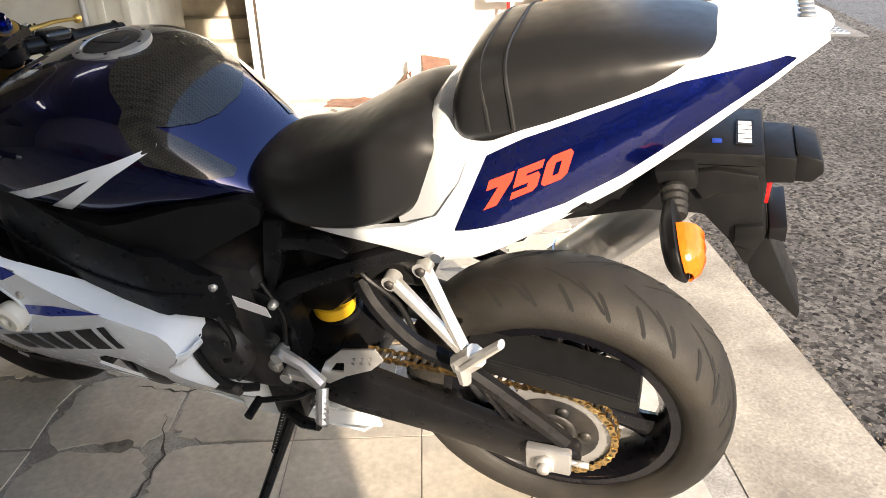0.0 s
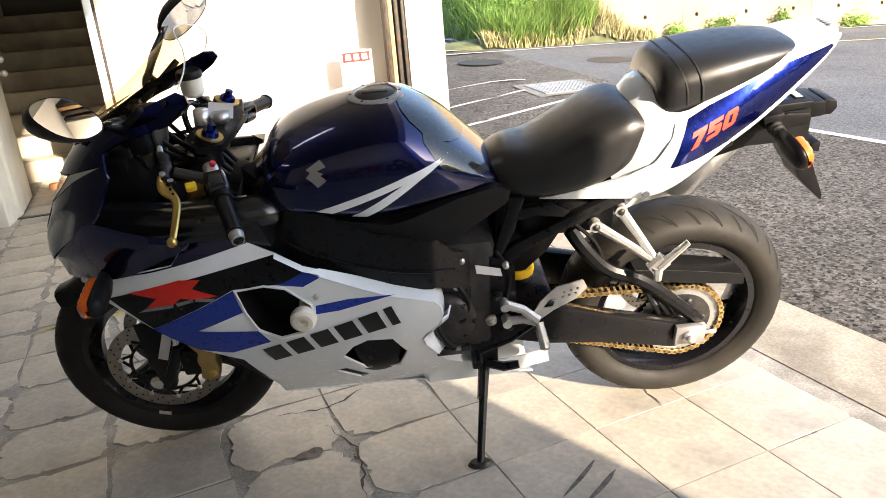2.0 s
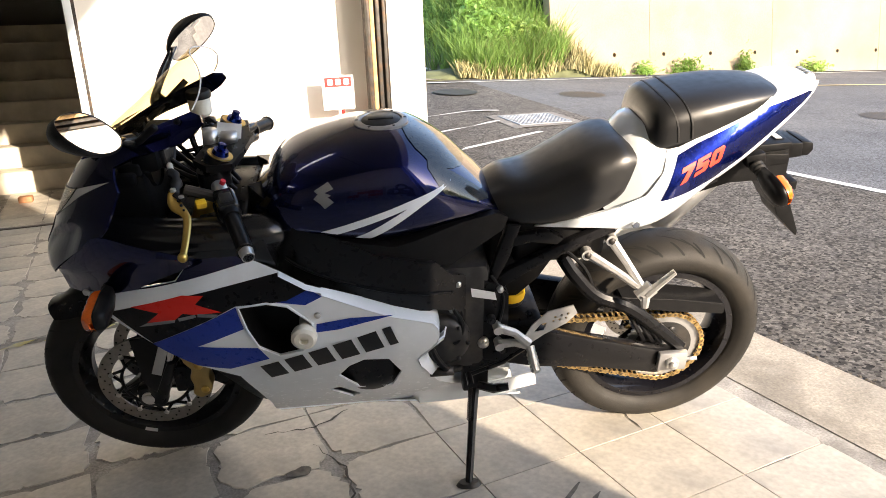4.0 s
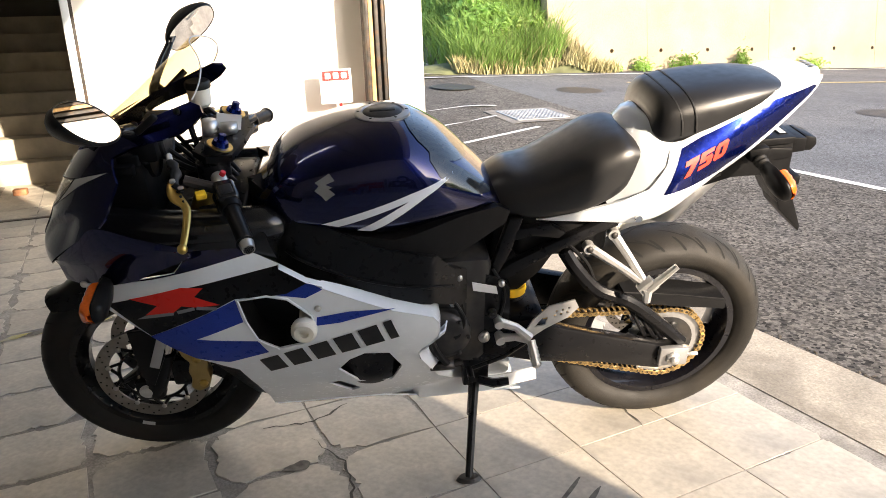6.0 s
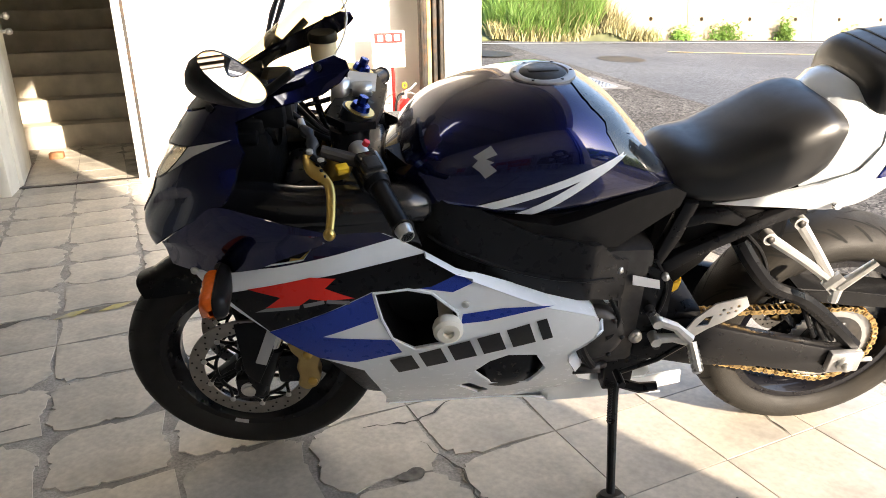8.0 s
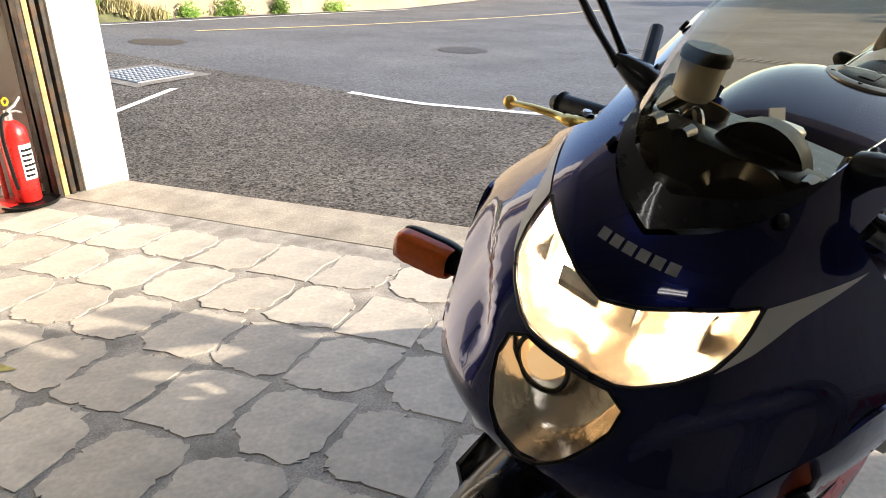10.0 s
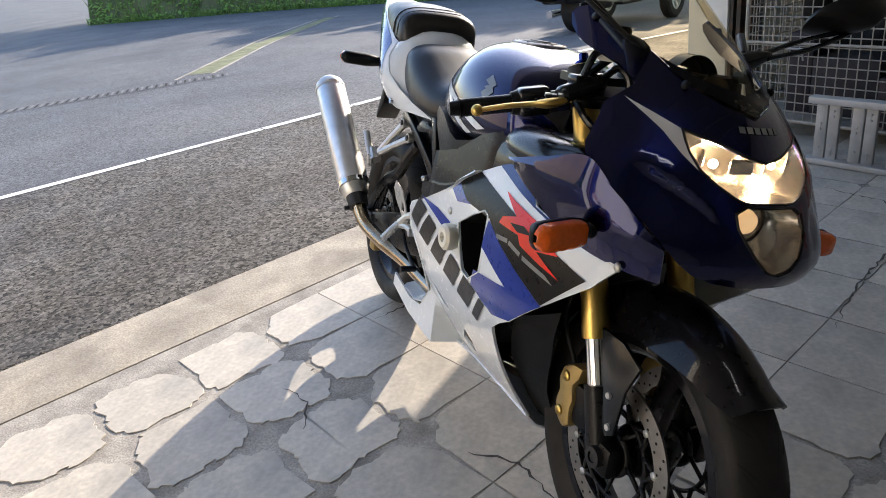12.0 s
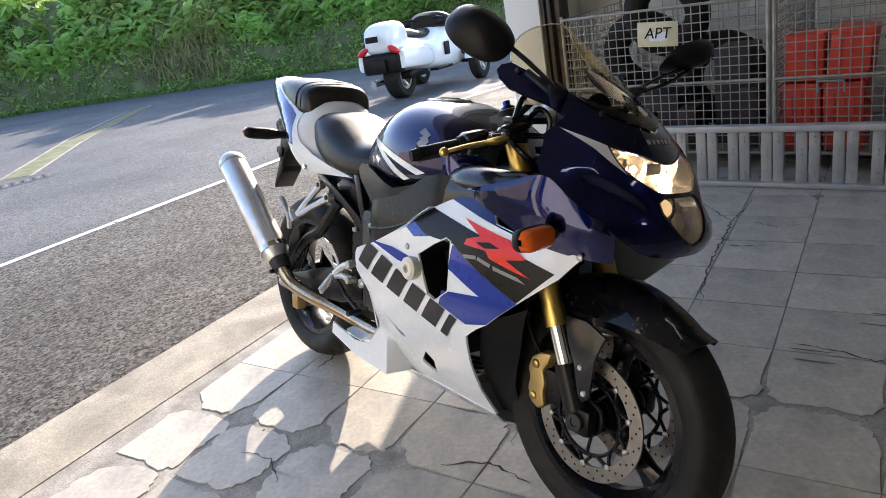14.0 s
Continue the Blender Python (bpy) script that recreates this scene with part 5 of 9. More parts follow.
bm = box(bmesh.new(), -0.57, -0.14, 0.245, -0.50, -0.09, 0.34, 0.006)
part("stand_bracket", bm, M_FRAMEB, st)
bm = bmesh.new()
tube(bm, [(-0.53, -0.15, 0.275), (-0.49, -0.165, 0.272), (-0.45, -0.17, 0.28)], [0.012, 0.013, 0.011], 8)
part("stand_tang", bm, M_FRAMEB, st)


# ---- fairings ----
SIDE_OUT = [(-1.435, 0.690), (-1.36, 0.700), (-1.22, 0.728), (-1.185, 0.770), (-1.142, 0.783), (-1.09, 0.776), (-1.038, 0.755), (-0.996, 0.735), (-0.945, 0.705), (-0.908, 0.675), (-0.878, 0.660), (-0.816, 0.630), (-0.753, 0.601), (-0.687, 0.579), (-0.660, 0.568), (-0.648, 0.552), (-0.645, 0.530), (-0.648, 0.505), (-0.662, 0.488), (-0.686, 0.466), (-0.695, 0.450), (-0.689, 0.420), (-0.672, 0.385), (-0.642, 0.310), (-0.585, 0.245), (-0.50, 0.232), (-0.36, 0.255), (-0.355, 0.215), (-0.50, 0.185), (-0.62, 0.180), (-0.80, 0.180), (-0.985, 0.182), (-1.088, 0.185), (-1.085, 0.26), (-1.10, 0.35), (-1.125, 0.44), (-1.175, 0.475), (-1.212, 0.495), (-1.30, 0.565), (-1.395, 0.640)]
DUCT = [(-1.093, 0.660), (-1.03, 0.666), (-0.985, 0.655), (-0.935, 0.607), (-0.930, 0.572), (-0.962, 0.525), (-1.02, 0.512), (-1.062, 0.545), (-1.082, 0.600)]
DUCT_R = [(-1.090, 0.668), (-1.072, 0.673), (-1.027, 0.652), (-0.968, 0.616), (-0.985, 0.572), (-1.000, 0.520), (-1.031, 0.510), (-1.088, 0.548)]
HOLE = [(-0.892, 0.405), (-0.862, 0.448), (-0.825, 0.470), (-0.765, 0.465), (-0.735, 0.400), (-0.760, 0.320), (-0.845, 0.325)]
SLOT = [(-0.925, 0.325), (-0.895, 0.335), (-0.845, 0.275), (-0.868, 0.250)]
HOLE_R = [(-0.885, 0.315), (-0.905, 0.290), (-0.875, 0.235), (-0.825, 0.262)]
SLOT_R = [(-0.738, 0.395), (-0.772, 0.370), (-0.812, 0.335), (-0.782, 0.338)]
for s in (-1, 1):
    fn = lambda u, v, s=s: side(u, v, s)
    fr = empty("side_fairing")
    fr.parent = BIKE
    fr["label"] = "white, blue and black side fairing"
    mouth = DUCT if s < 0 else DUCT_R
    holes = [mouth, HOLE, SLOT] if s < 0 else [mouth, HOLE_R, SLOT_R]
    part("fairing_shell", patch(fn, SIDE_OUT, holes, step=0.016, thick=0.006), M_BWHITE, fr, "gloss white lower fairing")
    # painted fields, each a thin film over the shell
    film = lambda name, poly, mt, o, lb="": part(name, patch(fn, poly, step=0.016, off=o), mt, fr, lb)
    film("navy_field", [(-1.43, 0.688), (-1.36, 0.698), (-1.22, 0.726), (-1.185, 0.768), (-1.142, 0.781), (-1.09, 0.774), (-1.05, 0.760), (-1.27, 0.712)], M_NAVY, 0.0012)
    film("black_field", [(-1.385, 0.648), (-1.265, 0.682), (-0.995, 0.733), (-0.945, 0.704), (-0.932, 0.693), (-0.985, 0.667), (-1.098, 0.664), (-1.30, 0.568)], M_BLACKF, 0.0012)
    film("blue_field", [(-1.098, 0.662), (-1.302, 0.567), (-1.212, 0.497), (-1.14, 0.478), (-1.045, 0.505), (-1.064, 0.545), (-1.198, 0.561), (-1.088, 0.603)], M_BLUE, 0.0014)
    film("blue_flash", [(-0.932, 0.693), (-0.906, 0.673), (-0.945, 0.655), (-1.01, 0.667), (-0.985, 0.669)], M_BLUE, 0.0014)
    film("blue_flash", [(-0.745, 0.612), (-0.85, 0.612), (-0.925, 0.602), (-0.928, 0.578), (-0.875, 0.582)], M_BLUE, 0.0014)
    red = [(-1.331, 0.665), (-1.21, 0.696), (-1.163, 0.694), (-1.184, 0.675), (-1.130, 0.653), (-1.188, 0.650), (-1.215, 0.653), (-1.235, 0.637), (-1.300, 0.627), (-1.269, 0.653)] if s < 0 else [(-1.120, 0.727), (-1.212, 0.710), (-1.268, 0.700), (-1.280, 0.687), (-1.318, 0.666), (-1.267, 0.657), (-1.333, 0.628), (-1.284, 0.638), (-1.222, 0.653), (-1.208, 0.668), (-1.138, 0.670), (-1.144, 0.684), (-1.186, 0.696)]
    film("red_emblem", red, M_RED, 0.0022, "red emblem on the fairing")
    if s > 0:
        film("emblem_slit", [(-1.175, 0.681), (-1.216, 0.687), (-1.246, 0.678), (-1.205, 0.672)], M_BLACKF, 0.0028)
    for bar in ([(-1.139, 0.648), (-1.182, 0.652), (-1.184, 0.644), (-1.141, 0.640)], [(-1.188, 0.651), (-1.228, 0.641), (-1.226, 0.633), (-1.187, 0.643)], [(-1.234, 0.639), (-1.300, 0.626), (-1.322, 0.614), (-1.236, 0.630)]):
        film("grey_bar", bar, M_GREYTXT, 0.0022)
    # lettering as plain slanted blocks, one a letter
    a, b, h = ((-1.075, 0.478), (-0.722, 0.592), (0.018, -0.054)) if s < 0 else ((-0.728, 0.606), (-1.150, 0.468), (0.064, -0.066))
    for i in range(6):
        t0, t1 = i / 6 + 0.010, (i + 1) / 6 - 0.030 - (0.07 if i == 5 else 0)
        at = lambda t, k: (a[0] + (b[0] - a[0]) * t + h[0] * k, a[1] + (b[1] - a[1]) * t + h[1] * k)
        block = [at(t0, 0), at(t1, 0), at(t1, 1), at(t0, 1)]
        part("lettering_block", patch(fn, block, step=0.016, off=0.0020), M_INK, fr)
    bm = bmesh.new()
    for x, z in ((-0.92, 0.626), (-1.225, 0.752), (-1.430, 0.690)):
        bolt(bm, fn(x, z) + Vector((0, s * 0.001, 0)), 0.0085, 0.004, s)
    part("fairing_screws", bm, M_SILVER, fr)
    # shelf folded inwards along the upper and rear edge, lip along the lower cut
    outer = [(-0.996, 0.735), (-0.945, 0.705), (-0.908, 0.675), (-0.878, 0.660), (-0.816, 0.630), (-0.753, 0.601), (-0.687, 0.579), (-0.660, 0.568), (-0.648, 0.552), (-0.645, 0.530), (-0.648, 0.505)]
    inner_ = [(-0.994, 0.250, 0.736), (-0.940, 0.246, 0.7045), (-0.907, 0.236, 0.684), (-0.878, 0.227, 0.6665), (-0.816, 0.203, 0.625), (-0.750, 0.179, 0.593), (-0.681, 0.160, 0.568), (-0.655, 0.152, 0.553), (-0.640, 0.152, 0.534), (-0.636, 0.165, 0.512), (-0.640, 0.20, 0.498)]
    bm = bmesh.new()
    grid_mesh(bm, [[fn(*p), fn(*p).lerp(Vector((q[0], s * q[1], q[2])), 0.12) + Vector((0, 0, 0.002)), Vector((q[0], s * q[1], q[2]))] for p, q in zip(outer, inner_)])
    part("fairing_shelf", solid(bm, 0.004), M_BWHITE, fr, "white shelf folded in along the fairing edge", angle=50)
    bm = bmesh.new()
    grid_mesh(bm, [[fn(*p), fn(*p) + Vector((0.016, -s * 0.012, 0.002)), fn(*p) + Vector((0.024, -s * 0.045, 0.004))] for p in [(-0.646, 0.515), (-0.648, 0.505), (-0.662, 0.488), (-0.686, 0.466), (-0.695, 0.450), (-0.689, 0.420), (-0.672, 0.385), (-0.642, 0.310), (-0.600, 0.260), (-0.54, 0.240), (-0.45, 0.243)]])
    part("fairing_lip", solid(bm, 0.004), M_BWHITE, fr, angle=50)
    # white lip round the duct
    bm = bmesh.new()
    tube(bm, [fn(u, v) + Vector((0, s * 0.001, 0)) for u, v in mouth], 0.0032 if s < 0 else 0.0022, 6, closed=True)
    part("duct_lip", bm, M_BWHITE, fr)
    # duct liner and dark inner panel
    bm = bmesh.new()
    rows = []
    for k, (sc, dy) in enumerate(((1.0, 0.004), (0.96, 0.03), (0.9, 0.075))):
        cx_, cz_ = (-1.01, 0.59) if s < 0 else (-1.04, 0.59)
        rows.append([(cx_ + (u - cx_) * sc, s * (side_w(u, v) - dy), cz_ + (v - cz_) * sc) for u, v in mouth])
    V = grid_mesh(bm, rows, close_u=True)
    bm.faces.new(V[-1])
    part("duct_liner", bm, M_PLASTIC, fr, "black duct liner")
    # frame slider
    bm = bmesh.new()
    y0, y1 = s * 0.16, s * 0.285
    rod(bm, (-0.955, y0, 0.578), (-0.955, s * 0.262, 0.578), 0.015, n=16)
    part("slider_post", bm, M_NYLON, fr)
    bm = bmesh.new()
    lathe(bm, [(0.010, s * 0.262), (0.027, s * 0.258), (0.030, s * 0.268), (0.029, s * 0.282), (0.022, s * 0.288), (0.011, s * 0.288), (0.010, s * 0.276), (0.0, s * 0.276)], 28, "Y", (-0.955, 0, 0.578))
    part("slider_puck", bm, M_NYLON, fr, "white nylon frame slider")
    # black inner panel behind the front edge
    bm = patch(lambda u, v, s=s: Vector((u, s * (side_w(max(u, -1.15), v) - 0.035 - 0.35 * max(0, -1.10 - u)), v)), [(-1.26, 0.53), (-1.14, 0.47), (-1.10, 0.36), (-1.075, 0.185), (-1.14, 0.190), (-1.17, 0.30), (-1.225, 0.42)], step=0.04, thick=0.004)
    part("inner_shroud", bm, M_PLASTIC, fr, "black inner radiator shroud")
# belly between the two sides
bm = bmesh.new()
rows = []
for x in (-1.08, -0.95, -0.8, -0.65, -0.5, -0.4):
    w = side_w(x, 0.19) - 0.004
    rows.append([(x, y, 0.187 - 0.05 * (1 - (y / w) ** 2)) for y in (-w, -w * 0.6, 0, w * 0.6, w)])
grid_mesh(bm, rows)
part("belly_pan", solid(bm, 0.005), M_BWHITE, BIKE, "white belly pan")
# black inner ducts beside the bars
for s in (-1, 1):
    bm = patch(lambda u, v, s=s: Vector((u, s * (0.215 - 0.3 * max(0, v - 0.78) - 0.25 * max(0, -1.2 - u)), v)), [(-1.36, 0.70), (-1.36, 0.80), (-1.25, 0.84), (-1.10, 0.825), (-1.02, 0.80), (-1.0, 0.735), (-1.09, 0.765), (-1.19, 0.755), (-1.23, 0.715)], step=0.03, thick=0.05)
    part("inner_panel", bm, M_SATIN, BIKE, "satin black inner panel and air duct")
    bm = bmesh.new()
    tube(bm, spline([(-1.38, s * 0.12, 0.80), (-1.22, s * 0.165, 0.80), (-1.06, s * 0.165, 0.80), (-1.0, s * 0.14, 0.79)], 5), [0.04] + [0.048] * 14 + [0.044], 14, flat=0.85)
    part("ram_air_tube", bm, M_SATIN, BIKE, "black ram air tube")

# nose
HALF = [(0.0, 0.692), (0.108, 0.692), (0.214, 0.697), (0.29, 0.707), (0.34, 0.722), (0.383, 0.742), (0.429, 0.768), (0.472, 0.791), (0.515, 0.812), (0.560, 0.832), (0.600, 0.849), (0.612, 0.868), (0.6, 0.895), (0.575, 0.928), (0.446, 0.965), (0.507, 0.988), (0.600, 1.006), (0.655, 1.020), (0.666, 1.040), (0.648, 1.060), (0.605, 1.072), (0.545, 1.077), (0.500, 1.062), (0.436, 1.039), (0.361, 1.015), (0.292, 0.986), (0.222, 0.964), (0.131, 0.948), (0.0, 0.93)]
OUT = HALF + [(-a, z) for a, z in reversed(HALF[1:-1])]
LAMP = [(0.0, 0.873), (0.08, 0.881), (0.155, 0.892), (0.245, 0.902), (0.302, 0.909), (0.309, 0.906), (0.300, 0.893), (0.284, 0.878), (0.250, 0.857), (0.200, 0.839), (0.140, 0.823), (0.105, 0.8175), (0.055, 0.8165)]
LAMP = LAMP + [(-a, z) for a, z in reversed(LAMP[1:])]
LOW = [(0.050, 0.8115), (0.100, 0.8125), (0.142, 0.802), (0.143, 0.782), (0.125, 0.764), (0.095, 0.742), (0.052, 0.724), (0.0, 0.716)]
LOW = LOW + [(-a, z) for a, z in reversed(LOW[:-1])]
nose = empty("nose_cowl")
nose.parent = BIKE
nose["label"] = "gloss navy nose cowl with lit headlight"
part("cowl_shell", patch(cowl, OUT, [LAMP, LOW], step=(0.02, 0.01), thick=0.006), M_NAVY, nose, "gloss navy nose cowl", angle=50)
for s in (-1, 1):
    film = lambda name, poly, mt, o, lb="": part(name, patch(cowl, [(s * a, z) for a, z in poly], step=(0.02, 0.01), off=o), mt, nose, lb)
    film("silver_wedge", [(0.315, 0.909), (0.400, 0.925), (0.497, 0.942), (0.375, 0.902), (0.310, 0.875), (0.254, 0.855), (0.289, 0.878), (0.305, 0.893)], M_SILVERP, 0.0012, "silver wedge beside the headlight")
    top_edge = spline([(-1.150, s * 0.262, 0.800), (-1.180, s * 0.263, 0.806), (-1.27, s * 0.254, 0.829), (-1.355, s * 0.236, 0.849), (-1.405, s * 0.215, 0.812), (-1.455, s * 0.186, 0.768), (-1.482, s * 0.166, 0.742)], 5)
    low_edge = spline([(-1.175, s * 0.263, 0.797), (-1.205, s * 0.262, 0.795), (-1.26, s * 0.257, 0.786), (-1.32, s * 0.246, 0.769), (-1.38, s * 0.226, 0.752), (-1.44, s * 0.196, 0.741), (-1.488, s * 0.164, 0.737)], 5)
    tuck = [Vector((p.x + 0.003, p.y - s * 0.004, p.z - 0.014)) for p in low_edge]
    tuck2 = [Vector((p.x + 0.006, p.y - s * 0.010, p.z - 0.016 - 0.040 * min(1, k / 14))) for k, p in enumerate(low_edge)]
    bm = bmesh.new()
    grid_mesh(bm, [[u, u.lerp(v, 0.5) + Vector((0, s * 0.004, 0)), v, w, x_] for u, v, w, x_ in zip(top_edge, low_edge, tuck, tuck2)])
    part("cheek_panel", solid(bm, 0.004), M_NAVY, nose, "gloss navy panel beside the nose", angle=25)
bm = bmesh.new()
for i in range(6):
    a0 = 0.095 - 0.037 * i
    b = patch(cowl, [(a0, 0.921), (a0 - 0.028, 0.921), (a0 - 0.028, 0.912), (a0, 0.912)], step=(0.1, 0.1), off=0.0014)
    m2 = bpy.data.meshes.new("tmp")
    b.to_mesh(m2)
    b.free()
    bm.from_mesh(m2)
    bpy.data.meshes.remove(m2)
part("nose_lettering", bm, M_GREYTXT, nose, "small grey lettering bars")
head = empty("headlight")
head.parent = nose
for outline in (LAMP, LOW):
    bm = bmesh.new()
    fine = [(a + (b - a) * k / 4, c + (d - c) * k / 4) for (a, c), (b, d) in zip(outline, outline[1:] + outline[:1]) for k in range(4)]
    tube(bm, [cowl(*p) for p in fine], 0.0022, 6, closed=True)
    part("lens_seal", bm, M_BLACKF, head)
part("headlight_lens", patch(cowl, LAMP, step=(0.02, 0.01), off=0.0, thick=0.003), M_LENS, head, "clear headlight lens").visible_shadow = False
part("position_lens", patch(cowl, LOW, step=(0.02, 0.01), off=0.0, thick=0.003), M_LENS, head, "clear position lamp lens").visible_shadow = False


def bowl(outline, depth, c, shrink):
    bm = bmesh.new()
    rows = []
    for t in (0.0, 0.35, 0.7, 1.0):
        k = 1 - shrink * t
        rows.append([cowl(c[0] + (a - c[0]) * k, c[1] + (z - c[1]) * k) + Vector((0.004 + depth * t ** 0.7, 0, 0)) for a, z in outline])
    V = grid_mesh(bm, rows, close_u=True)
    bmesh.ops.triangle_fill(bm, edges=[e for e in bm.edges if all(v in V[-1] for v in e.verts)], use_beauty=True)
    return bm


part("reflector", bowl(LAMP, 0.06, (0.0, 0.868), 0.35), M_REFLECT, head, "chromed headlight reflector", angle=70)
part("lower_reflector", bowl(LOW, 0.045, (0.0, 0.768), 0.3), M_REFLECT, head, angle=70)
bm = bmesh.new()
bmesh.ops.create_uvsphere(bm, u_segments=16, v_segments=10, radius=0.0060, matrix=Matrix.Translation(cowl(-0.129, 0.862) + Vector((0.040, 0, 0))))
bmesh.ops.create_uvsphere(bm, u_segments=16, v_segments=10, radius=0.0068, matrix=Matrix.Translation(cowl(0.150, 0.862) + Vector((0.036, 0, 0))))
part("bulb", bm, M_BULB, head, "lit warm bulb")
c = cowl(0.07, 0.863)
bm = box(bmesh.new(), c.x + 0.018, c.y - 0.024, c.z - 0.012, c.x + 0.022, c.y + 0.024, c.z + 0.012, 0.0015)
part("bulb_shield", bm, M_REFLECT, head, "flat metal shield before the bulb")
for a in (-0.20, -0.06, 0.20):
    q = cowl(a, 0.866)
    bm = box(bmesh.new(), q.x + 0.026, q.y - 0.0015, q.z - 0.020, q.x + 0.046, q.y + 0.0015, q.z + 0.018, 0.001)
    part("reflector_rib", bm, M_REFLECT, head)
bm = bmesh.new()
c = cowl(0.058, 0.785)
lathe(bm, [(0.0, -0.006), (0.009, -0.004), (0.016, 0.002), (0.0195, 0.010), (0.0205, 0.018)], 24, "X", c + Vector((0.022, 0, 0)))
part("position_lamp", bm, M_POSLAMP, head, "lit round position lamp")
bm = bmesh.new()
tube(bm, [c + Vector((0.028, 0.030 * math.cos(k * math.pi / 12), 0.030 * math.sin(k * math.pi / 12))) for k in range(24)], 0.003, 6, closed=True)
part("lamp_bezel", bm, M_FRAMEB, head)
# windscreen
SCR = [(0.0, 0.933), (0.132, 0.951), (0.223, 0.967), (0.293, 0.989), (0.361, 1.018), (0.437, 1.042), (0.501, 1.065), (0.545, 1.080), (0.500, 1.108), (0.410, 1.138), (0.255, 1.160), (0.0, 1.170)]
SCR = SCR + [(-a, z) for a, z in reversed(SCR[1:-1])]
screen = part("windscreen", patch(cowl, SCR, step=(0.025, 0.012), off=0.002, thick=0.003), M_SCREEN, BIKE, "smoked clear windscreen", angle=60)
screen.visible_shadow = False
bm = bmesh.new()
rim_pts = [(0.545, 1.080, 0), (0.500, 1.108, 0), (0.410, 1.138, 0), (0.255, 1.160, 0), (0.0, 1.170, 0)]
tube(bm, [cowl(p[0], p[1]) for p in spline(rim_pts + [(-p[0], p[1], 0) for p in reversed(rim_pts[:-1])], 3)], 0.0016, 6)
part("screen_edge", bm, M_TAG, screen)
bm = bmesh.new()
for s in (-1, 1):
    for a, z in ((0.267, 0.970), (0.41, 1.024), (0.545, 1.058)):
        p = cowl(s * a, z)
        rod(bm, p - Vector((0.004, -s * 0.0, 0)), p + Vector((-0.005, s * 0.004, 0.002)), 0.007, n=10)
part("screen_bolts", bm, M_PLASTIC, screen)
part("screen_print", patch(cowl, [(-0.34, 1.003), (-0.294, 0.984), (-0.224, 0.966), (-0.132, 0.952), (0.0, 0.934), (0.132, 0.952), (0.224, 0.966), (0.294, 0.984), (0.34, 1.006), (0.191, 0.978), (0.0, 0.962), (-0.191, 0.978)], step=(0.05, 0.02), off=0.0032), M_BLACKG, screen, "black printed lower edge of the screen", angle=60)
bm = box(bmesh.new(), -1.40, -0.11, 0.72, -1.27, 0.11, 0.93, 0.02)
part("nose_bulkhead", bm, M_PLASTIC, BIKE, "black inner bulkhead of the nose")
# dashboard and cowl stay
bm = box(bmesh.new(), -1.30, -0.095, 0.925, -1.24, 0.095, 0.985, 0.012)
dash = part("dashboard", bm, M_PLASTIC, BIKE, "black instrument cluster")
bm = bmesh.new()
lathe(bm, [(0.0, 0.004), (0.046, 0.004), (0.05, 0.008), (0.053, 0.004), (0.053, -0.03)], 32, "X", (-1.238, -0.02, 0.962))
part("tachometer", bm, M_ENGINE, dash)
bm = bmesh.new()
lathe(bm, [(0.0, -0.004), (0.040, -0.002), (0.054, 0.012), (0.058, 0.04), (0.056, 0.05)], 28, "X", (-1.312, -0.035, 0.930))
part("dial_housing", bm, M_SATIN, dash)
part("dial_bracket", new_box(-1.335, -0.12, 0.905, -1.29, 0.10, 0.933, 0.008), M_PLASTIC, dash)
for y in (-0.085, 0.045, 0.08):
    bm = bmesh.new()
    rod(bm, (-1.318, y, 0.985), (-1.296, y, 0.985), 0.009, 0.011, 10)
    part("plug", bm, M_SATIN, dash)
bm = bmesh.new()
for s in (-1, 1):
    tube(bm, [(-1.40, s * 0.06, 0.90), (-1.30, s * 0.11, 0.98), (-1.21, s * 0.155, 1.055)], 0.008, 8)
    box(bm, -1.33, s * 0.06, 0.88, -1.28, s * 0.10, 0.95, 0.006)
part("cowl_stay", bm, M_PLASTIC, BIKE)


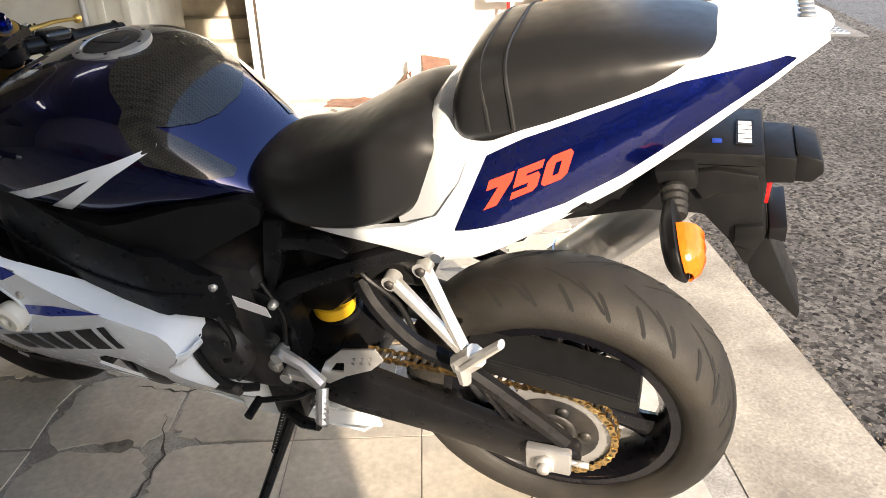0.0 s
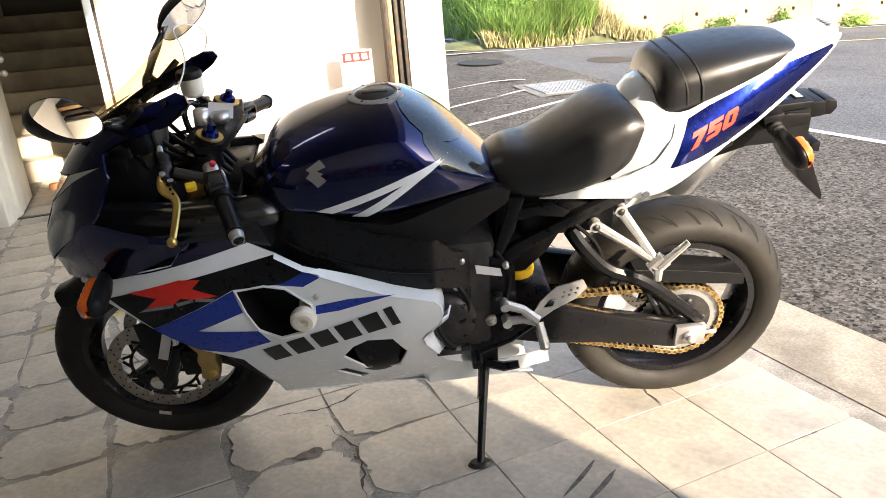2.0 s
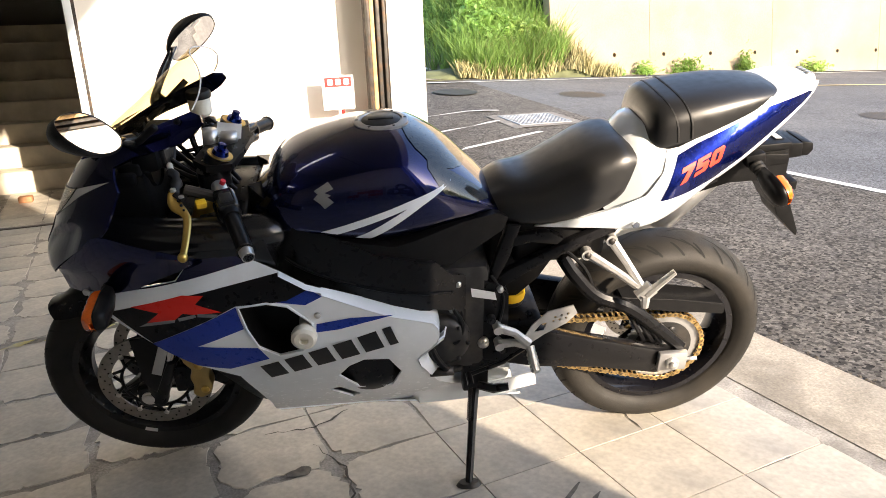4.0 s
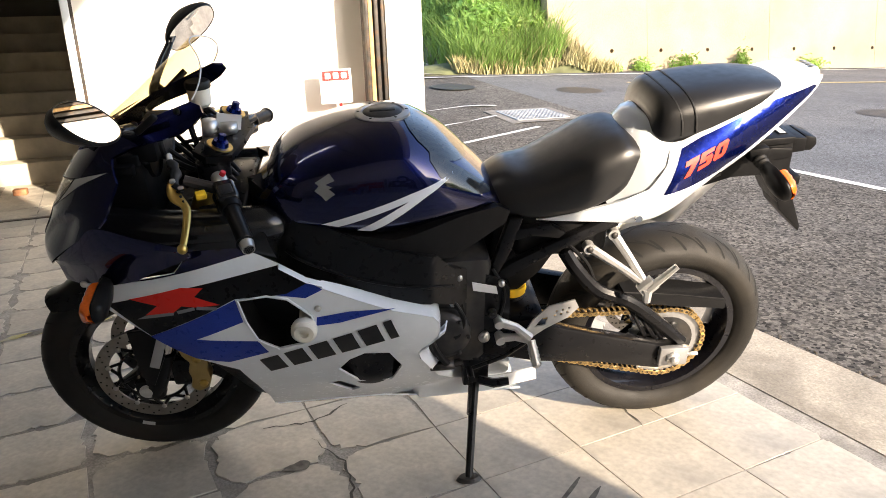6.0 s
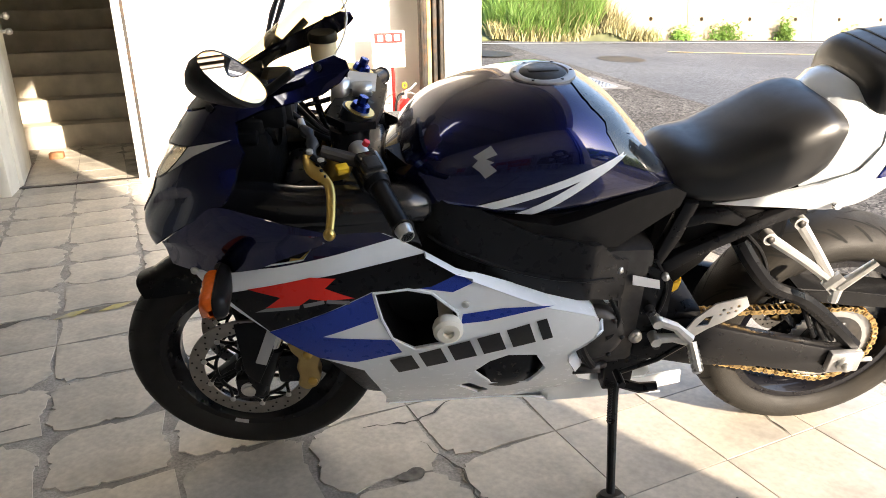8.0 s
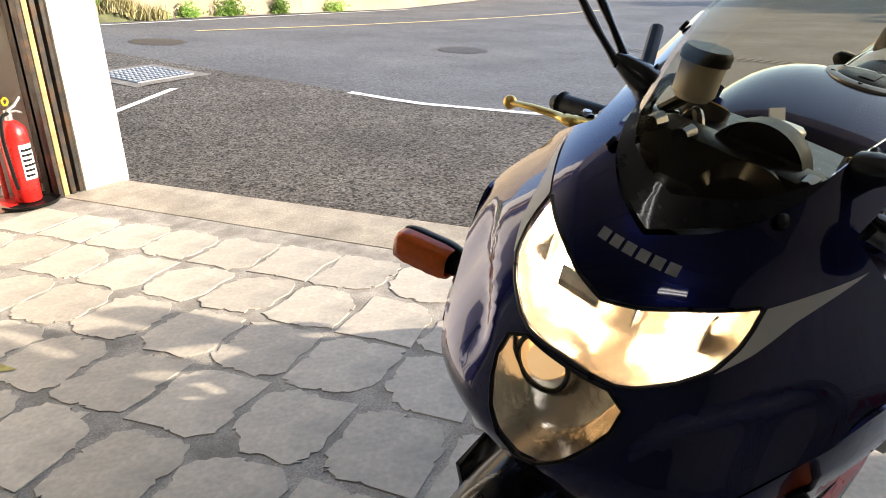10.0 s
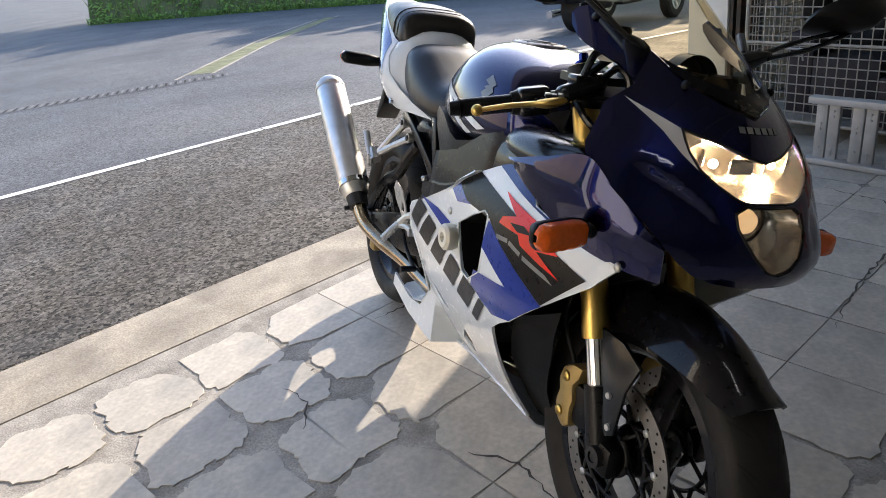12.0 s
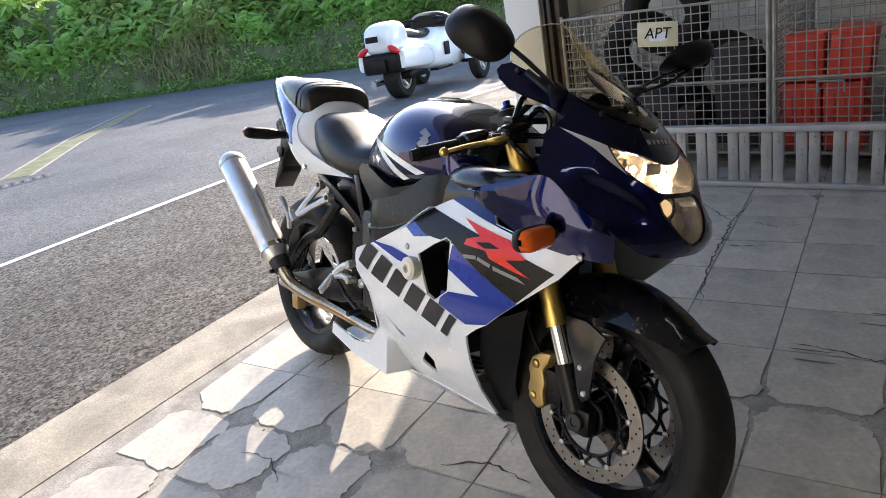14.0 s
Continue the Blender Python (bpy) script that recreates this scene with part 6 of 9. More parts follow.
# mirrors
def mirror(s):
    ob = empty("mirror")
    ob.parent = BIKE
    ob["label"] = "black rear-view mirror on a stalk"
    foot = cowl(s * 0.42, 1.012)
    base = Vector((-1.286, s * 0.148, 1.026))
    c, n, tilt_a, ra, rb2, deep = (Vector((-1.270, -0.333, 1.112)), Vector((0.66, 0.11, 0.743)), -0.294, 0.081, 0.053, 0.048) if s < 0 else (Vector((-1.212, 0.294, 1.124)), Vector((0.675, -0.52, -0.52)), 0.66, 0.074, 0.053, 0.05)
    n.normalize()
    bm = bmesh.new()
    heel = c - n * deep * 0.7
    for lift, back in ((0.007, 0.010), (-0.007, -0.010)):
        tube(bm, spline([base + Vector((back * 0.6, 0, lift * 0.5)), base.lerp(heel, 0.45) + Vector((-0.004 + back, 0, lift)), heel + Vector((0, 0, lift * 0.3))], 4), [0.0066, 0.0056, 0.0050] * 3, 10, flat=0.75)
    part("stalk", bm, M_SATIN, ob)
    bm = bmesh.new()
    out_w = (base - foot).normalized()
    tube(bm, [foot - out_w * 0.006, foot.lerp(base, 0.25), foot.lerp(base, 0.6), foot.lerp(base, 0.95), base + out_w * 0.010], [0.022, 0.021, 0.017, 0.013, 0.006], 18, flat=0.8)
    part("foot_cover", bm, M_SATIN, ob, "rounded black mirror foot")
    sv = Vector((0, 0, 1)).cross(n).normalized()
    uv_ = n.cross(sv)
    side_v = sv * math.cos(tilt_a) + uv_ * math.sin(tilt_a)
    up = uv_ * math.cos(tilt_a) - sv * math.sin(tilt_a)

    def rim(k):
        # longer towards the outside, squarish
        a = 2 * math.pi * k / 40
        cx_, sy = math.cos(a), math.sin(a)
        u = math.copysign(abs(cx_) ** 0.85, cx_) * ra
        w = math.copysign(abs(sy) ** 0.85, sy) * rb2
        return u, w

    bm = bmesh.new()
    rows = []
    lean = Vector((-n.z, 0, n.x)).normalized() * (0.030 if s < 0 else 0.0)
    for off, k_ in ((0.004, 0.95), (0.006, 0.985), (0.0, 1.02), (-deep * 0.2, 0.955), (-deep * 0.5, 0.74), (-deep * 0.8, 0.44), (-deep * 0.95, 0.22), (-deep, 0.08)):
        rows.append([c + n * off + lean * max(0, -off / deep) + side_v * (rim(k)[0] * k_) + up * (rim(k)[1] * k_) for k in range(40)])
    V = grid_mesh(bm, rows, close_u=True)
    bm.faces.new(V[-1])
    part("shell", bm, M_PLASTIC, ob, "matt black mirror shell")
    bm = bmesh.new()
    bm.faces.new([bm.verts.new(c + n * 0.0045 + side_v * rim(k)[0] * 0.955 + up * rim(k)[1] * 0.955) for k in range(40)])
    part("mirror_glass", bm, M_MIRROR, ob, "reflecting mirror glass", smooth=False)


mirror(-1)
mirror(1)

# ---- front end ----
front = empty("front_fork")
front.parent = BIKE
front["label"] = "gold upside-down fork with clip-on bars"
TOP, BOT = Vector((-1.095, 0, 0.985)), Vector((-1.375, 0, 0.315))
fk = lambda z, y: Vector((TOP.x + (BOT.x - TOP.x) * (TOP.z - z) / (TOP.z - BOT.z), y, z))
for s in (-1, 1):
    y = s * 0.103
    bm = bmesh.new()
    rod(bm, fk(0.90, y), fk(0.50, y), 0.0262, n=24)
    rod(bm, fk(0.54, y), fk(0.495, y), 0.0275, n=24)
    part("fork_tube", bm, M_GOLD, front, "gold anodised fork tube")
    bm = bmesh.new()
    rod(bm, fk(0.50, y), fk(0.36, y), 0.0215, n=20)
    part("fork_slider", bm, M_CHROME, front, "chromed fork slider")
    bm = bmesh.new()
    rod(bm, fk(0.415, y), fk(0.29, y), 0.028, 0.030, 18)
    box(bm, FX - 0.032, min(s * 0.085, s * 0.125), FZ - 0.035, FX + 0.04, max(s * 0.085, s * 0.125), FZ + 0.03, 0.012)
    part("fork_foot", bm, M_FRAMEB, front)
    bm = bmesh.new()
    rod(bm, (FX, s * 0.12, FZ), (FX, s * 0.134, FZ), 0.011 if s > 0 else 0.014, n=6 if s > 0 else 20)
    ring_plate(bm, 0.011, 0.02, s * 0.125 - 0.004, s * 0.125 + 0.012, (FX, 0, FZ), 20)
    part("axle_end", bm, M_ENGINE if s > 0 else M_SILVER, front)
    # fork guard with silver strip
    bm = plate([(-1.40, 0.50), (-1.335, 0.505), (-1.325, 0.42), (-1.37, 0.325), (-1.395, 0.36)], min(s * 0.128, s * 0.134), max(s * 0.128, s * 0.134), 0.002) if s < 0 else plate([(-1.335, 0.535), (-1.400, 0.535), (-1.452, 0.512), (-1.428, 0.455), (-1.420, 0.362), (-1.402, 0.350), (-1.388, 0.362), (-1.372, 0.430), (-1.352, 0.475)], 0.116, 0.124, 0.002)
    guard = part("fork_guard", bm, M_PLASTIC if s < 0 else M_SATIN, front)
    if s > 0:
        for q in ((-1.392, 0.428), (-1.406, 0.372)):
            bm = bmesh.new()
            rod(bm, (q[0], 0.123, q[1]), (q[0], 0.128, q[1]), 0.0075, 0.006, 12)
            part("guard_bolt", bm, M_SILVER, guard)
    if s < 0:
        bm = box(bmesh.new(), -0.012, -0.0015, -0.05, 0.012, 0.0015, 0.05, 0.001, m=Matrix.Translation((-1.338, -0.1365, 0.435)) @ Matrix.Rotation(radians(22), 4, "Y"))
        part("guard_strip", bm, M_SILVERP, front)
    # caliper
    bm = plate([(-1.300, 0.428), (-1.265, 0.422), (-1.238, 0.405), (-1.228, 0.375), (-1.236, 0.352), (-1.230, 0.325), (-1.242, 0.292), (-1.268, 0.280), (-1.288, 0.296), (-1.280, 0.325), (-1.286, 0.350), (-1.276, 0.378), (-1.292, 0.400)], min(s * 0.078, s * 0.120), max(s * 0.078, s * 0.120), 0.008)
    cal = part("brake_caliper", bm, M_CALIPER, front, "gold four-piston brake caliper")
    bm = bmesh.new()
    for q in ((-1.256, 0.392), (-1.252, 0.312)):
        rod(bm, (q[0], s * 0.118, q[1]), (q[0], s * 0.124, q[1]), 0.012, 0.010, 14)
    part("caliper_caps", bm, M_GOLD, cal)
    bm = bmesh.new()
    box(bm, -1.33, min(s * 0.09, s * 0.11), 0.30, -1.25, max(s * 0.09, s * 0.11), 0.385, 0.008)
    part("caliper_mount", bm, M_FRAMEB, cal)
    bm = bmesh.new()
    tube(bm, spline([(-1.25, s * 0.10, 0.41), (-1.21, s * 0.115, 0.50), (-1.22, s * 0.10, 0.62), (-1.16, s * 0.06, 0.78)], 5), 0.0055, 8)
    part("brake_hose", bm, M_PLASTIC, front)
    # top clamp, cap, preload
    bm = bmesh.new()
    rod(bm, fk(0.965, y), fk(0.935, y), 0.032, n=24)
    rod(bm, fk(0.938, y), fk(0.895, y), 0.029, n=24)
    part("fork_collar", bm, M_FRAMEB, front, "black clamp round the fork top")
    bm = bmesh.new()
    rod(bm, fk(0.976, y), fk(0.962, y), 0.016, 0.020, 18)
    rod(bm, fk(0.990, y), fk(0.976, y), 0.009, n=6)
    cap = part("preload_cap", bm, M_BLUEANO, front, "blue anodised fork cap")
    bm = bmesh.new()
    rod(bm, fk(0.967, y), fk(0.957, y), 0.028, 0.030, 24)
    part("cap_ring", bm, M_GOLD, cap)
    # clip-on, grip, bar end
    root = fk(0.915, y)
    end = Vector((-1.03, s * 0.345, 0.842)) if s < 0 else Vector((-1.057, s * 0.350, 0.866))
    inner = root.lerp(end, 0.32)
    bm = bmesh.new()
    rod(bm, root, end, 0.011, n=14)
    rod(bm, root - Vector((0, 0, 0.018)), root + Vector((0, 0, 0.018)), 0.036, n=20)
    bar = part("clip_on", bm, M_FRAMEB, front)
    bm = bmesh.new()
    g0, g1 = root.lerp(end, 0.50), root.lerp(end, 0.93)
    tube(bm, [g0.lerp(g1, k / 24) for k in range(25)], [0.0205 if k in (0, 24) else 0.0165 + (0.0008 if k % 2 else 0) for k in range(25)], 16)
    part("grip", bm, M_PLASTIC, bar, "black rubber grip")
    bm = bmesh.new()
    rod(bm, g1, end, 0.0155, 0.013, 16)
    part("bar_end", bm, M_SILVER if s < 0 else M_FRAMEB, bar)
    # switch housing: two rounded halves with a seam, a raised top and its buttons
    sw = root.lerp(end, 0.40)
    mm = Matrix.Translation(sw) @ (end - root).to_track_quat("Y", "Z").to_matrix().to_4x4()
    for z0, z1, wide in ((0.001, 0.027, 0.023), (-0.025, -0.001, 0.026)):
        bm = box(bmesh.new(), -wide, -0.034, z0, wide, 0.028, z1, 0.010, 3, m=mm)
        part("switch_housing", bm, M_SATIN, bar, "black handlebar switch housing")
    bm = bmesh.new()
    rod(bm, mm @ Vector((0, 0.026, 0)), mm @ Vector((0, 0.040, 0)), 0.024, 0.021, 20)
    part("housing_collar", bm, M_PLASTIC, bar)
    bm = bmesh.new()
    rod(bm, root.lerp(end, 0.13), root.lerp(end, 0.27), 0.0165, n=18)
    part("bar_clamp", bm, M_SILVER if s < 0 else M_FRAMEB, bar)
    if s < 0:
        bm = box(bmesh.new(), -0.011, -0.009, -0.007, 0.011, 0.009, 0.007, 0.003, m=Matrix.Translation((-1.136, -0.212, 0.902)) @ (end - root).to_track_quat("Y", "Z").to_matrix().to_4x4())
        part("yellow_switch", bm, M_YELLOW, bar)
        bm = bmesh.new()
        rod(bm, (-1.096, -0.168, 0.925), (-1.091, -0.169, 0.933), 0.006, n=10)
        part("red_switch", bm, M_RED_BTN, bar)
        bm = box(bmesh.new(), -0.012, -0.012, 0.024, 0.014, 0.016, 0.031, 0.003, m=mm)
        part("switch_cap", bm, M_ENGINE, bar)
    else:
        bm = bmesh.new()
        for k in range(2):
            # throttle cables loop over the housing towards the nose
            a = mm @ Vector((-0.012, -0.012 + 0.020 * k, -0.012))
            tube(bm, spline([a, a + Vector((-0.034, 0.004, 0.014)), a + Vector((-0.052, -0.035, 0.036)), a + Vector((-0.050, -0.105, 0.030)), Vector((-1.215, 0.05, 0.915))], 6), 0.0052, 8)
        part("throttle_cables", bm, M_SATIN, bar)
    # lever: perch, knuckle and a dog-leg blade
    if s < 0:
        pvt, knee, mid_, tip = Vector((-1.190, -0.199, 0.922)), Vector((-1.157, -0.258, 0.896)), Vector((-1.153, -0.305, 0.874)), Vector((-1.156, -0.344, 0.852))
    else:
        pvt, knee, mid_, tip = Vector((-1.195, 0.200, 0.913)), Vector((-1.196, 0.262, 0.902)), Vector((-1.192, 0.305, 0.896)), Vector((-1.180, 0.352, 0.884))
    top_ = Vector((-1.205, s * 0.137, 0.949)) if s < 0 else Vector((-1.185, 0.150, 0.925))
    bm = bmesh.new()
    rod(bm, root.lerp(end, 0.30), pvt.lerp(root, 0.25), 0.013, 0.011, 10)
    tube(bm, spline([top_, top_.lerp(pvt, 0.5) + Vector((0.010, 0, 0.002)), pvt], 4), [0.008, 0.010, 0.013] * 3, 10, flat=0.7)
    part("lever_perch", bm, M_ENGINE if s < 0 else M_FRAMEB, bar)
    bm = bmesh.new()
    rod(bm, top_, top_ + (top_ - pvt).normalized() * 0.018, 0.0075, 0.006, 12)
    part("cable_adjuster", bm, M_SILVER if s < 0 else M_FRAMEB, bar)
    bm = bmesh.new()
    pts = spline([pvt - (knee - pvt) * 0.12, pvt.lerp(knee, 0.45) + Vector((-0.008, s * 0.001, -0.001)), knee, mid_, tip], 5)
    nb = len(pts)
    tube(bm, pts, [0.0085 + 0.0055 * math.sin(math.pi * min(1, k / 9)) if k < 9 else 0.0085 - 0.002 * (k - 9) / (nb - 9) for k in range(nb)], 12, flat=0.6)
    bmesh.ops.create_uvsphere(bm, u_segments=12, v_segments=8, radius=0.0105, matrix=Matrix.Translation(tip))
    lev = part("lever", bm, M_GOLD, bar, "gold anodised hand lever with a ball end")
    # dark pins paint the shade of holes through the blade
    bm = bmesh.new()
    for k in range(3):
        p = pvt.lerp(knee, 0.42 + 0.20 * k)
        rod(bm, p - Vector((0, 0, 0.009)), p + Vector((0, 0, 0.0085)), 0.0036 - 0.0007 * k, n=10)
    part("lever_holes", bm, M_RECESS_SHADE, lev)
    bm = bmesh.new()
    tube(bm, [pvt.lerp(knee, 0.16) + Vector((0, 0, 0.008)), pvt.lerp(knee, 0.44) + Vector((0.010, s * 0.0, 0.009))], 0.008, 10, flat=0.5)
    part("lever_adjuster", bm, M_FRAMEB, lev)
    for p in (pvt + Vector((0, 0, 0.006)), pvt.lerp(knee, 0.36) + Vector((0.008, 0, 0.008))):
        bm = bmesh.new()
        rod(bm, p, p + Vector((0, 0, 0.006)), 0.0065, 0.006, 12)
        part("lever_bolt", bm, M_SILVER, lev)
# fluid reservoir, top yoke, ignition, paper tag
bm = bmesh.new()
lathe(bm, [(0.0, 0.0), (0.020, 0.0), (0.026, 0.008), (0.027, 0.048), (0.0, 0.048)], 24, "Z", (-1.175, 0.10, 0.985))
res = part("fluid_reservoir", bm, M_NYLON, front, "cream brake fluid reservoir with black cap")
bm = bmesh.new()
lathe(bm, [(0.0, 0.062), (0.026, 0.062), (0.030, 0.056), (0.030, 0.046), (0.0, 0.046)], 24, "Z", (-1.175, 0.10, 0.985))
part("reservoir_cap", bm, M_PLASTIC, res)
bm = bmesh.new()
tube(bm, [(-1.175, 0.10, 0.99), (-1.16, 0.14, 0.95), (-1.13, 0.16, 0.92)], 0.008, 8)
part("reservoir_bracket", bm, M_PLASTIC, res)
bm = bmesh.new()
tube(bm, spline([(-1.188, 0.200, 0.918), (-1.182, 0.165, 0.930), (-1.172, 0.125, 0.942), (-1.165, 0.105, 0.946)], 4), [0.014] + [0.019] * 11 + [0.015], 14, flat=0.9)
box(bm, -0.016, -0.024, 0.008, 0.016, 0.024, 0.024, 0.005, m=Matrix.Translation((-1.176, 0.150, 0.934)))
part("master_cylinder", bm, M_SATIN, front, "black brake master cylinder")
for pts in ([(-1.165, 0.105, 0.946), (-1.185, 0.085, 0.975), (-1.20, 0.065, 0.95), (-1.185, 0.06, 0.88), (-1.15, 0.06, 0.82)], [(-1.176, 0.150, 0.955), (-1.178, 0.135, 0.995), (-1.176, 0.110, 1.0)], [(-1.13, 0.13, 0.91), (-1.17, 0.125, 0.88), (-1.19, 0.10, 0.85), (-1.17, 0.06, 0.80)]):
    bm = bmesh.new()
    tube(bm, spline(pts, 6), 0.007, 8)
    part("control_hose", bm, M_SATIN, front)
bm = extrude_prism(bmesh.new(), [(-1.165, -0.10), (-1.13, -0.14), (-1.075, -0.135), (-1.06, -0.05), (-1.05, 0.05), (-1.06, 0.05), (-1.075, 0.135), (-1.13, 0.14), (-1.165, 0.10), (-1.15, 0.0)], 0.940, 0.955, plane="xy")
part("top_yoke", bm, M_FRAMEB, front)
bm = bmesh.new()
rod(bm, (-1.10, 0, 0.955), (-1.10, 0, 0.975), 0.022, n=6)
rod(bm, (-1.145, 0.0, 0.94), (-1.14, 0.0, 0.985), 0.018, n=18)
part("ignition_and_nut", bm, M_SILVER, front)
bm = box(bmesh.new(), -0.028, -0.0006, -0.017, 0.028, 0.0006, 0.017, m=Matrix.Translation((-1.100, 0.015, 0.975)) @ Matrix.Rotation(radians(-25), 4, "X") @ Matrix.Rotation(radians(8), 4, "Y"))
part("key_tag", bm, M_TAG, front, "white paper key tag")
bm = bmesh.new()
for i, off in enumerate((-0.03, -0.01, 0.015, 0.035)):
    tube(bm, spline([(-1.24, off * 2, 0.93), (-1.18, off * 2.4, 0.90 - 0.02 * i), (-1.13, off * 1.5 + 0.01, 0.86), (-1.08, off, 0.80)], 5), 0.006, 6)
part("cables", bm, M_PLASTIC, front)
bm = box(bmesh.new(), -1.17, -0.14, 0.80, -1.06, 0.14, 0.835, 0.012)
box(bm, -1.27, -0.11, 0.70, -1.10, 0.11, 0.80, 0.02)
part("lower_yoke", bm, M_FRAMEB, front)

for k, (pts, r) in enumerate((([(-0.70, -0.17, 0.56), (-0.66, -0.185, 0.52), (-0.655, -0.185, 0.44), (-0.62, -0.18, 0.37), (-0.58, -0.15, 0.34)], 0.009), ([(-0.60, -0.16, 0.55), (-0.575, -0.172, 0.50), (-0.585, -0.18, 0.46), (-0.60, -0.185, 0.45)], 0.006), ([(-0.50, -0.135, 0.62), (-0.47, -0.145, 0.56), (-0.475, -0.15, 0.50), (-0.49, -0.14, 0.44)], 0.005), ([(-0.36, -0.10, 0.70), (-0.30, -0.125, 0.66), (-0.25, -0.12, 0.60), (-0.22, -0.13, 0.52)], 0.005))):
    bm = bmesh.new()
    tube(bm, spline(pts, 6), r, 8)
    part("hose", bm, M_PLASTIC, BIKE, "thin black rubber hose")
for x, z, r in ((-0.645, 0.50, 0.011), (-0.60, 0.385, 0.012), (-0.565, 0.47, 0.009), (-0.50, 0.50, 0.012), (-0.47, 0.40, 0.010)):
    bm = bmesh.new()
    rod(bm, (x, -0.150, z), (x, -0.166, z), r, r * 0.9, 16)
    rod(bm, (x, -0.166, z), (x, -0.171, z), r * 0.6, r * 0.55, 6)
    part("hex_bolt", bm, M_ENGINE, BIKE)

# front mudguard
bm = bmesh.new()
rows = []
for k in range(19):
    th = math.radians(135 - 109 * k / 18)
    R = 0.318 + (0.012 if k in (0,) else 0)
    hw = 0.056 + 0.020 * math.sin(math.pi * min(1, k / 14))
    row = []
    for j in range(9):
        b = -1 + j / 4
        drop = abs(b) ** 2.4 * (0.034 + 0.050 * math.sin(math.pi * min(1, k / 15)))
        r = R - drop
        row.append(Vector((FX + r * math.cos(th), hw * math.copysign(abs(b) ** 0.85, b), FZ + r * math.sin(th))))
    rows.append(row)
grid_mesh(bm, rows)
fender = part("front_mudguard", solid(bm, 0.0035), M_BLACKG, front, "gloss black front mudguard", angle=60)


# the wheel stands a little to the right in its guard and fork
for o in (front_wheel, fender):
    for ob in [o] + list(o.children_recursive):
        if ob.type == "MESH":
            ob.data.transform(Matrix.Translation((0, 0.015, 0)))

# small pieces become parts of their own; nothing lies deeper than a sub-part
SPLIT = {"disc_carrier": "carrier_arm", "disc_buttons": "disc_button", "screen_bolts": "screen_bolt", "fairing_screws": "fairing_screw", "exhaust_headers": "exhaust_header", "frame_bolts": "frame_bolt", "engine_cover": "engine_cover", "cap_bolts": "cap_bolt", "caliper_caps": "caliper_cap", "bracket_bolts": "bracket_bolt", "cables": "cable", "throttle_cables": "throttle_cable", "brace_ribs": "brace_rib", "sprocket_nuts": "sprocket_nut", "nose_lettering": "nose_lettering_bar", "tail_lettering": "tail_lettering_bar", "rim_sticker": "rim_sticker", "bulb": "bulb", "cowl_stay": "cowl_stay", "axle_nut": "axle_nut", "tail_numerals": "tail_numeral", "under_seat_tray": "under_seat_tray", "lower_yoke": "lower_yoke", "ignition_and_nut": "ignition_nut"}
STUFF = ("drill_holes", "tread_pattern", "lever_holes", "chain_rollers", "drive_chain")


def depth(ob):
    k = 0
    while ob.parent:
        ob, k = ob.parent, k + 1
    return k


under = [o for o in bpy.data.objects if depth(o) and o != BIKE]
for o in under:
    while depth(o) > 2:
        o.parent = o.parent.parent
for o in under:
    base_name = o.name.split(".")[0]
    if base_name in STUFF:
        tagged(o, kind="stuff")
    elif base_name in SPLIT:
        split(o, SPLIT[base_name])


# ---- stairwell ----
M_STAIR = mat("stair_concrete", (0.55, 0.50, 0.41), 0.75, var=0.2, scale=6, bump=0.2, bscale=80)
M_LEAF1 = see_through(mat("bramble_leaf", (0.25, 0.40, 0.13), 0.45, var=0.65, scale=1.1, stain=(0.30, 0.27, 0.12), stain_amt=0.7, stain_scale=0.5), 0.5, (0.58, 0.78, 0.24))
M_GRASS = see_through(mat("grass_blade", (0.13, 0.22, 0.05), 0.6, var=0.5, scale=1.2), 0.3, (0.28, 0.42, 0.08))
M_DRYGRASS = mat("dry_grass", (0.27, 0.24, 0.11), 0.7, var=0.4, scale=2)
stairs = empty("staircase")
tagged(stairs, "dark concrete staircase in the stairwell", "stairs", kind="structure")
for i in range(14):
    y0 = 5.15 + 0.27 * i
    if y0 > 7.3:
        break
    bm = box(bmesh.new(), -3.25, y0, -0.02, DOOR1 + 0.07, min(7.4, y0 + 0.29), 0.18 * (i + 1), 0.006)
    part("step", bm, M_STAIR, stairs)
leaf = empty("door_leaf", Matrix.Translation((DOOR0 + 0.005, WALL_Y + 0.02, 0)) @ Matrix.Rotation(radians(97), 4, "Z"))
tagged(leaf, "cream painted door standing open into the stairwell", "door", kind="structure")
part("panel", new_box(0.0, -0.02, 0.012, 0.70, 0.02, 2.10, 0.004), M_CREAM, leaf)
bm = bmesh.new()
for z in (0.95, 1.05):
    rod(bm, (0.64, -0.02, z), (0.64, -0.06, z), 0.012, n=12)
    bmesh.ops.create_uvsphere(bm, u_segments=14, v_segments=10, radius=0.024, matrix=Matrix.Translation((0.64, -0.065, z)))
part("door_knob", bm, M_SILVER, leaf)
bm = bmesh.new()
rod(bm, (-2.93, WALL_Y - 0.235, 0), (-2.93, WALL_Y - 0.235, CEIL), 0.022, n=14)
pipe = mesh_ob("wall_pipe", bm, M_GALV)
tagged(pipe, "grey steel pipe running up the cream wall", "pipe")
bm = box(bmesh.new(), -2.86, WALL_Y - 0.212, 0, -2.80, WALL_Y - 0.19, CEIL, 0.004)
S(mesh_ob("wall_trim", bm, M_CREAM), "cream vertical wall batten", "trim")
bm = box(bmesh.new(), -2.60, 4.62, 0.0, -2.50, 4.70, 0.05, 0.008)
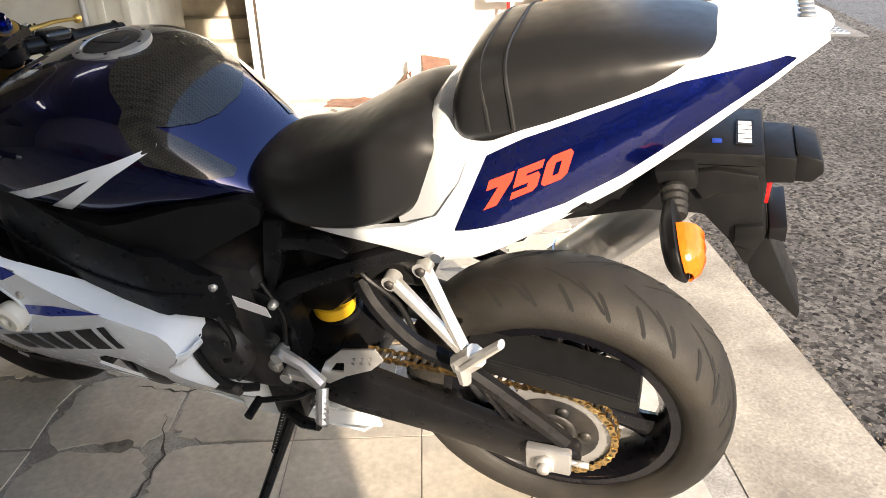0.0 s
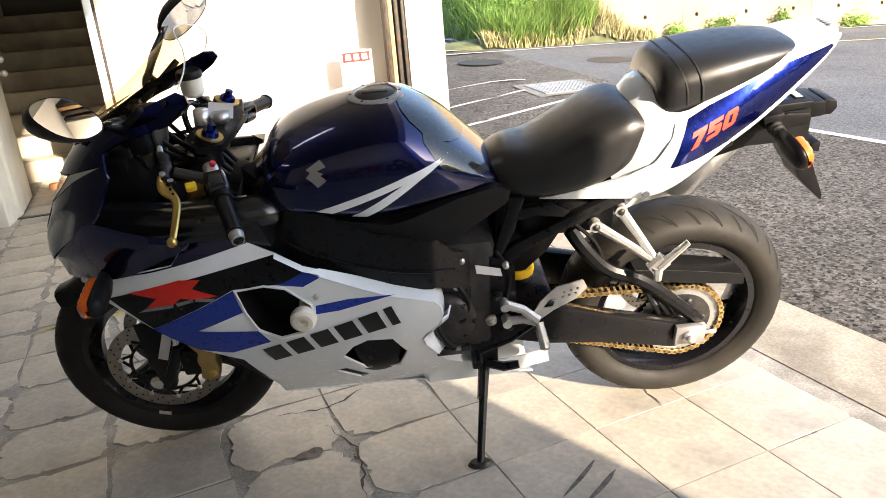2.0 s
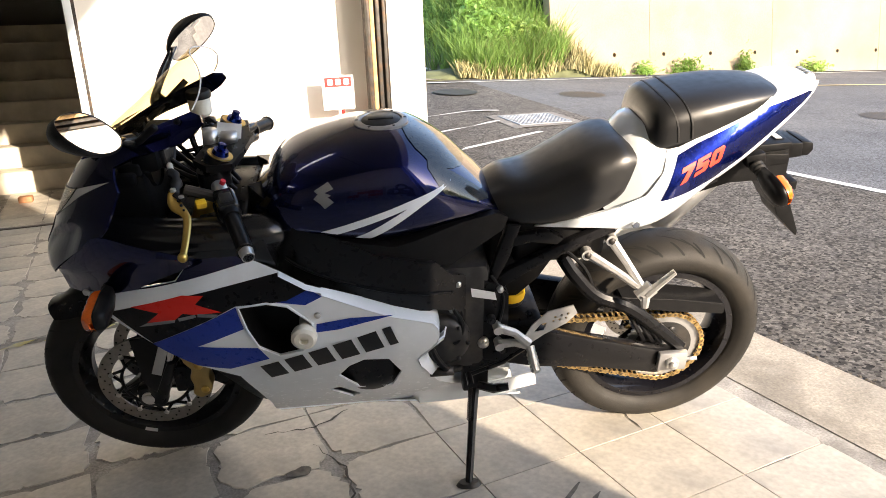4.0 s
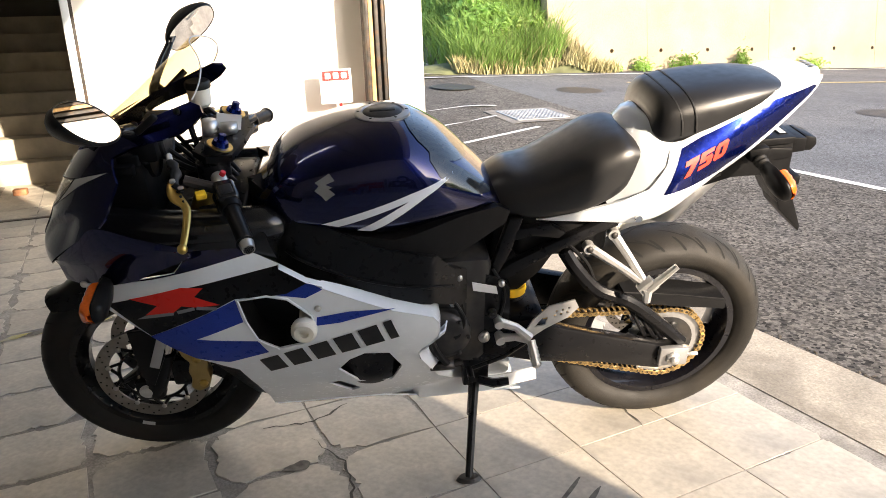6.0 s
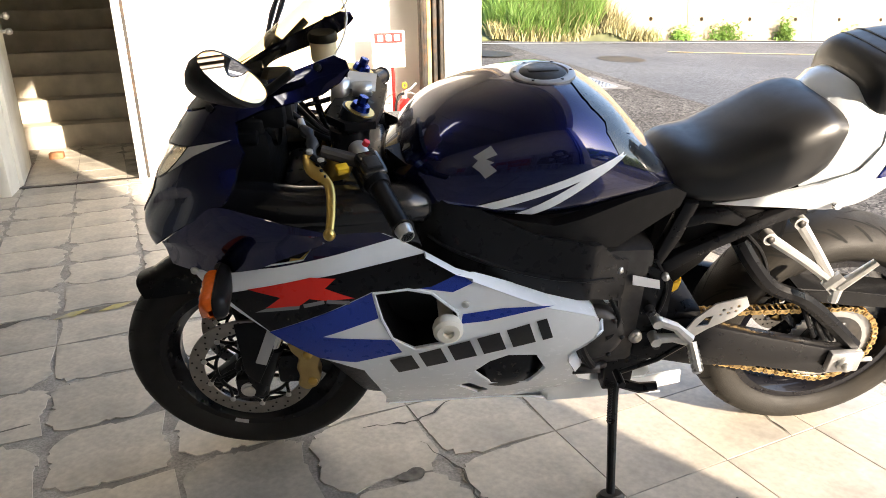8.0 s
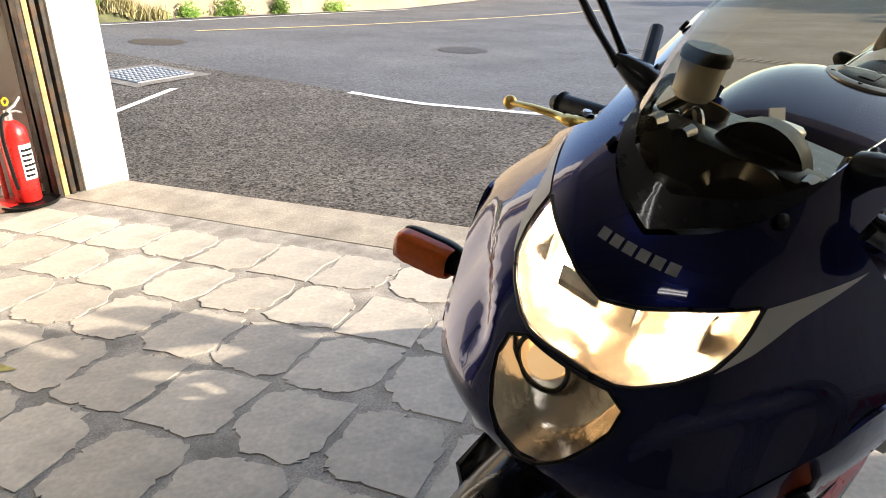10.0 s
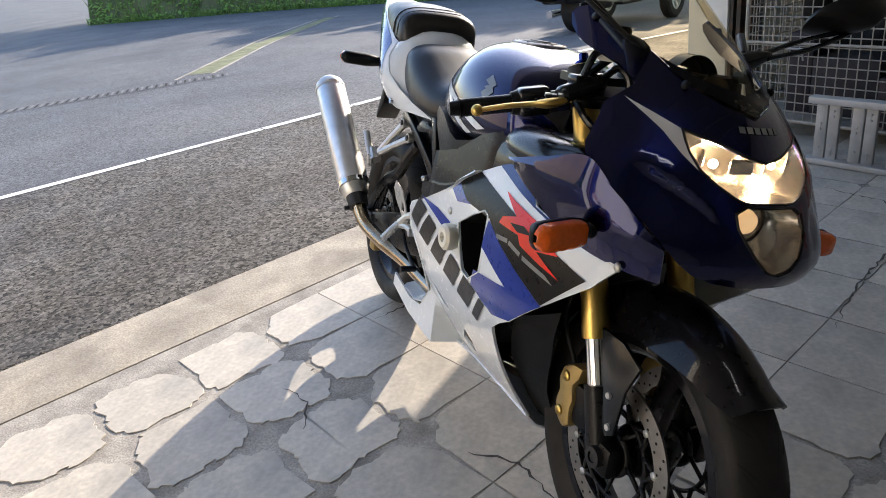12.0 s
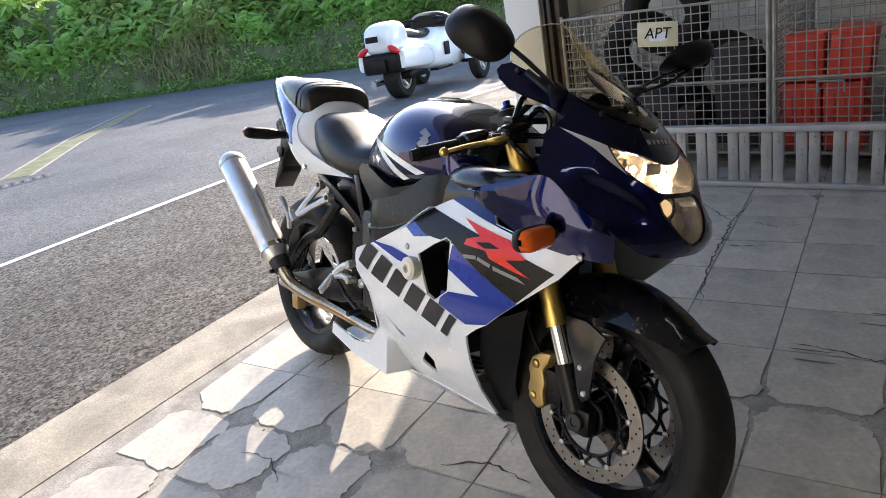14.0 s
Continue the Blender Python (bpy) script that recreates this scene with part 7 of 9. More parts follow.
tagged(mesh_ob("wooden_wedge", bm, mat("wedge_wood", (0.36, 0.17, 0.08), 0.7, var=0.25, scale=30)), "small reddish wooden wedge on the floor", "door stop")


# ---- hazard tape ----
M_TAPEY = mat("tape_yellow", (0.46, 0.40, 0.12), 0.8, var=0.25, scale=25, stain=(0.35, 0.33, 0.25), stain_amt=0.9, stain_scale=9)
M_TAPEK = mat("tape_black", (0.10, 0.09, 0.075), 0.7, var=0.3, scale=25, stain=(0.33, 0.31, 0.26), stain_amt=0.9, stain_scale=9)
rt = random.Random(5)
for a, b, w, wear in (((-2.55, 1.345), (-1.42, 1.475), 0.045, 0.15), ((-1.29, 3.55), (-1.09, 1.92), 0.045, 0.55)):
    tape = empty("floor_tape")
    tagged(tape, "worn yellow and black hazard tape on the floor", "floor tape")
    a, b = Vector((*a, 0.0012)), Vector((*b, 0.0012))
    d = (b - a).normalized()
    q = Vector((-d.y, d.x, 0))
    n = int((b - a).length / 0.075)
    for i in range(n):
        if rt.random() < wear:
            continue
        p0, p1 = a + d * 0.075 * i, a + d * 0.075 * (i + 1)
        sk = d * 0.03
        j = lambda: rt.uniform(-0.005, 0.005)
        bm = bmesh.new()
        ngon(bm, [p0 + q * (w / 2 + j()) + sk, p1 + q * (w / 2 + j()) + sk, p1 - q * (w / 2 + j()) - sk, p0 - q * (w / 2 + j()) - sk])
        part("yellow_band" if i % 2 else "black_band", bm, M_TAPEY if i % 2 else M_TAPEK, tape)
# rubber scuffs on the slabs
M_SCUFF = mat("rubber_scuff", (0.13, 0.12, 0.105), 0.8, var=0.4, scale=40)
for cx, cy, L_, w, ang in ((-1.05, 0.055, 0.07, 0.022, 8), (-0.43, -0.33, 0.16, 0.006, 35), (-0.40, -0.38, 0.15, 0.007, 33), (-1.80, -0.85, 0.22, 0.004, 4), (-1.82, -0.93, 0.22, 0.004, 4), (-1.60, -0.62, 0.13, 0.004, 6), (-1.62, -0.56, 0.12, 0.004, 6), (-2.05, 0.62, 0.14, 0.004, 12)):
    bm = bmesh.new()
    pts = []
    for k in range(20):
        t = 2 * math.pi * k / 20
        r = 1 + 0.25 * math.sin(3 * t + cx) * rt.random()
        pts.append(Vector((L_ / 2 * math.cos(t) * r, w * math.sin(t) * r, 0)))
    m = Matrix.Translation((cx, cy, 0.0009)) @ Matrix.Rotation(radians(ang), 4, "Z")
    ngon(bm, [m @ p for p in pts])
    tagged(mesh_ob("floor_scuff", bm, M_SCUFF, smooth=False), "dark rubber scuff mark on the stone floor", "scuff mark")

# ---- by the white wall: notice stand, extinguisher, basket ----
M_REDP = mat("red_gloss_paint", (0.55, 0.018, 0.015), 0.3, var=0.06, coat=0.4)
M_BROWN = mat("brown_cloth", (0.16, 0.085, 0.06), 0.9, var=0.2, scale=18, bump=0.5, bscale=300)
M_BASKET = mat("white_basket_plastic", (0.74, 0.75, 0.77), 0.45, var=0.04)
M_ORSTRAP = mat("orange_strap", (0.80, 0.25, 0.02), 0.6, var=0.1)
stand = empty("notice_stand", pose(-0.140, 3.645, 0, 0, 0, 4))
tagged(stand, "white notice board with red heading on a red pole", "sign")
bm = bmesh.new()
rod(bm, (0.03, 0.015, 0.01), (0.03, 0.015, 0.70), 0.013, n=12)
part("pole", bm, M_REDP, stand)
bm = bmesh.new()
lathe(bm, [(0.0, 0.0), (0.11, 0.0), (0.11, 0.012), (0.03, 0.03), (0.0, 0.03)], 28, "Z", (0.03, 0.015, 0))
part("base", bm, M_REDP, stand)
part("board", new_box(-0.122, -0.004, 0.650, 0.122, 0.004, 0.900, 0.003), M_TAG, stand, "white notice board")
part("heading_block", new_box(-0.103, -0.0065, 0.818, 0.103, -0.0045, 0.888), M_REDP, stand, "red heading band")
for i in range(3):
    part("heading_mark", new_box(-0.083 + 0.062 * i, -0.0085, 0.832, -0.041 + 0.062 * i, -0.0070, 0.876, 0.008), M_TAG, stand)
for i in range(3):
    part("small_print_bar", new_box(-0.085, -0.0060, 0.76 - 0.03 * i, 0.085 - 0.03 * (i % 2), -0.0045, 0.768 - 0.03 * i), mat("faded_print", (0.62, 0.60, 0.56), 0.7), stand)
ext = empty("fire_extinguisher", pose(-0.055, 3.566, 0, 0, 0, 20))
tagged(ext, "red fire extinguisher on a black tray", "extinguisher")
bm = bmesh.new()
lathe(bm, [(0.0, 0.02), (0.058, 0.02), (0.065, 0.03), (0.066, 0.36), (0.060, 0.40), (0.035, 0.43), (0.020, 0.44), (0.0, 0.44)], 32, "Z")
part("cylinder", bm, M_REDP, ext)
bm = bmesh.new()
rod(bm, (0, 0, 0.44), (0, 0, 0.49), 0.018, n=14)
tube(bm, [(0, 0, 0.485), (0.05, 0, 0.50), (0.10, 0, 0.535)], 0.008, 8)
tube(bm, [(0, 0, 0.475), (0.05, 0, 0.475), (0.09, 0, 0.46)], 0.007, 8)
part("valve", bm, M_SILVER, ext)
bm = bmesh.new()
tube(bm, spline([(-0.015, -0.01, 0.475), (-0.07, -0.02, 0.46), (-0.095, -0.02, 0.36), (-0.085, -0.02, 0.18), (-0.075, -0.02, 0.10)], 5), 0.009, 8)
part("hose", bm, M_PLASTIC, ext)
bm = bmesh.new()
tube(bm, [(0.0 + 0.018 * math.cos(k * 0.5236), 0.0, 0.53 + 0.018 * math.sin(k * 0.5236)) for k in range(12)], 0.005, 6, closed=True)
part("safety_pin", bm, M_YELLOW, ext, "yellow safety pin ring")
rows = []
for z in (0.14, 0.20, 0.26, 0.32):
    rows.append([(0.0672 * math.cos(a), 0.0672 * math.sin(a), z) for a in [-2.3 + 0.15 * k for k in range(9)]])
bm = bmesh.new()
grid_mesh(bm, rows)
part("label", bm, M_TAG, ext, "white instruction label")
bm = bmesh.new()
for i in range(6):
    grid_mesh(bm, [[(0.0680 * math.cos(a), 0.0680 * math.sin(a), z) for a in [-2.2 + 0.15 * k for k in range(6 + i % 3)]] for z in (0.155 + 0.026 * i, 0.167 + 0.026 * i)])
part("label_bars", bm, M_PLASTIC, ext)
bm = bmesh.new()
lathe(bm, [(0.0, 0.004), (0.14, 0.004), (0.15, 0.02), (0.145, 0.022), (0.13, 0.010), (0.0, 0.018)], 32, "Z")
part("tray", bm, M_PLASTIC, ext, "black round tray")

bk = empty("laundry_basket", pose(-0.645, 3.66, 0, 0, 0, 10))
tagged(bk, "white plastic basket full of tools beside the wall", "basket")
W_, D_, H_ = 0.15, 0.10, 0.17


def bpos(t, z, k=0.0):
    """Round the basket wall: t from 0 to 4 corners, flaring upwards."""
    f = 0.86 + 0.14 * z / H_
    cs = [(-W_, -D_), (W_, -D_), (W_, D_), (-W_, D_), (-W_, -D_)]
    i = int(t) % 4
    u = t - int(t)
    x, y = cs[i][0] + (cs[i + 1][0] - cs[i][0]) * u, cs[i][1] + (cs[i + 1][1] - cs[i][1]) * u
    return Vector((x * f, y * f, z + 0.004))


bm = bmesh.new()
for z, r in ((0.0, 0.006), (0.035, 0.005), (0.085, 0.004), (0.135, 0.005), (H_, 0.008)):
    tube(bm, [bpos(k / 10, z) for k in range(40)], r, 6, closed=True)
split(part("hoop", bm, M_BASKET, bk), "hoop")
bm = bmesh.new()
for k in range(64):
    t = k * 4 / 64
    rod(bm, bpos(t, 0), bpos(t, H_), 0.0038, n=5)
tagged(part("bars", bm, M_BASKET, bk), kind="stuff")
part("bottom", new_box(-W_ * 0.86, -D_ * 0.86, 0.001, W_ * 0.86, D_ * 0.86, 0.008), M_BASKET, bk)
rb = random.Random(9)
for i, (mt, nm) in enumerate(((M_PLASTIC, "dark_tool"), (M_ORSTRAP, "orange_strap"), (M_PLASTIC, "dark_tool"), (M_NYLON, "pale_rag"), (M_ORSTRAP, "orange_strap"), (M_BROWN, "brown_rag"))):
    bm = bmesh.new()
    x0 = -0.10 + 0.036 * i
    tube(bm, spline([(x0, rb.uniform(-0.05, 0.05), 0.10), (x0 + 0.02, rb.uniform(-0.05, 0.05), 0.175), (x0 + 0.06, rb.uniform(-0.06, 0.02), 0.165), (x0 + 0.05, -0.06, 0.12)], 4), 0.016, 8, flat=0.6)
    part(nm, bm, mt, bk)
bm = bmesh.new()
tube(bm, spline([(0.02, -0.05, 0.18), (0.03, -0.10, 0.185), (0.035, -0.112, 0.13), (0.03, -0.108, 0.07)], 5), 0.011, 6, flat=0.3)
part("orange_strap", bm, M_ORSTRAP, bk)
# perforated box and brown board leaning behind
bm = box(bmesh.new(), -0.15, 0.03, 0.12, -0.06, 0.10, 0.27, 0.008)
part("white_crate", bm, M_BASKET, bk)
bd = mesh_ob("brown_board", new_box(-0.10, -0.006, 0.0, 0.10, 0.006, 0.17, 0.004, m=Matrix.Translation((-0.59, 3.70, 0.172)) @ Matrix.Rotation(radians(16), 4, "Z") @ Matrix.Rotation(radians(-48), 4, "X")), M_BROWN)
tagged(bd, "flat brown board lying on the basket", "board")


def cloth(name, x0, x1, y0, y1, peak, seed, label):
    bm = bmesh.new()
    rows = []
    for i in range(26):
        row = []
        for j in range(18):
            u, v = i / 25, j / 17
            n = noise.noise(Vector((u * 4 + seed, v * 3, 0.0)))
            edge = min(u, 1 - u, v, 1 - v)
            z = 0.006 + peak(u, v) + 0.03 * max(0, n) * min(1, edge * 6)
            row.append((x0 + (x1 - x0) * u + 0.03 * noise.noise(Vector((v * 3, seed, u * 2))), y0 + (y1 - y0) * v + 0.04 * noise.noise(Vector((u * 4, v, seed))), z))
        rows.append(row)
    grid_mesh(bm, rows)
    solid(bm, 0.006)
    return tagged(mesh_ob(name, bm, M_BROWN, angle=80), label, "cloth")


cloth("brown_cloth", -1.36, -0.78, 3.46, 3.70, lambda u, v: 0.22 * max(0, (u - 0.55) / 0.45) ** 1.7 * (0.3 + 0.7 * v), 3.1, "crumpled brown cloth trailing along the floor")
cloth("brown_cloth", -0.47, -0.16, 3.54, 3.79, lambda u, v: 0.075 * math.sin(math.pi * u) * math.sin(math.pi * v), 7.7, "crumpled brown cloth heap by the extinguisher")

# ---- south side: low metal barrier and wire cages ----
rail = empty("loading_ramp", pose(-0.36, -2.16, 0, 0, 0, 181.5))
tagged(rail, "grey riveted metal ramp standing on its edge", "ramp")
RL = 3.2
for z0, z1 in ((0.0, 0.028), (0.292, 0.325)):
    part("long_rail", new_box(0, -0.03, z0 + 0.001, RL, 0.025, z1, 0.004), M_GALV, rail)
n_sl = int(RL / 0.163)
for i in range(n_sl):
    x0 = 0.03 + 0.163 * i
    bm = box(bmesh.new(), x0, 0.0, 0.027, x0 + 0.052, 0.022, 0.293, 0.003)
    box(bm, x0 + 0.058, 0.0, 0.027, x0 + 0.108, 0.022, 0.293, 0.003)
    slat = part("slat", bm, M_GALV, rail)
    bm = bmesh.new()
    for xx, zz in ((0.026, 0.08), (0.026, 0.17), (0.026, 0.195), (0.083, 0.055), (0.083, 0.075), (0.083, 0.235), (0.083, 0.26)):
        bmesh.ops.create_uvsphere(bm, u_segments=8, v_segments=5, radius=0.0055, matrix=Matrix.Translation((x0 + xx, 0.0, zz)))
    tagged(part("rivets", bm, M_GALV, slat), kind="stuff")

M_WIRE = mat("cage_wire", (0.36, 0.34, 0.30), 0.55, 0.3, var=0.2, scale=20)
M_REDBOX = mat("red_crate_plastic", (0.66, 0.055, 0.025), 0.5, var=0.1, scale=8)
M_CARD = mat("sign_card", (0.70, 0.64, 0.42), 0.7, var=0.1, scale=12)


def cage(x0, x1, label):
    ob = empty("wire_cage", pose((x0 + x1) / 2, -2.45, 0))
    tagged(ob, label, "wire cage", "wire cages along the wall")
    w, dp, z0, z1 = (x1 - x0) / 2, 0.85, 0.10, 0.92
    for nm, org, ex, ez, nx, nz_ in (("front_mesh", (-w, 0, z0), (2 * w, 0, 0), (0, 0, z1 - z0), 24, 17), ("side_mesh", (-w, -dp, z0), (0, dp, 0), (0, 0, z1 - z0), 16, 17), ("side_mesh", (w, -dp, z0), (0, dp, 0), (0, 0, z1 - z0), 16, 17), ("back_mesh", (-w, -dp, z0), (2 * w, 0, 0), (0, 0, z1 - z0), 12, 9)):
        bm = bmesh.new()
        o, ex, ez = Vector(org), Vector(ex), Vector(ez)
        for i in range(nx + 1):
            rod(bm, o + ex * (i / nx), o + ex * (i / nx) + ez, 0.0032, n=5, caps=False)
        for i in range(nz_ + 1):
            rod(bm, o + ez * (i / nz_), o + ez * (i / nz_) + ex, 0.0032, n=5, caps=False)
        tagged(part(nm, bm, M_WIRE, ob), kind="stuff")
    for s in (-1, 1):
        for y in (0, -dp):
            bm = bmesh.new()
            rod(bm, (s * w, y, 0.0), (s * w, y, z1 + 0.02), 0.012, n=8)
            part("corner_post", bm, M_WIRE, ob)
    bm = bmesh.new()
    for z in (z0, 0.50, z1):
        rod(bm, (-w, 0.004, z), (w, 0.004, z), 0.0075, n=8)
    part("front_rail", bm, M_WIRE, ob)
    part("cage_floor", new_box(-w, -dp, z0 - 0.012, w, 0, z0 - 0.004), M_WIRE, ob)
    bm = bmesh.new()
    tube(bm, [(w * 0.45, 0.012, 0.42), (w * 0.45, 0.03, 0.48), (w * 0.65, 0.03, 0.48), (w * 0.65, 0.012, 0.42)], 0.006, 6)
    part("latch", bm, M_GALV, ob)
    return ob


cage(-1.01, 0.17, "wire mesh cage with tyres and dark boxes")
cage(-2.23, -1.04, "wire mesh cage with red crates")
cage(-3.45, -2.26, "wire mesh cage with red crates")
# contents
for x, y, z, R, r, tx in ((-0.35, -2.78, 0.86, 0.27, 0.075, 78), (-0.15, -2.95, 0.60, 0.30, 0.085, 70), (-0.62, -2.95, 0.42, 0.30, 0.085, 84)):
    bm = bmesh.new()
    prof = [(R - r + r * math.cos(a), r * 0.8 * math.sin(a)) for a in [2 * math.pi * k / 14 for k in range(14)]]
    lathe(bm, prof, 40, "Z", closed=True)
    ob = mesh_ob("old_tyre", bm, M_RUBBER)
    ob.matrix_world = pose(x, y, z, tx, 0, 12 * x)
    tagged(ob, "worn black tyre in the wire cage", "tyre", "tyres in the cage")
for i, (x, y, z, w, h) in enumerate(((-0.78, -2.72, 0.105, 0.20, 0.55), (-0.30, -2.70, 0.105, 0.34, 0.30), (-0.05, -2.72, 0.105, 0.14, 0.42), (-0.55, -2.62, 0.105, 0.10, 0.24), (-0.88, -2.66, 0.105, 0.10, 0.34))):
    tagged(mesh_ob("dark_box", new_box(x - w / 2, y - 0.12, z, x + w / 2, y + 0.12, z + h, 0.01), mat("dark_box_plastic", (0.02 + 0.004 * i, 0.021, 0.026), 0.6, var=0.15)), "dark plastic box inside the wire cage", "box", "dark boxes in the cage")
for x0, z0, ht, tilt in ((-1.16, 0.105, 0.355, 0), (-1.36, 0.105, 0.355, 1), (-1.17, 0.47, 0.235, 0), (-1.37, 0.47, 0.25, -4), (-1.62, 0.47, 0.22, 1), (-1.82, 0.105, 0.36, 0), (-2.6, 0.105, 0.5, 0)):
    ob = empty("red_crate", pose(x0, -2.58, z0, 0, tilt, 0))
    tagged(ob, "red plastic crate inside the wire cage", "crate", "red crates in the cages")
    part("tub", new_box(-0.092, -0.12, 0.0, 0.092, 0.10, ht, 0.008), M_REDBOX, ob)
    part("rim", new_box(-0.097, -0.125, ht - 0.03, 0.097, 0.105, ht - 0.012, 0.004), M_REDBOX, ob)
    bm = bmesh.new()
    for k in range(3):
        box(bm, -0.05 + 0.045 * k, 0.1005, 0.04, -0.042 + 0.045 * k, 0.106, ht - 0.05)
    part("ribs", bm, M_REDBOX, ob)


def text_ob(name, body, size, m, material, parent, shear=0.0):
    cu = bpy.data.curves.new(name, "FONT")
    cu.body, cu.size, cu.extrude, cu.shear = body, size, 0.0008, shear
    cu.align_x, cu.align_y = "CENTER", "CENTER"
    tmp = bpy.data.objects.new("tmp_text", cu)
    scene.collection.objects.link(tmp)
    bpy.context.view_layer.update()
    me = bpy.data.meshes.new_from_object(tmp.evaluated_get(bpy.context.evaluated_depsgraph_get()))
    bpy.data.objects.remove(tmp)
    bpy.data.curves.remove(cu)
    me.name = name
    me.materials.append(material)
    ob = new(name, me)
    ob.parent = parent
    ob.matrix_local = m
    return ob


for xc, zc, wd in ((-0.43, 0.785, 0.235), (-1.66, 0.82, 0.235)):
    card = empty("cage_sign", pose(xc, -2.436, zc, 0, -3, 0))
    tagged(card, "yellowed card reading APT on the cage", "sign", "card signs on the cages")
    part("card", new_box(-wd / 2, -0.0025, -0.068, wd / 2, 0.0025, 0.068, 0.002), M_CARD, card)
    part("patch", new_box(-0.055, 0.0028, -0.035, 0.045, 0.0036, 0.012), M_TAG, card)
    text_ob("lettering", "APT", 0.085, pose(0, 0.0045, 0.004, 90, 0, 180), M_PLASTIC, card, 0.15)


# ---- twin tube lamps under the ceiling ----
M_TUBE = mat("lit_tube", (0.9, 0.9, 0.9), 0.4, var=0.0, emit=(1.0, 0.97, 0.92), emit_s=3.0)
for cx, cy, rz in ((-2.4, 0.85, 8), (-5.2, -0.8, 95)):
    lamp = empty("ceiling_lamp", pose(cx, cy, CEIL - 0.02, 0, 0, rz))
    tagged(lamp, "white ceiling lamp with two lit tubes", "ceiling lamp", "tube lamps")
    part("housing", new_box(-0.62, -0.11, -0.06, 0.62, 0.11, 0.018, 0.012), M_BASKET, lamp)
    for q in (-0.06, 0.06):
        bm = bmesh.new()
        rod(bm, (-0.585, q, -0.085), (0.585, q, -0.085), 0.015, n=12)
        part("tube", bm, M_TUBE, lamp, "lit white tube")
        for e in (-0.60, 0.585):
            part("socket", new_box(e, q - 0.012, -0.105, e + 0.015, q + 0.012, -0.055, 0.003), M_BASKET, lamp)


# ---- outside: markings, drains ----
def flat(name, pts, z, material, label, category):
    bm = bmesh.new()
    a, b, w, n = pts
    a, b = Vector(a), Vector(b)
    d = (b - a).normalized()
    q = Vector((-d.y, d.x)) * w / 2
    rows = []
    for k in range(n + 1):
        p = a.lerp(b, k / n)
        rows.append([(p.x + q.x, p.y + q.y, ground_z(p.x, p.y) + z), (p.x - q.x, p.y - q.y, ground_z(p.x, p.y) + z)])
    grid_mesh(bm, rows)
    return S(mesh_ob(name, bm, material), label, category)


rl = random.Random(3)
y = -9.0
while y < 3.9:
    ln = rl.uniform(0.5, 1.1)
    flat("road_line", ((3.28 + 0.012 * y * 0, y), (3.28, min(3.9, y + ln)), 0.085 + rl.uniform(-0.008, 0.008), 3), 0.004, M_ROADPAINT, "worn white parking line on asphalt", "road marking")
    y += ln + 0.012
for (a, b) in (((0.55, 4.75), (2.35, 5.15)), ((0.55, 5.85), (2.2, 5.95)), ((0.9, 7.1), (2.5, 6.6))):
    flat("road_line", (a, b, 0.08, 8), 0.004, M_ROADPAINT, "worn white parking line on asphalt", "road marking")
flat("road_line", ((1.0, 9.55), (14, 9.75), 0.16, 20), 0.004, M_ROADPAINT, "white edge line along the road", "road marking")
flat("road_line", ((5.6, 8.3), (16, 5.2), 0.14, 20), 0.004, mat("yellow_road_paint", (0.62, 0.50, 0.25), 0.8, var=0.2, scale=10), "faded yellow road centre line", "road marking")
for k in range(4):
    flat("road_line", ((1.0 + 0.75 * k, 12.2), (1.7 + 0.75 * k, 10.75), 0.28, 6), 0.004, M_ROADPAINT, "white hatched road marking", "road marking")
# grating and linear drain
gr = empty("drain_grate")
tagged(gr, "square galvanised drain grate set in the asphalt", "drain grate", kind="structure")
gx, gy = 2.30, 5.55
gz = lambda x, y: ground_z(x, y) + 0.006
bm = bmesh.new()
for i in range(14):
    x = gx + 0.05 * i
    rod(bm, (x, gy, gz(x, gy)), (x, gy + 0.6, gz(x, gy + 0.6)), 0.010, n=5)
for i in range(9):
    yy = gy + 0.075 * i
    rod(bm, (gx, yy, gz(gx, yy)), (gx + 0.65, yy, gz(gx + 0.65, yy)), 0.008, n=5)
part("bars", bm, M_GALV, gr)
bm = bmesh.new()
grid_mesh(bm, [[(gx + u, gy + v, ground_z(gx + u, gy + v) + 0.003) for u in (-0.12, 0.0, 0.3, 0.68, 0.78)] for v in (-0.12, 0, 0.3, 0.6, 0.72)])
part("concrete_collar", bm, mat("dirty_concrete", (0.17, 0.16, 0.145), 0.9, var=0.2, scale=8, speck=0.3), gr)
M_DRAIN = mat("drain_iron", (0.16, 0.155, 0.145), 0.75, 0.2, var=0.25, scale=20)
ld = empty("channel_drain")
tagged(ld, "narrow slotted drain channel across the road", "drain", kind="structure")
a, b = Vector((7.95, 2.6)), Vector((6.50, -1.75))
d = (b - a).normalized()
q = Vector((-d.y, d.x))
n = int((b - a).length / 0.055)
for i in range(n):
    p = a + d * 0.055 * i
    # every other bar is near-black, painting the shade of an open slot
    bm = bmesh.new()
    pts = [p + q * 0.11, p + q * 0.11 + d * 0.0275, p - q * 0.11 + d * 0.0275, p - q * 0.11]
    ngon(bm, [(v.x, v.y, ground_z(v.x, v.y) + 0.006) for v in pts])
    part("slot", bm, M_RECESS_SHADE if i % 2 else M_DRAIN, ld)
bm = bmesh.new()
grid_mesh(bm, [[(v.x, v.y, ground_z(v.x, v.y) + 0.003) for v in (a + d * t + q * 0.15, a + d * t - q * 0.15)] for t in [(b - a).length * k / 12 for k in range(13)]])
part("channel_edge", bm, M_ASPH2, ld)
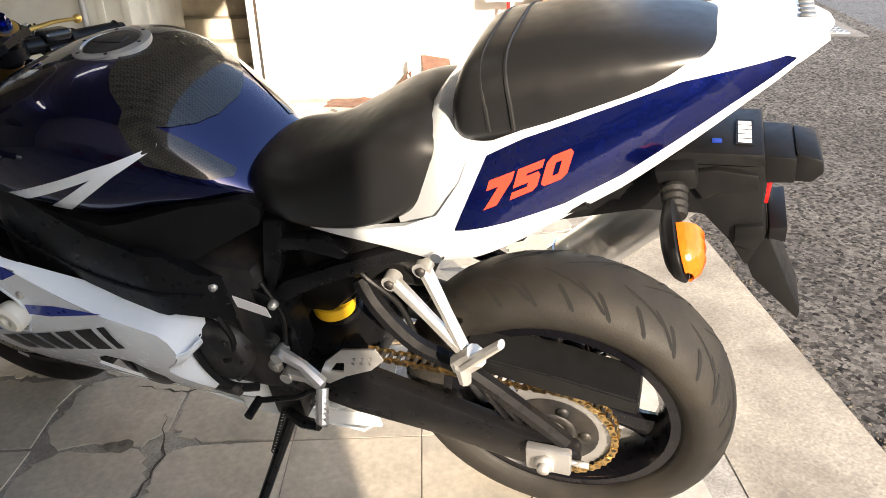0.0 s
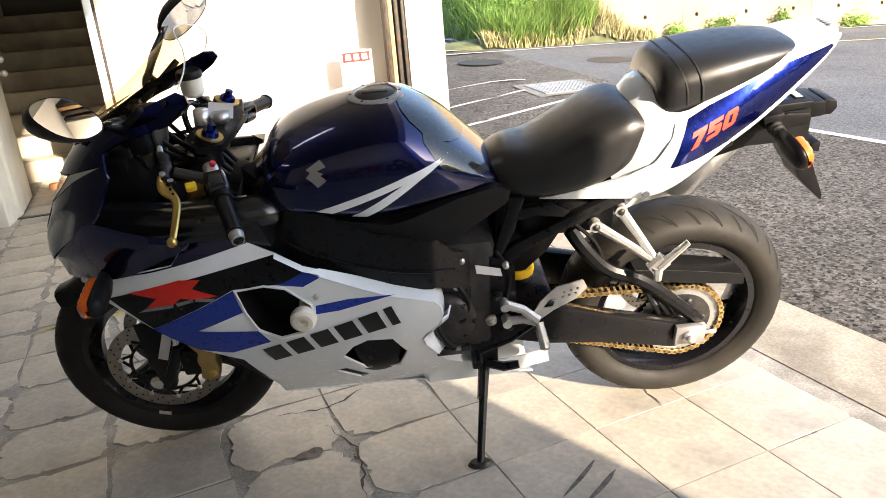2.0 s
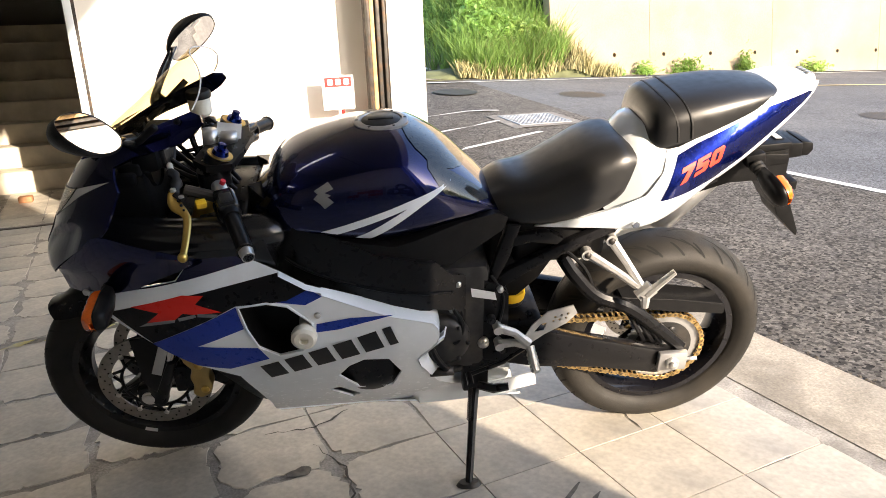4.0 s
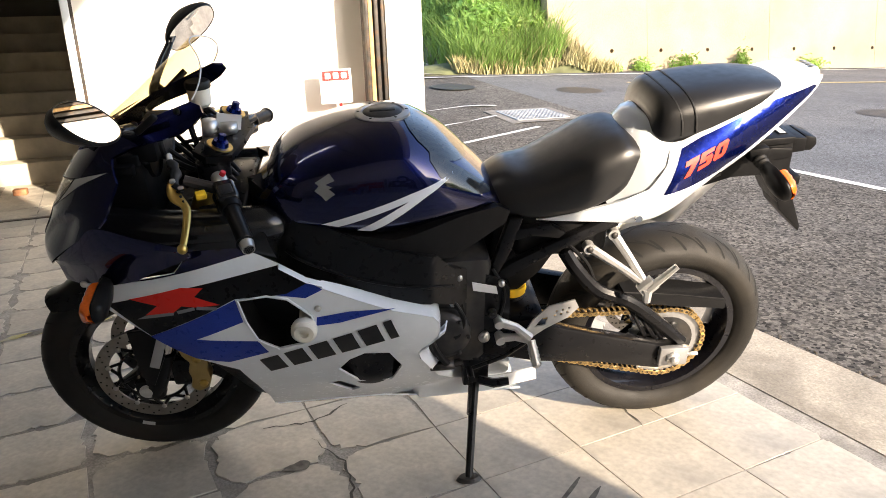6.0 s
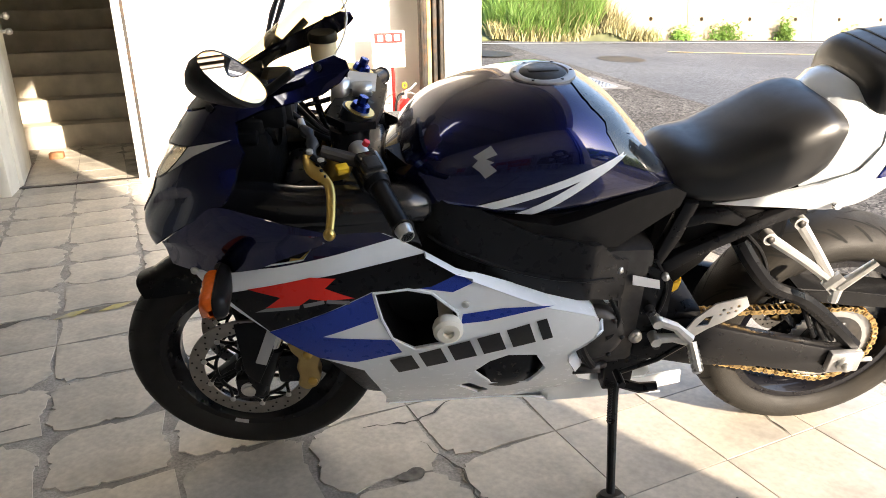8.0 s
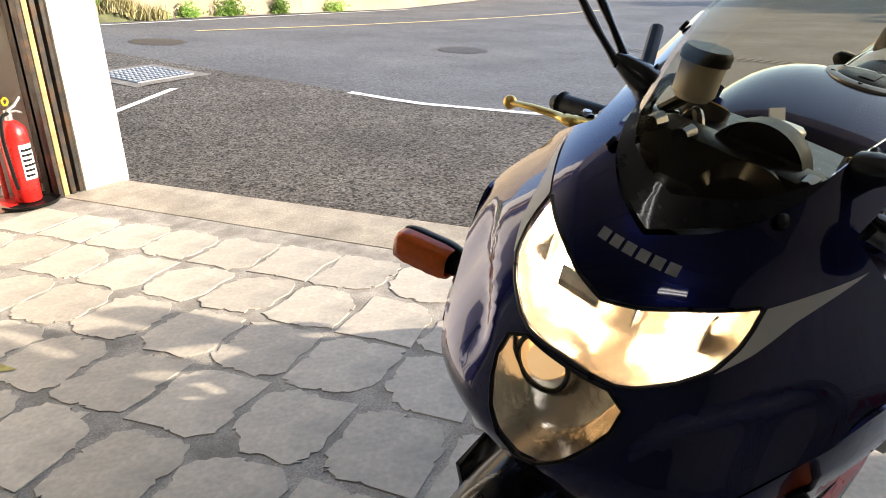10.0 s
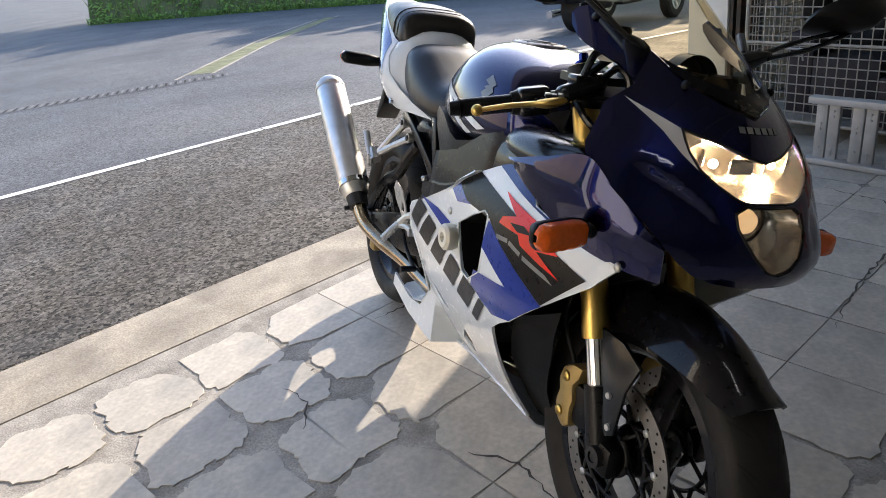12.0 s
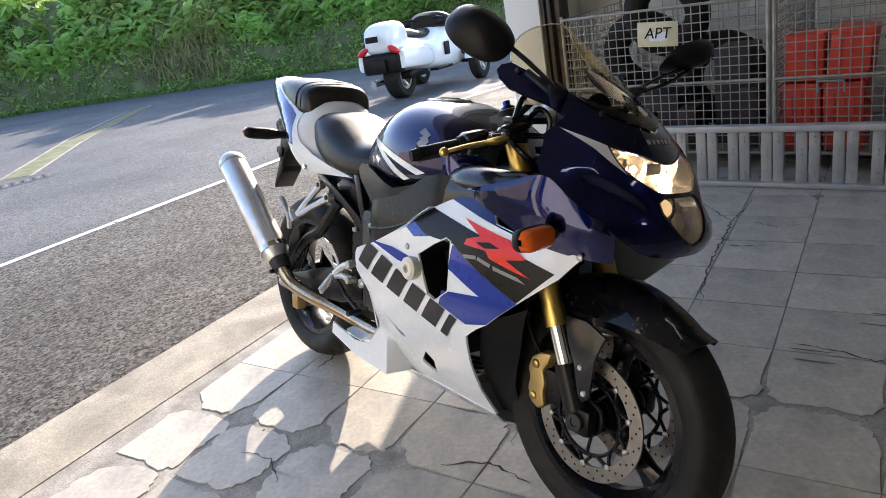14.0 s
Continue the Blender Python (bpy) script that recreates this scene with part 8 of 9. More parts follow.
for (a, b) in (((6.95, -1.18), (12.6, -5.93)), ((6.85, -1.62), (12.9, -6.62))):
    flat("gutter_edge", (a, b, 0.055, 14), 0.005, M_CONC, "pale concrete gutter edge across the road", "gutter")
M_MOSS = mat("mossy_gutter", (0.15, 0.16, 0.075), 0.9, var=0.35, scale=5, bump=0.5, bscale=60)
flat("gutter_bed", ((7.05, -1.52), (12.7, -6.25), 0.36, 14), 0.003, M_MOSS, "mossy gutter bed between concrete edges", "gutter")
for x, y in ((2.6, 8.4), (6.6, 4.4), (4.3, 7.6)):
    bm = bmesh.new()
    pts = [(x + 0.34 * math.cos(t), y + 0.34 * math.sin(t)) for t in [2 * math.pi * k / 24 for k in range(24)]]
    ngon(bm, [(px, py, ground_z(px, py) + 0.004) for px, py in pts])
    S(mesh_ob("manhole_cover", bm, mat("manhole_iron", (0.05, 0.05, 0.05), 0.6, 0.4, var=0.3)), "round iron manhole cover in the road", "manhole cover")

# ---- retaining wall with weep holes ----
ret = empty("retaining_wall")
tagged(ret, "stained beige concrete retaining wall with drain holes", "wall", kind="structure")
WX0, WX1, WY = 5.2, 30.0, 10.45
holes = []
x = 6.55
while x < 22:
    holes.append(x)
    x += 1.12
seg = [WX0] + [h for x in range(7, 30, 3) for h in (x + 0.35,)] + [WX1]
for a, b in zip(seg, seg[1:]):
    hs = [[(h + 0.04 * math.cos(t), 0.62 - 0.028 * (h - 8.8) + 0.04 * math.sin(t)) for t in [k * math.pi / 5 for k in range(10)]] for h in holes if a + 0.05 < h < b - 0.05]
    bm = patch(lambda u, v: Vector((u, WY + 0.10 * (v - 0.5), v)), [(a + 0.004, -0.4), (b - 0.004, -0.4), (b - 0.004, 5.0), (a + 0.004, 5.0)], hs, step=3.0, thick=0.25)
    part("wall_panel", bm, M_RETAIN, ret, smooth=False)
# added near-black backing that paints the shade inside the weep holes
part("drain_back", new_box(WX0, WY + 0.30, -0.4, WX1, WY + 0.5, 4.6), M_HOLE_SHADE, ret)
S(mesh_ob("gutter_strip", grid_mesh_bm([[(x, y, ground_z(x, y) + 0.012) for y in (9.95, 10.46)] for x in (2, 5, 8, 11, 14, 18, 24, 30)]), M_CONC), "concrete gutter strip along the retaining wall", "gutter")


# ---- plants ----
def blades(bm, rng, n, place, h0, h1, w=0.008, lean=0.35):
    for _ in range(n):
        x, y, z = place(rng)
        a = rng.uniform(0, 2 * math.pi)
        h = rng.uniform(h0, h1)
        l = rng.uniform(0.1, lean) * h
        dx, dy = math.cos(a), math.sin(a)
        b = rng.uniform(0, 2 * math.pi)
        sx, sy = math.cos(b) * w, math.sin(b) * w
        v = [bm.verts.new(c) for c in ((x - sx, y - sy, z), (x + sx, y + sy, z), (x + dx * l * 0.4 + sx * 0.8, y + dy * l * 0.4 + sy * 0.8, z + h * 0.6), (x + dx * l * 0.4 - sx * 0.8, y + dy * l * 0.4 - sy * 0.8, z + h * 0.6), (x + dx * l, y + dy * l, z + h))]
        bm.faces.new((v[0], v[1], v[2], v[3]))
        bm.faces.new((v[3], v[2], v[4]))


def leaves(bm, rng, n, place, s0, s1):
    for _ in range(n):
        p = Vector(place(rng))
        s = rng.uniform(s0, s1)
        m = Matrix.Rotation(rng.uniform(0, 6.28), 3, "Z") @ Matrix.Rotation(rng.uniform(-0.9, 0.9), 3, "X") @ Matrix.Rotation(rng.uniform(-0.6, 0.6), 3, "Y")
        v = [bm.verts.new(p + m @ (Vector(c) * s)) for c in ((0, -1, 0), (0.55, -0.2, 0.12), (0.35, 0.55, 0.05), (0, 1, -0.1), (-0.35, 0.55, 0.05), (-0.55, -0.2, 0.12))]
        bm.faces.new((v[0], v[1], v[2], v[3]))
        bm.faces.new((v[0], v[3], v[4], v[5]))


# bank left of the retaining wall
def bank_z(x, y):
    g = ground_z(x, 9.8)
    t = max(0, y - 9.95 - 0.15 * math.sin(x * 2.1)) * min(1, max(0, (x - 3.35) / 0.7))
    return g + min(3.6, 0.85 * t + 0.25 * max(0, noise.noise(Vector((x * 0.8, y * 0.8, 0))))) * (1 if x < 5.4 else max(0, 1 - (x - 5.4) / 1.0) if y < 10.4 else 1)


bm = bmesh.new()
grid_mesh(bm, [[(x, y, bank_z(x, y) if y > 9.95 else ground_z(x, 9.8) - 0.05) for x in [1.9 + 0.25 * i for i in range(19)]] for y in [9.9, 10.0, 10.2, 10.45, 10.7, 11, 11.5, 12, 13, 14, 15.5]])
S(mesh_ob("grass_bank", bm, M_EARTH), "earth bank under tall grass", "bank")
rg = random.Random(11)


def bank_place(r):
    y = 9.95 + 3.3 * r.random() ** 1.5
    lo = 3.45 + 0.15 * math.sin(y * 9)
    x = r.uniform(lo, max(lo + 0.5, min(6.3, 5.3 + 0.55 * (y - 9.95))))
    return x, y, bank_z(x, y) - 0.03


bm = bmesh.new()
blades(bm, rg, 12000, bank_place, 0.2, 0.75, 0.010, 0.9)
tagged(mesh_ob("tall_grass", bm, M_GRASS, smooth=False), "tall green grass on the bank", "grass", kind="stuff")
bm = bmesh.new()
blades(bm, rg, 2600, lambda r: (lambda x, y: (x, y, bank_z(x, y) - 0.02))(r.uniform(3.7, 5.9), r.uniform(9.95, 10.6)), 0.2, 0.5, 0.010, 0.7)
blades(bm, rg, 2600, lambda r: (lambda x, y: (x, y, bank_z(x, y) - 0.02))(r.uniform(3.25, 6.5), r.uniform(9.86, 10.25)), 0.1, 0.32, 0.010, 0.9)
tagged(mesh_ob("dry_grass", bm, M_DRYGRASS, smooth=False), "dry yellow grass at the foot of the bank", "grass", kind="stuff")
bm = bmesh.new()
leaves(bm, rg, 9000, lambda r: (lambda y, k: (lambda x: (x, y, bank_z(x, y) + r.uniform(0.05, 0.75) * (0.6 + 0.6 * noise.noise(Vector((x * 1.3, y * 1.3, 2.0))))))(3.55 + k * 3.0))(r.uniform(10.3, 13.5), r.random()), 0.05, 0.13)
tagged(mesh_ob("bramble_thicket", bm, M_LEAF1, smooth=False), "green leafy thicket over the bank", "bush", kind="stuff")
for i, (x, r_, h) in enumerate(((7.15, 0.20, 0.20), (8.15, 0.40, 0.30), (6.5, 0.12, 0.10), (9.55, 0.20, 0.38), (11.4, 0.35, 0.22))):
    bm = bmesh.new()
    leaves(bm, rg, 260, lambda r: (x + r.gauss(0, r_ * 0.5), 10.08 + r.uniform(-0.12, 0.08), ground_z(x, 10.3) + abs(r.gauss(0, h * 0.5))), 0.025, 0.06)
    blades(bm, rg, 60, lambda r: (x + r.gauss(0, r_ * 0.4), 10.10 + r.uniform(-0.1, 0.06), ground_z(x, 10.3)), h * 0.5, h, 0.008, 0.5)
    tagged(mesh_ob("wall_weed", bm, M_GRASS if i % 2 else M_LEAF1, smooth=False), "green weed growing at the foot of the wall", "weed", "weeds along the wall", kind="stuff")

# hedge bank beyond the road
HB = [(22, -3.0), (18.5, -7.2), (15.2, -9.6), (12.2, -11.2), (8.5, -12.6), (4.5, -14.5), (0, -17)]


def hedge_at(t):
    i = min(int(t), len(HB) - 2)
    a, b = Vector(HB[i]), Vector(HB[i + 1])
    p = a.lerp(b, t - i)
    d = (b - a).normalized()
    return p, Vector((-d.y, d.x)) if Vector((-d.y, d.x)).dot(p - Vector((2, 0))) > 0 else Vector((d.y, -d.x))


def hedge_pt(t, s):
    """s metres back from the foot."""
    p, n = hedge_at(t)
    q = p + n * s
    base = ground_z(min(p.x, 20), p.y)
    lump = 1.1 * noise.noise(Vector((t * 1.7, s * 0.5, 3.0))) + 0.8 * noise.noise(Vector((t * 5, s * 1.2, 8.0)))
    h = 3.4 * (1 - math.exp(-max(0, s) * 0.75)) * (1 + 0.35 * lump)
    return Vector((q.x, q.y, base - 0.05 + max(0, h)))


bm = bmesh.new()
grid_mesh(bm, [[hedge_pt(t * 0.1, s) for t in range(0, 60)] for s in (0, 0.3, 0.7, 1.2, 2, 3, 4.5, 7, 10)])
S(mesh_ob("hedge_bank", bm, M_EARTH), "dark earth bank under the thicket", "bank")
rh = random.Random(21)


def hedge_place(lo, hi, up):
    def f(r):
        t, s = r.uniform(0, 5.9), lo + (hi - lo) * r.random() ** 1.3
        if noise.noise(Vector((t * 3.5, s * 1.2, 5.0))) < -0.25 and r.random() < 0.7:
            s = lo
        return hedge_pt(t, s) + Vector((0, 0, r.uniform(0.0, up)))
    return f


bm = bmesh.new()
leaves(bm, rh, 17000, hedge_place(0.5, 5.0, 0.50), 0.07, 0.17)
leaves(bm, rh, 6000, hedge_place(0.5, 5.0, 0.75), 0.14, 0.27)
tagged(mesh_ob("bramble_hedge", bm, M_LEAF1, smooth=False), "dense green bramble thicket along the road", "bush", kind="stuff")
bm = bmesh.new()
leaves(bm, rh, 6000, hedge_place(0.9, 4.5, 0.6), 0.06, 0.14)
tagged(mesh_ob("bright_shoots", bm, see_through(mat("young_leaf", (0.20, 0.32, 0.06), 0.5, var=0.4, scale=2), 0.4, (0.36, 0.52, 0.09)), smooth=False), "bright young shoots over the thicket", "bush", kind="stuff")
bm = bmesh.new()
blades(bm, rh, 8000, hedge_place(-0.15, 0.8, 0.02), 0.1, 0.32, 0.012, 0.9)
tagged(mesh_ob("verge_grass", bm, M_GRASS, smooth=False), "green verge grass along the road", "grass", kind="stuff")
bm = bmesh.new()
blades(bm, rh, 1500, lambda r: hedge_pt(1.9 + r.gauss(0, 0.20), r.uniform(0.1, 1.5)), 0.25, 0.7, 0.016, 1.1)
tagged(mesh_ob("dead_stems", bm, M_DRYGRASS, smooth=False), "dead grey stems hanging over the bank", "grass", kind="stuff")

bm = bmesh.new()
leaves(bm, rh, 7000, hedge_place(-0.1, 1.2, 0.22), 0.04, 0.10)
tagged(mesh_ob("verge_weeds", bm, M_LEAF1, smooth=False), "low leafy weeds along the road edge", "weeds", kind="stuff")

# ---- traffic cone and van far up the road ----
cone = empty("traffic_cone", pose(2.94, 12.14, ground_z(2.94, 12.14)))
tagged(cone, "yellow traffic cone standing on the road", "traffic cone")
M_CONE = mat("yellow_cone_plastic", (0.80, 0.55, 0.02), 0.5, var=0.06)
bm = bmesh.new()
lathe(bm, [(0.14, 0.03), (0.12, 0.06), (0.03, 0.66), (0.02, 0.68), (0.0, 0.68)], 24, "Z")
part("body", bm, M_CONE, cone)
part("foot", new_box(-0.18, -0.18, 0.0, 0.18, 0.18, 0.032, 0.012), M_CONE, cone)
van = empty("white_van", pose(4.1, 18.2, ground_z(4.1, 18.2), 0, 0, 40))
tagged(van, "white van parked up the road behind the bank", "van")
bm = plate([(-2.0, 0.35), (2.1, 0.35), (2.15, 0.85), (1.6, 1.0), (1.15, 1.75), (0.9, 1.85), (-2.0, 1.85)], -0.8, 0.8, 0.06)
part("body", bm, M_BWHITE, van)
for x in (-1.3, 1.4):
    for s in (-1, 1):
        bm = bmesh.new()
        lathe(bm, [(0.0, -0.09), (0.22, -0.09), (0.29, -0.07), (0.30, 0.0), (0.29, 0.07), (0.22, 0.09), (0.0, 0.09)], 28, "Y", (x, s * 0.74, 0.30))
        part("wheel", bm, M_RUBBER, van)
for x0, x1 in ((-1.7, -0.7), (-0.6, 0.3), (0.4, 1.15)):
    for s in (-1, 1):
        part("window", new_box(x0, s * 0.802, 1.15, x1, s * 0.806, 1.65), M_BLACKG, van)

# ---- three-wheeler parked across the road ----
TR = empty("three_wheeler", pose(4.60, -5.76, ground_z(4.60, -5.76), 0, 3.0, -77) @ Matrix.Diagonal((0.94, 0.94, 0.94, 1)))
tagged(TR, "white touring three-wheeler with rear trunk parked outside", "three-wheeler")


def tw_wheel(x, y, R, hw, spokes=True):
    ob = empty("wheel")
    ob.parent = TR
    bm = bmesh.new()
    lathe(bm, [(R * 0.62, -hw), (R * 0.9, -hw), (R, -hw * 0.7), (R, hw * 0.7), (R * 0.9, hw), (R * 0.62, hw)], 40, "Y", (x, y, R), closed=True)
    part("tyre", bm, M_RUBBER, ob)
    bm = bmesh.new()
    ring_plate(bm, R * 0.52, R * 0.66, y - hw * 0.8, y + hw * 0.8, (x, 0, R), 32)
    for k in range(6):
        a = k * math.pi / 3
        rod(bm, (x, y, R), (x + R * 0.55 * math.cos(a), y + hw * 0.5, R + R * 0.55 * math.sin(a)), 0.022, n=8)
        rod(bm, (x, y, R), (x + R * 0.55 * math.cos(a), y - hw * 0.5, R + R * 0.55 * math.sin(a)), 0.022, n=8)
    part("rim", bm, M_SILVER, ob)


tw_wheel(0, 0, 0.32, 0.115)
tw_wheel(1.71, 0.56, 0.30, 0.08)
tw_wheel(1.71, -0.56, 0.30, 0.08)
body = loft(smooth_secs([(-0.35, 0.78, 0.42, 0.10, 2.6), (-0.2, 0.90, 0.40, 0.26, 2.8), (0.2, 0.86, 0.36, 0.28, 2.8), (0.7, 0.82, 0.30, 0.30, 2.8), (1.1, 0.95, 0.25, 0.33, 2.8), (1.5, 0.98, 0.24, 0.34, 2.7), (1.9, 0.85, 0.28, 0.28, 2.6), (2.2, 0.66, 0.36, 0.12, 2.4)], 4), 28)
part("body", body, M_BWHITE, TR, "gloss white bodywork", angle=60)
bm = loft(smooth_secs([(-0.50, 1.00, 0.74, 0.16, 3.2), (-0.44, 1.06, 0.68, 0.23, 3.4), (-0.22, 1.10, 0.66, 0.25, 3.6), (0.0, 1.08, 0.70, 0.22, 3.2), (0.08, 1.02, 0.76, 0.17, 2.8)], 4), 28)
part("trunk", bm, M_BWHITE, TR, "white rear trunk", angle=60)
bm = loft(smooth_secs([(0.08, 0.98, 0.80, 0.16, 2.6), (0.3, 0.96, 0.78, 0.19, 2.6), (0.6, 0.90, 0.76, 0.18, 2.6), (0.9, 0.93, 0.76, 0.15, 2.6)], 4), 24)
part("seat", bm, M_SEAT, TR)
bm = box(bmesh.new(), -0.50, -0.30, 0.40, -0.30, 0.30, 0.68, 0.05, 3)
part("rear_bumper", bm, M_PLASTIC, TR)
for s in (-1, 1):
    bm = bmesh.new()
    bmesh.ops.create_uvsphere(bm, u_segments=16, v_segments=10, radius=1, matrix=Matrix.Translation((-0.50, s * 0.25, 0.72)) @ Matrix.Rotation(s * -0.5, 4, "X") @ Matrix.Diagonal((0.05, 0.10, 0.045, 1)))
    part("tail_light", bm, M_REDLENS, TR, "red tail light")
    bm = loft(smooth_secs([(-0.45, 0.70, 0.45, 0.06, 2.6), (-0.1, 0.74, 0.42, 0.10, 2.8), (0.3, 0.70, 0.40, 0.08, 2.6), (0.5, 0.62, 0.42, 0.04, 2.4)], 3), 20)
    bmesh.ops.translate(bm, vec=(0, s * 0.32, 0), verts=bm.verts)
    part("saddlebag", bm, M_BWHITE, TR, angle=60)
    bm = bmesh.new()
    rows = []
    for k in range(9):
        th = math.radians(20 + 150 * k / 8)
        rows.append([(1.71 + 0.35 * math.cos(th), s * 0.56 + y_, 0.30 + 0.35 * math.sin(th)) for y_ in (-0.10, -0.06, 0.06, 0.10)])
    grid_mesh(bm, rows)
    part("front_fender", solid(bm, 0.012), M_BWHITE, TR)
    bm = bmesh.new()
    rod(bm, (1.71, s * 0.22, 0.32), (1.71, s * 0.5, 0.30), 0.03, n=10)
    rod(bm, (1.5, s * 0.25, 0.55), (1.68, s * 0.48, 0.34), 0.025, n=10)
    part("suspension_arm", bm, M_PLASTIC, TR)
    bm = bmesh.new()
    tube(bm, [(1.05, s * 0.08, 1.02), (1.0, s * 0.25, 1.06), (0.92, s * 0.40, 1.03)], 0.018, 8)
    part("handlebar", bm, M_PLASTIC, TR)
    bm = bmesh.new()
    bmesh.ops.create_uvsphere(bm, u_segments=14, v_segments=8, radius=1, matrix=Matrix.Translation((1.35, s * 0.44, 1.0)) @ Matrix.Diagonal((0.05, 0.10, 0.06, 1)))
    part("mirror", bm, M_PLASTIC, TR)
    part("side_vent", new_box(0.95, s * 0.328, 0.48, 1.10, s * 0.345, 0.68, 0.02), M_PLASTIC, TR)
    part("footboard", new_box(0.45, s * 0.28, 0.30, 1.0, s * 0.42, 0.34, 0.012), M_PLASTIC, TR)
bm = loft(smooth_secs([(1.02, 1.10, 0.90, 0.20, 2.6), (1.2, 1.15, 0.88, 0.32, 2.8), (1.45, 1.08, 0.85, 0.34, 2.8), (1.7, 0.95, 0.80, 0.28, 2.6)], 4), 24)
part("dashboard_cowl", bm, M_PLASTIC, TR, angle=60)
bm = bmesh.new()
grid_mesh(bm, [[(1.48 - 0.30 * t - 0.10 * (abs(y_) / 0.3) ** 2, y_ * (1 - 0.25 * t), 1.06 + 0.42 * t) for y_ in (-0.32, -0.2, -0.08, 0.08, 0.2, 0.32)] for t in (0, 0.3, 0.6, 0.85, 1.0)])
ws = part("windscreen", solid(bm, 0.005), M_LENS, TR, "clear windscreen")
ws.visible_shadow = False
part("plate_holder", new_box(-0.56, -0.11, 0.42, -0.52, 0.11, 0.60, 0.01), M_PLASTIC, TR)
part("trunk_badge", new_box(-0.632, -0.10, 0.84, -0.622, 0.10, 0.92, 0.004), M_PLASTIC, TR)
bm = bmesh.new()
rod(bm, (-0.35, 0.26, 0.26), (0.55, 0.26, 0.28), 0.05, n=16)
part("silencer", bm, M_CHROME, TR)
part("swingarm", new_box(0.0, -0.18, 0.26, 0.6, 0.18, 0.38, 0.03), M_PLASTIC, TR)


# ---- floor slabs, last ----
PX, PY, K = 0.31, 0.295, 0.11
rs = random.Random(17)
node_chip = {}


def chip(i, j):
    if (i, j) not in node_chip:
        y = 1.16 + PY * j
        x = -1.59 + PX * i
        r = rs.random()
        if y > 3.0 or x < -2.0:
            c = rs.uniform(0.04, 0.09) if r < 0.7 else 0.0
        elif y > 1.7 and x < -1.2:
            c = rs.uniform(0.05, 0.11) if r < 0.88 else 0.0
        elif y > 0.10:
            c = rs.uniform(0.07, 0.128) if r < 0.95 else 0.0
        elif y > -0.35 and x > -0.72:
            c = 0.0
        elif y > -0.5:
            c = rs.uniform(0.05, 0.11) if r < 0.55 else 0.0
        else:
            c = rs.uniform(0.02, 0.05) if r < 0.30 else 0.0
        node_chip[(i, j)] = c
    return node_chip[(i, j)]


def node(i, j):
    x, y = -1.59 + PX * i, 1.16 + PY * j
    return Vector((x - K * (y - 0.2), y + K * (x + 1.75)))


def slab_mesh(i, j):
    """One slab about its own middle: worn edge, knocked-off corners."""
    c = [node(i, j), node(i + 1, j), node(i + 1, j + 1), node(i, j + 1)]
    ids = [(i, j), (i + 1, j), (i + 1, j + 1), (i, j + 1)]
    mid = sum(c, Vector((0, 0))) / 4
    ring = []
    for k in range(4):
        p, a, b = c[k], c[k - 1], c[(k + 1) % 4]
        da, db = (a - p).normalized(), (b - p).normalized()
        r = chip(*ids[k])
        g = 0.0014 + (0.07 * (r - 0.05) + rs.uniform(0.0, 0.006) if r > 0.05 else 0)
        if r > 0 and rs.random() < 0.12:
            r = 0
        if r < 0.012:
            ring.append(p + (da + db) * g)
        else:
            # a ragged break across the corner
            ra, rb2 = min(0.128, r * rs.uniform(0.55, 1.6)), min(0.122, r * rs.uniform(0.55, 1.6))
            pa, pb = p + da * ra, p + db * rb2
            out_w = (p - (pa + pb) / 2) * rs.uniform(0.15, 0.70)
            n_p = 8
            for t in range(n_p + 1):
                u = t / n_p
                j = 0.0 if t in (0, n_p) else min(0.012, r * 0.13)
                q = pa.lerp(pb, u) + out_w * (4 * u * (1 - u)) ** 0.7 + (da + db) * g
                q += Vector((rs.uniform(-1, 1), rs.uniform(-1, 1))) * j
                ring.append(q)
        # a wobble along the edge to the next corner
        if chip(*ids[k]) > 0.01 or chip(*ids[(k + 1) % 4]) > 0.01:
            inn = (mid - (p + b) / 2).normalized()
            wide = 0.016 if chip(*ids[k]) > 0.05 and chip(*ids[(k + 1) % 4]) > 0.05 else 0.005
            for t in (0.44, 0.48, 0.52, 0.56):
                ring.append(p.lerp(b, t) + inn * (g + rs.uniform(0.0, wide)))
    bm = bmesh.new()
    tilt = [rs.uniform(-0.0012, 0.0012) for _ in range(3)]
    top = [bm.verts.new((q.x - mid.x, q.y - mid.y, -0.0012 + tilt[0] * 0.3 + tilt[1] * (q.x - mid.x) + tilt[2] * (q.y - mid.y))) for q in [mid + (q - mid) * 0.995 for q in ring]]
    low = [bm.verts.new((q.x - mid.x, q.y - mid.y, -0.012)) for q in ring]
    sh = [bm.verts.new((q.x - mid.x, q.y - mid.y, -0.0045)) for q in ring]
    bm.faces.new(top)
    n = len(ring)
    for k in range(n):
        bm.faces.new((top[k], sh[k], sh[(k + 1) % n], top[(k + 1) % n]))
        bm.faces.new((sh[k], low[k], low[(k + 1) % n], sh[(k + 1) % n]))
    return bm, mid


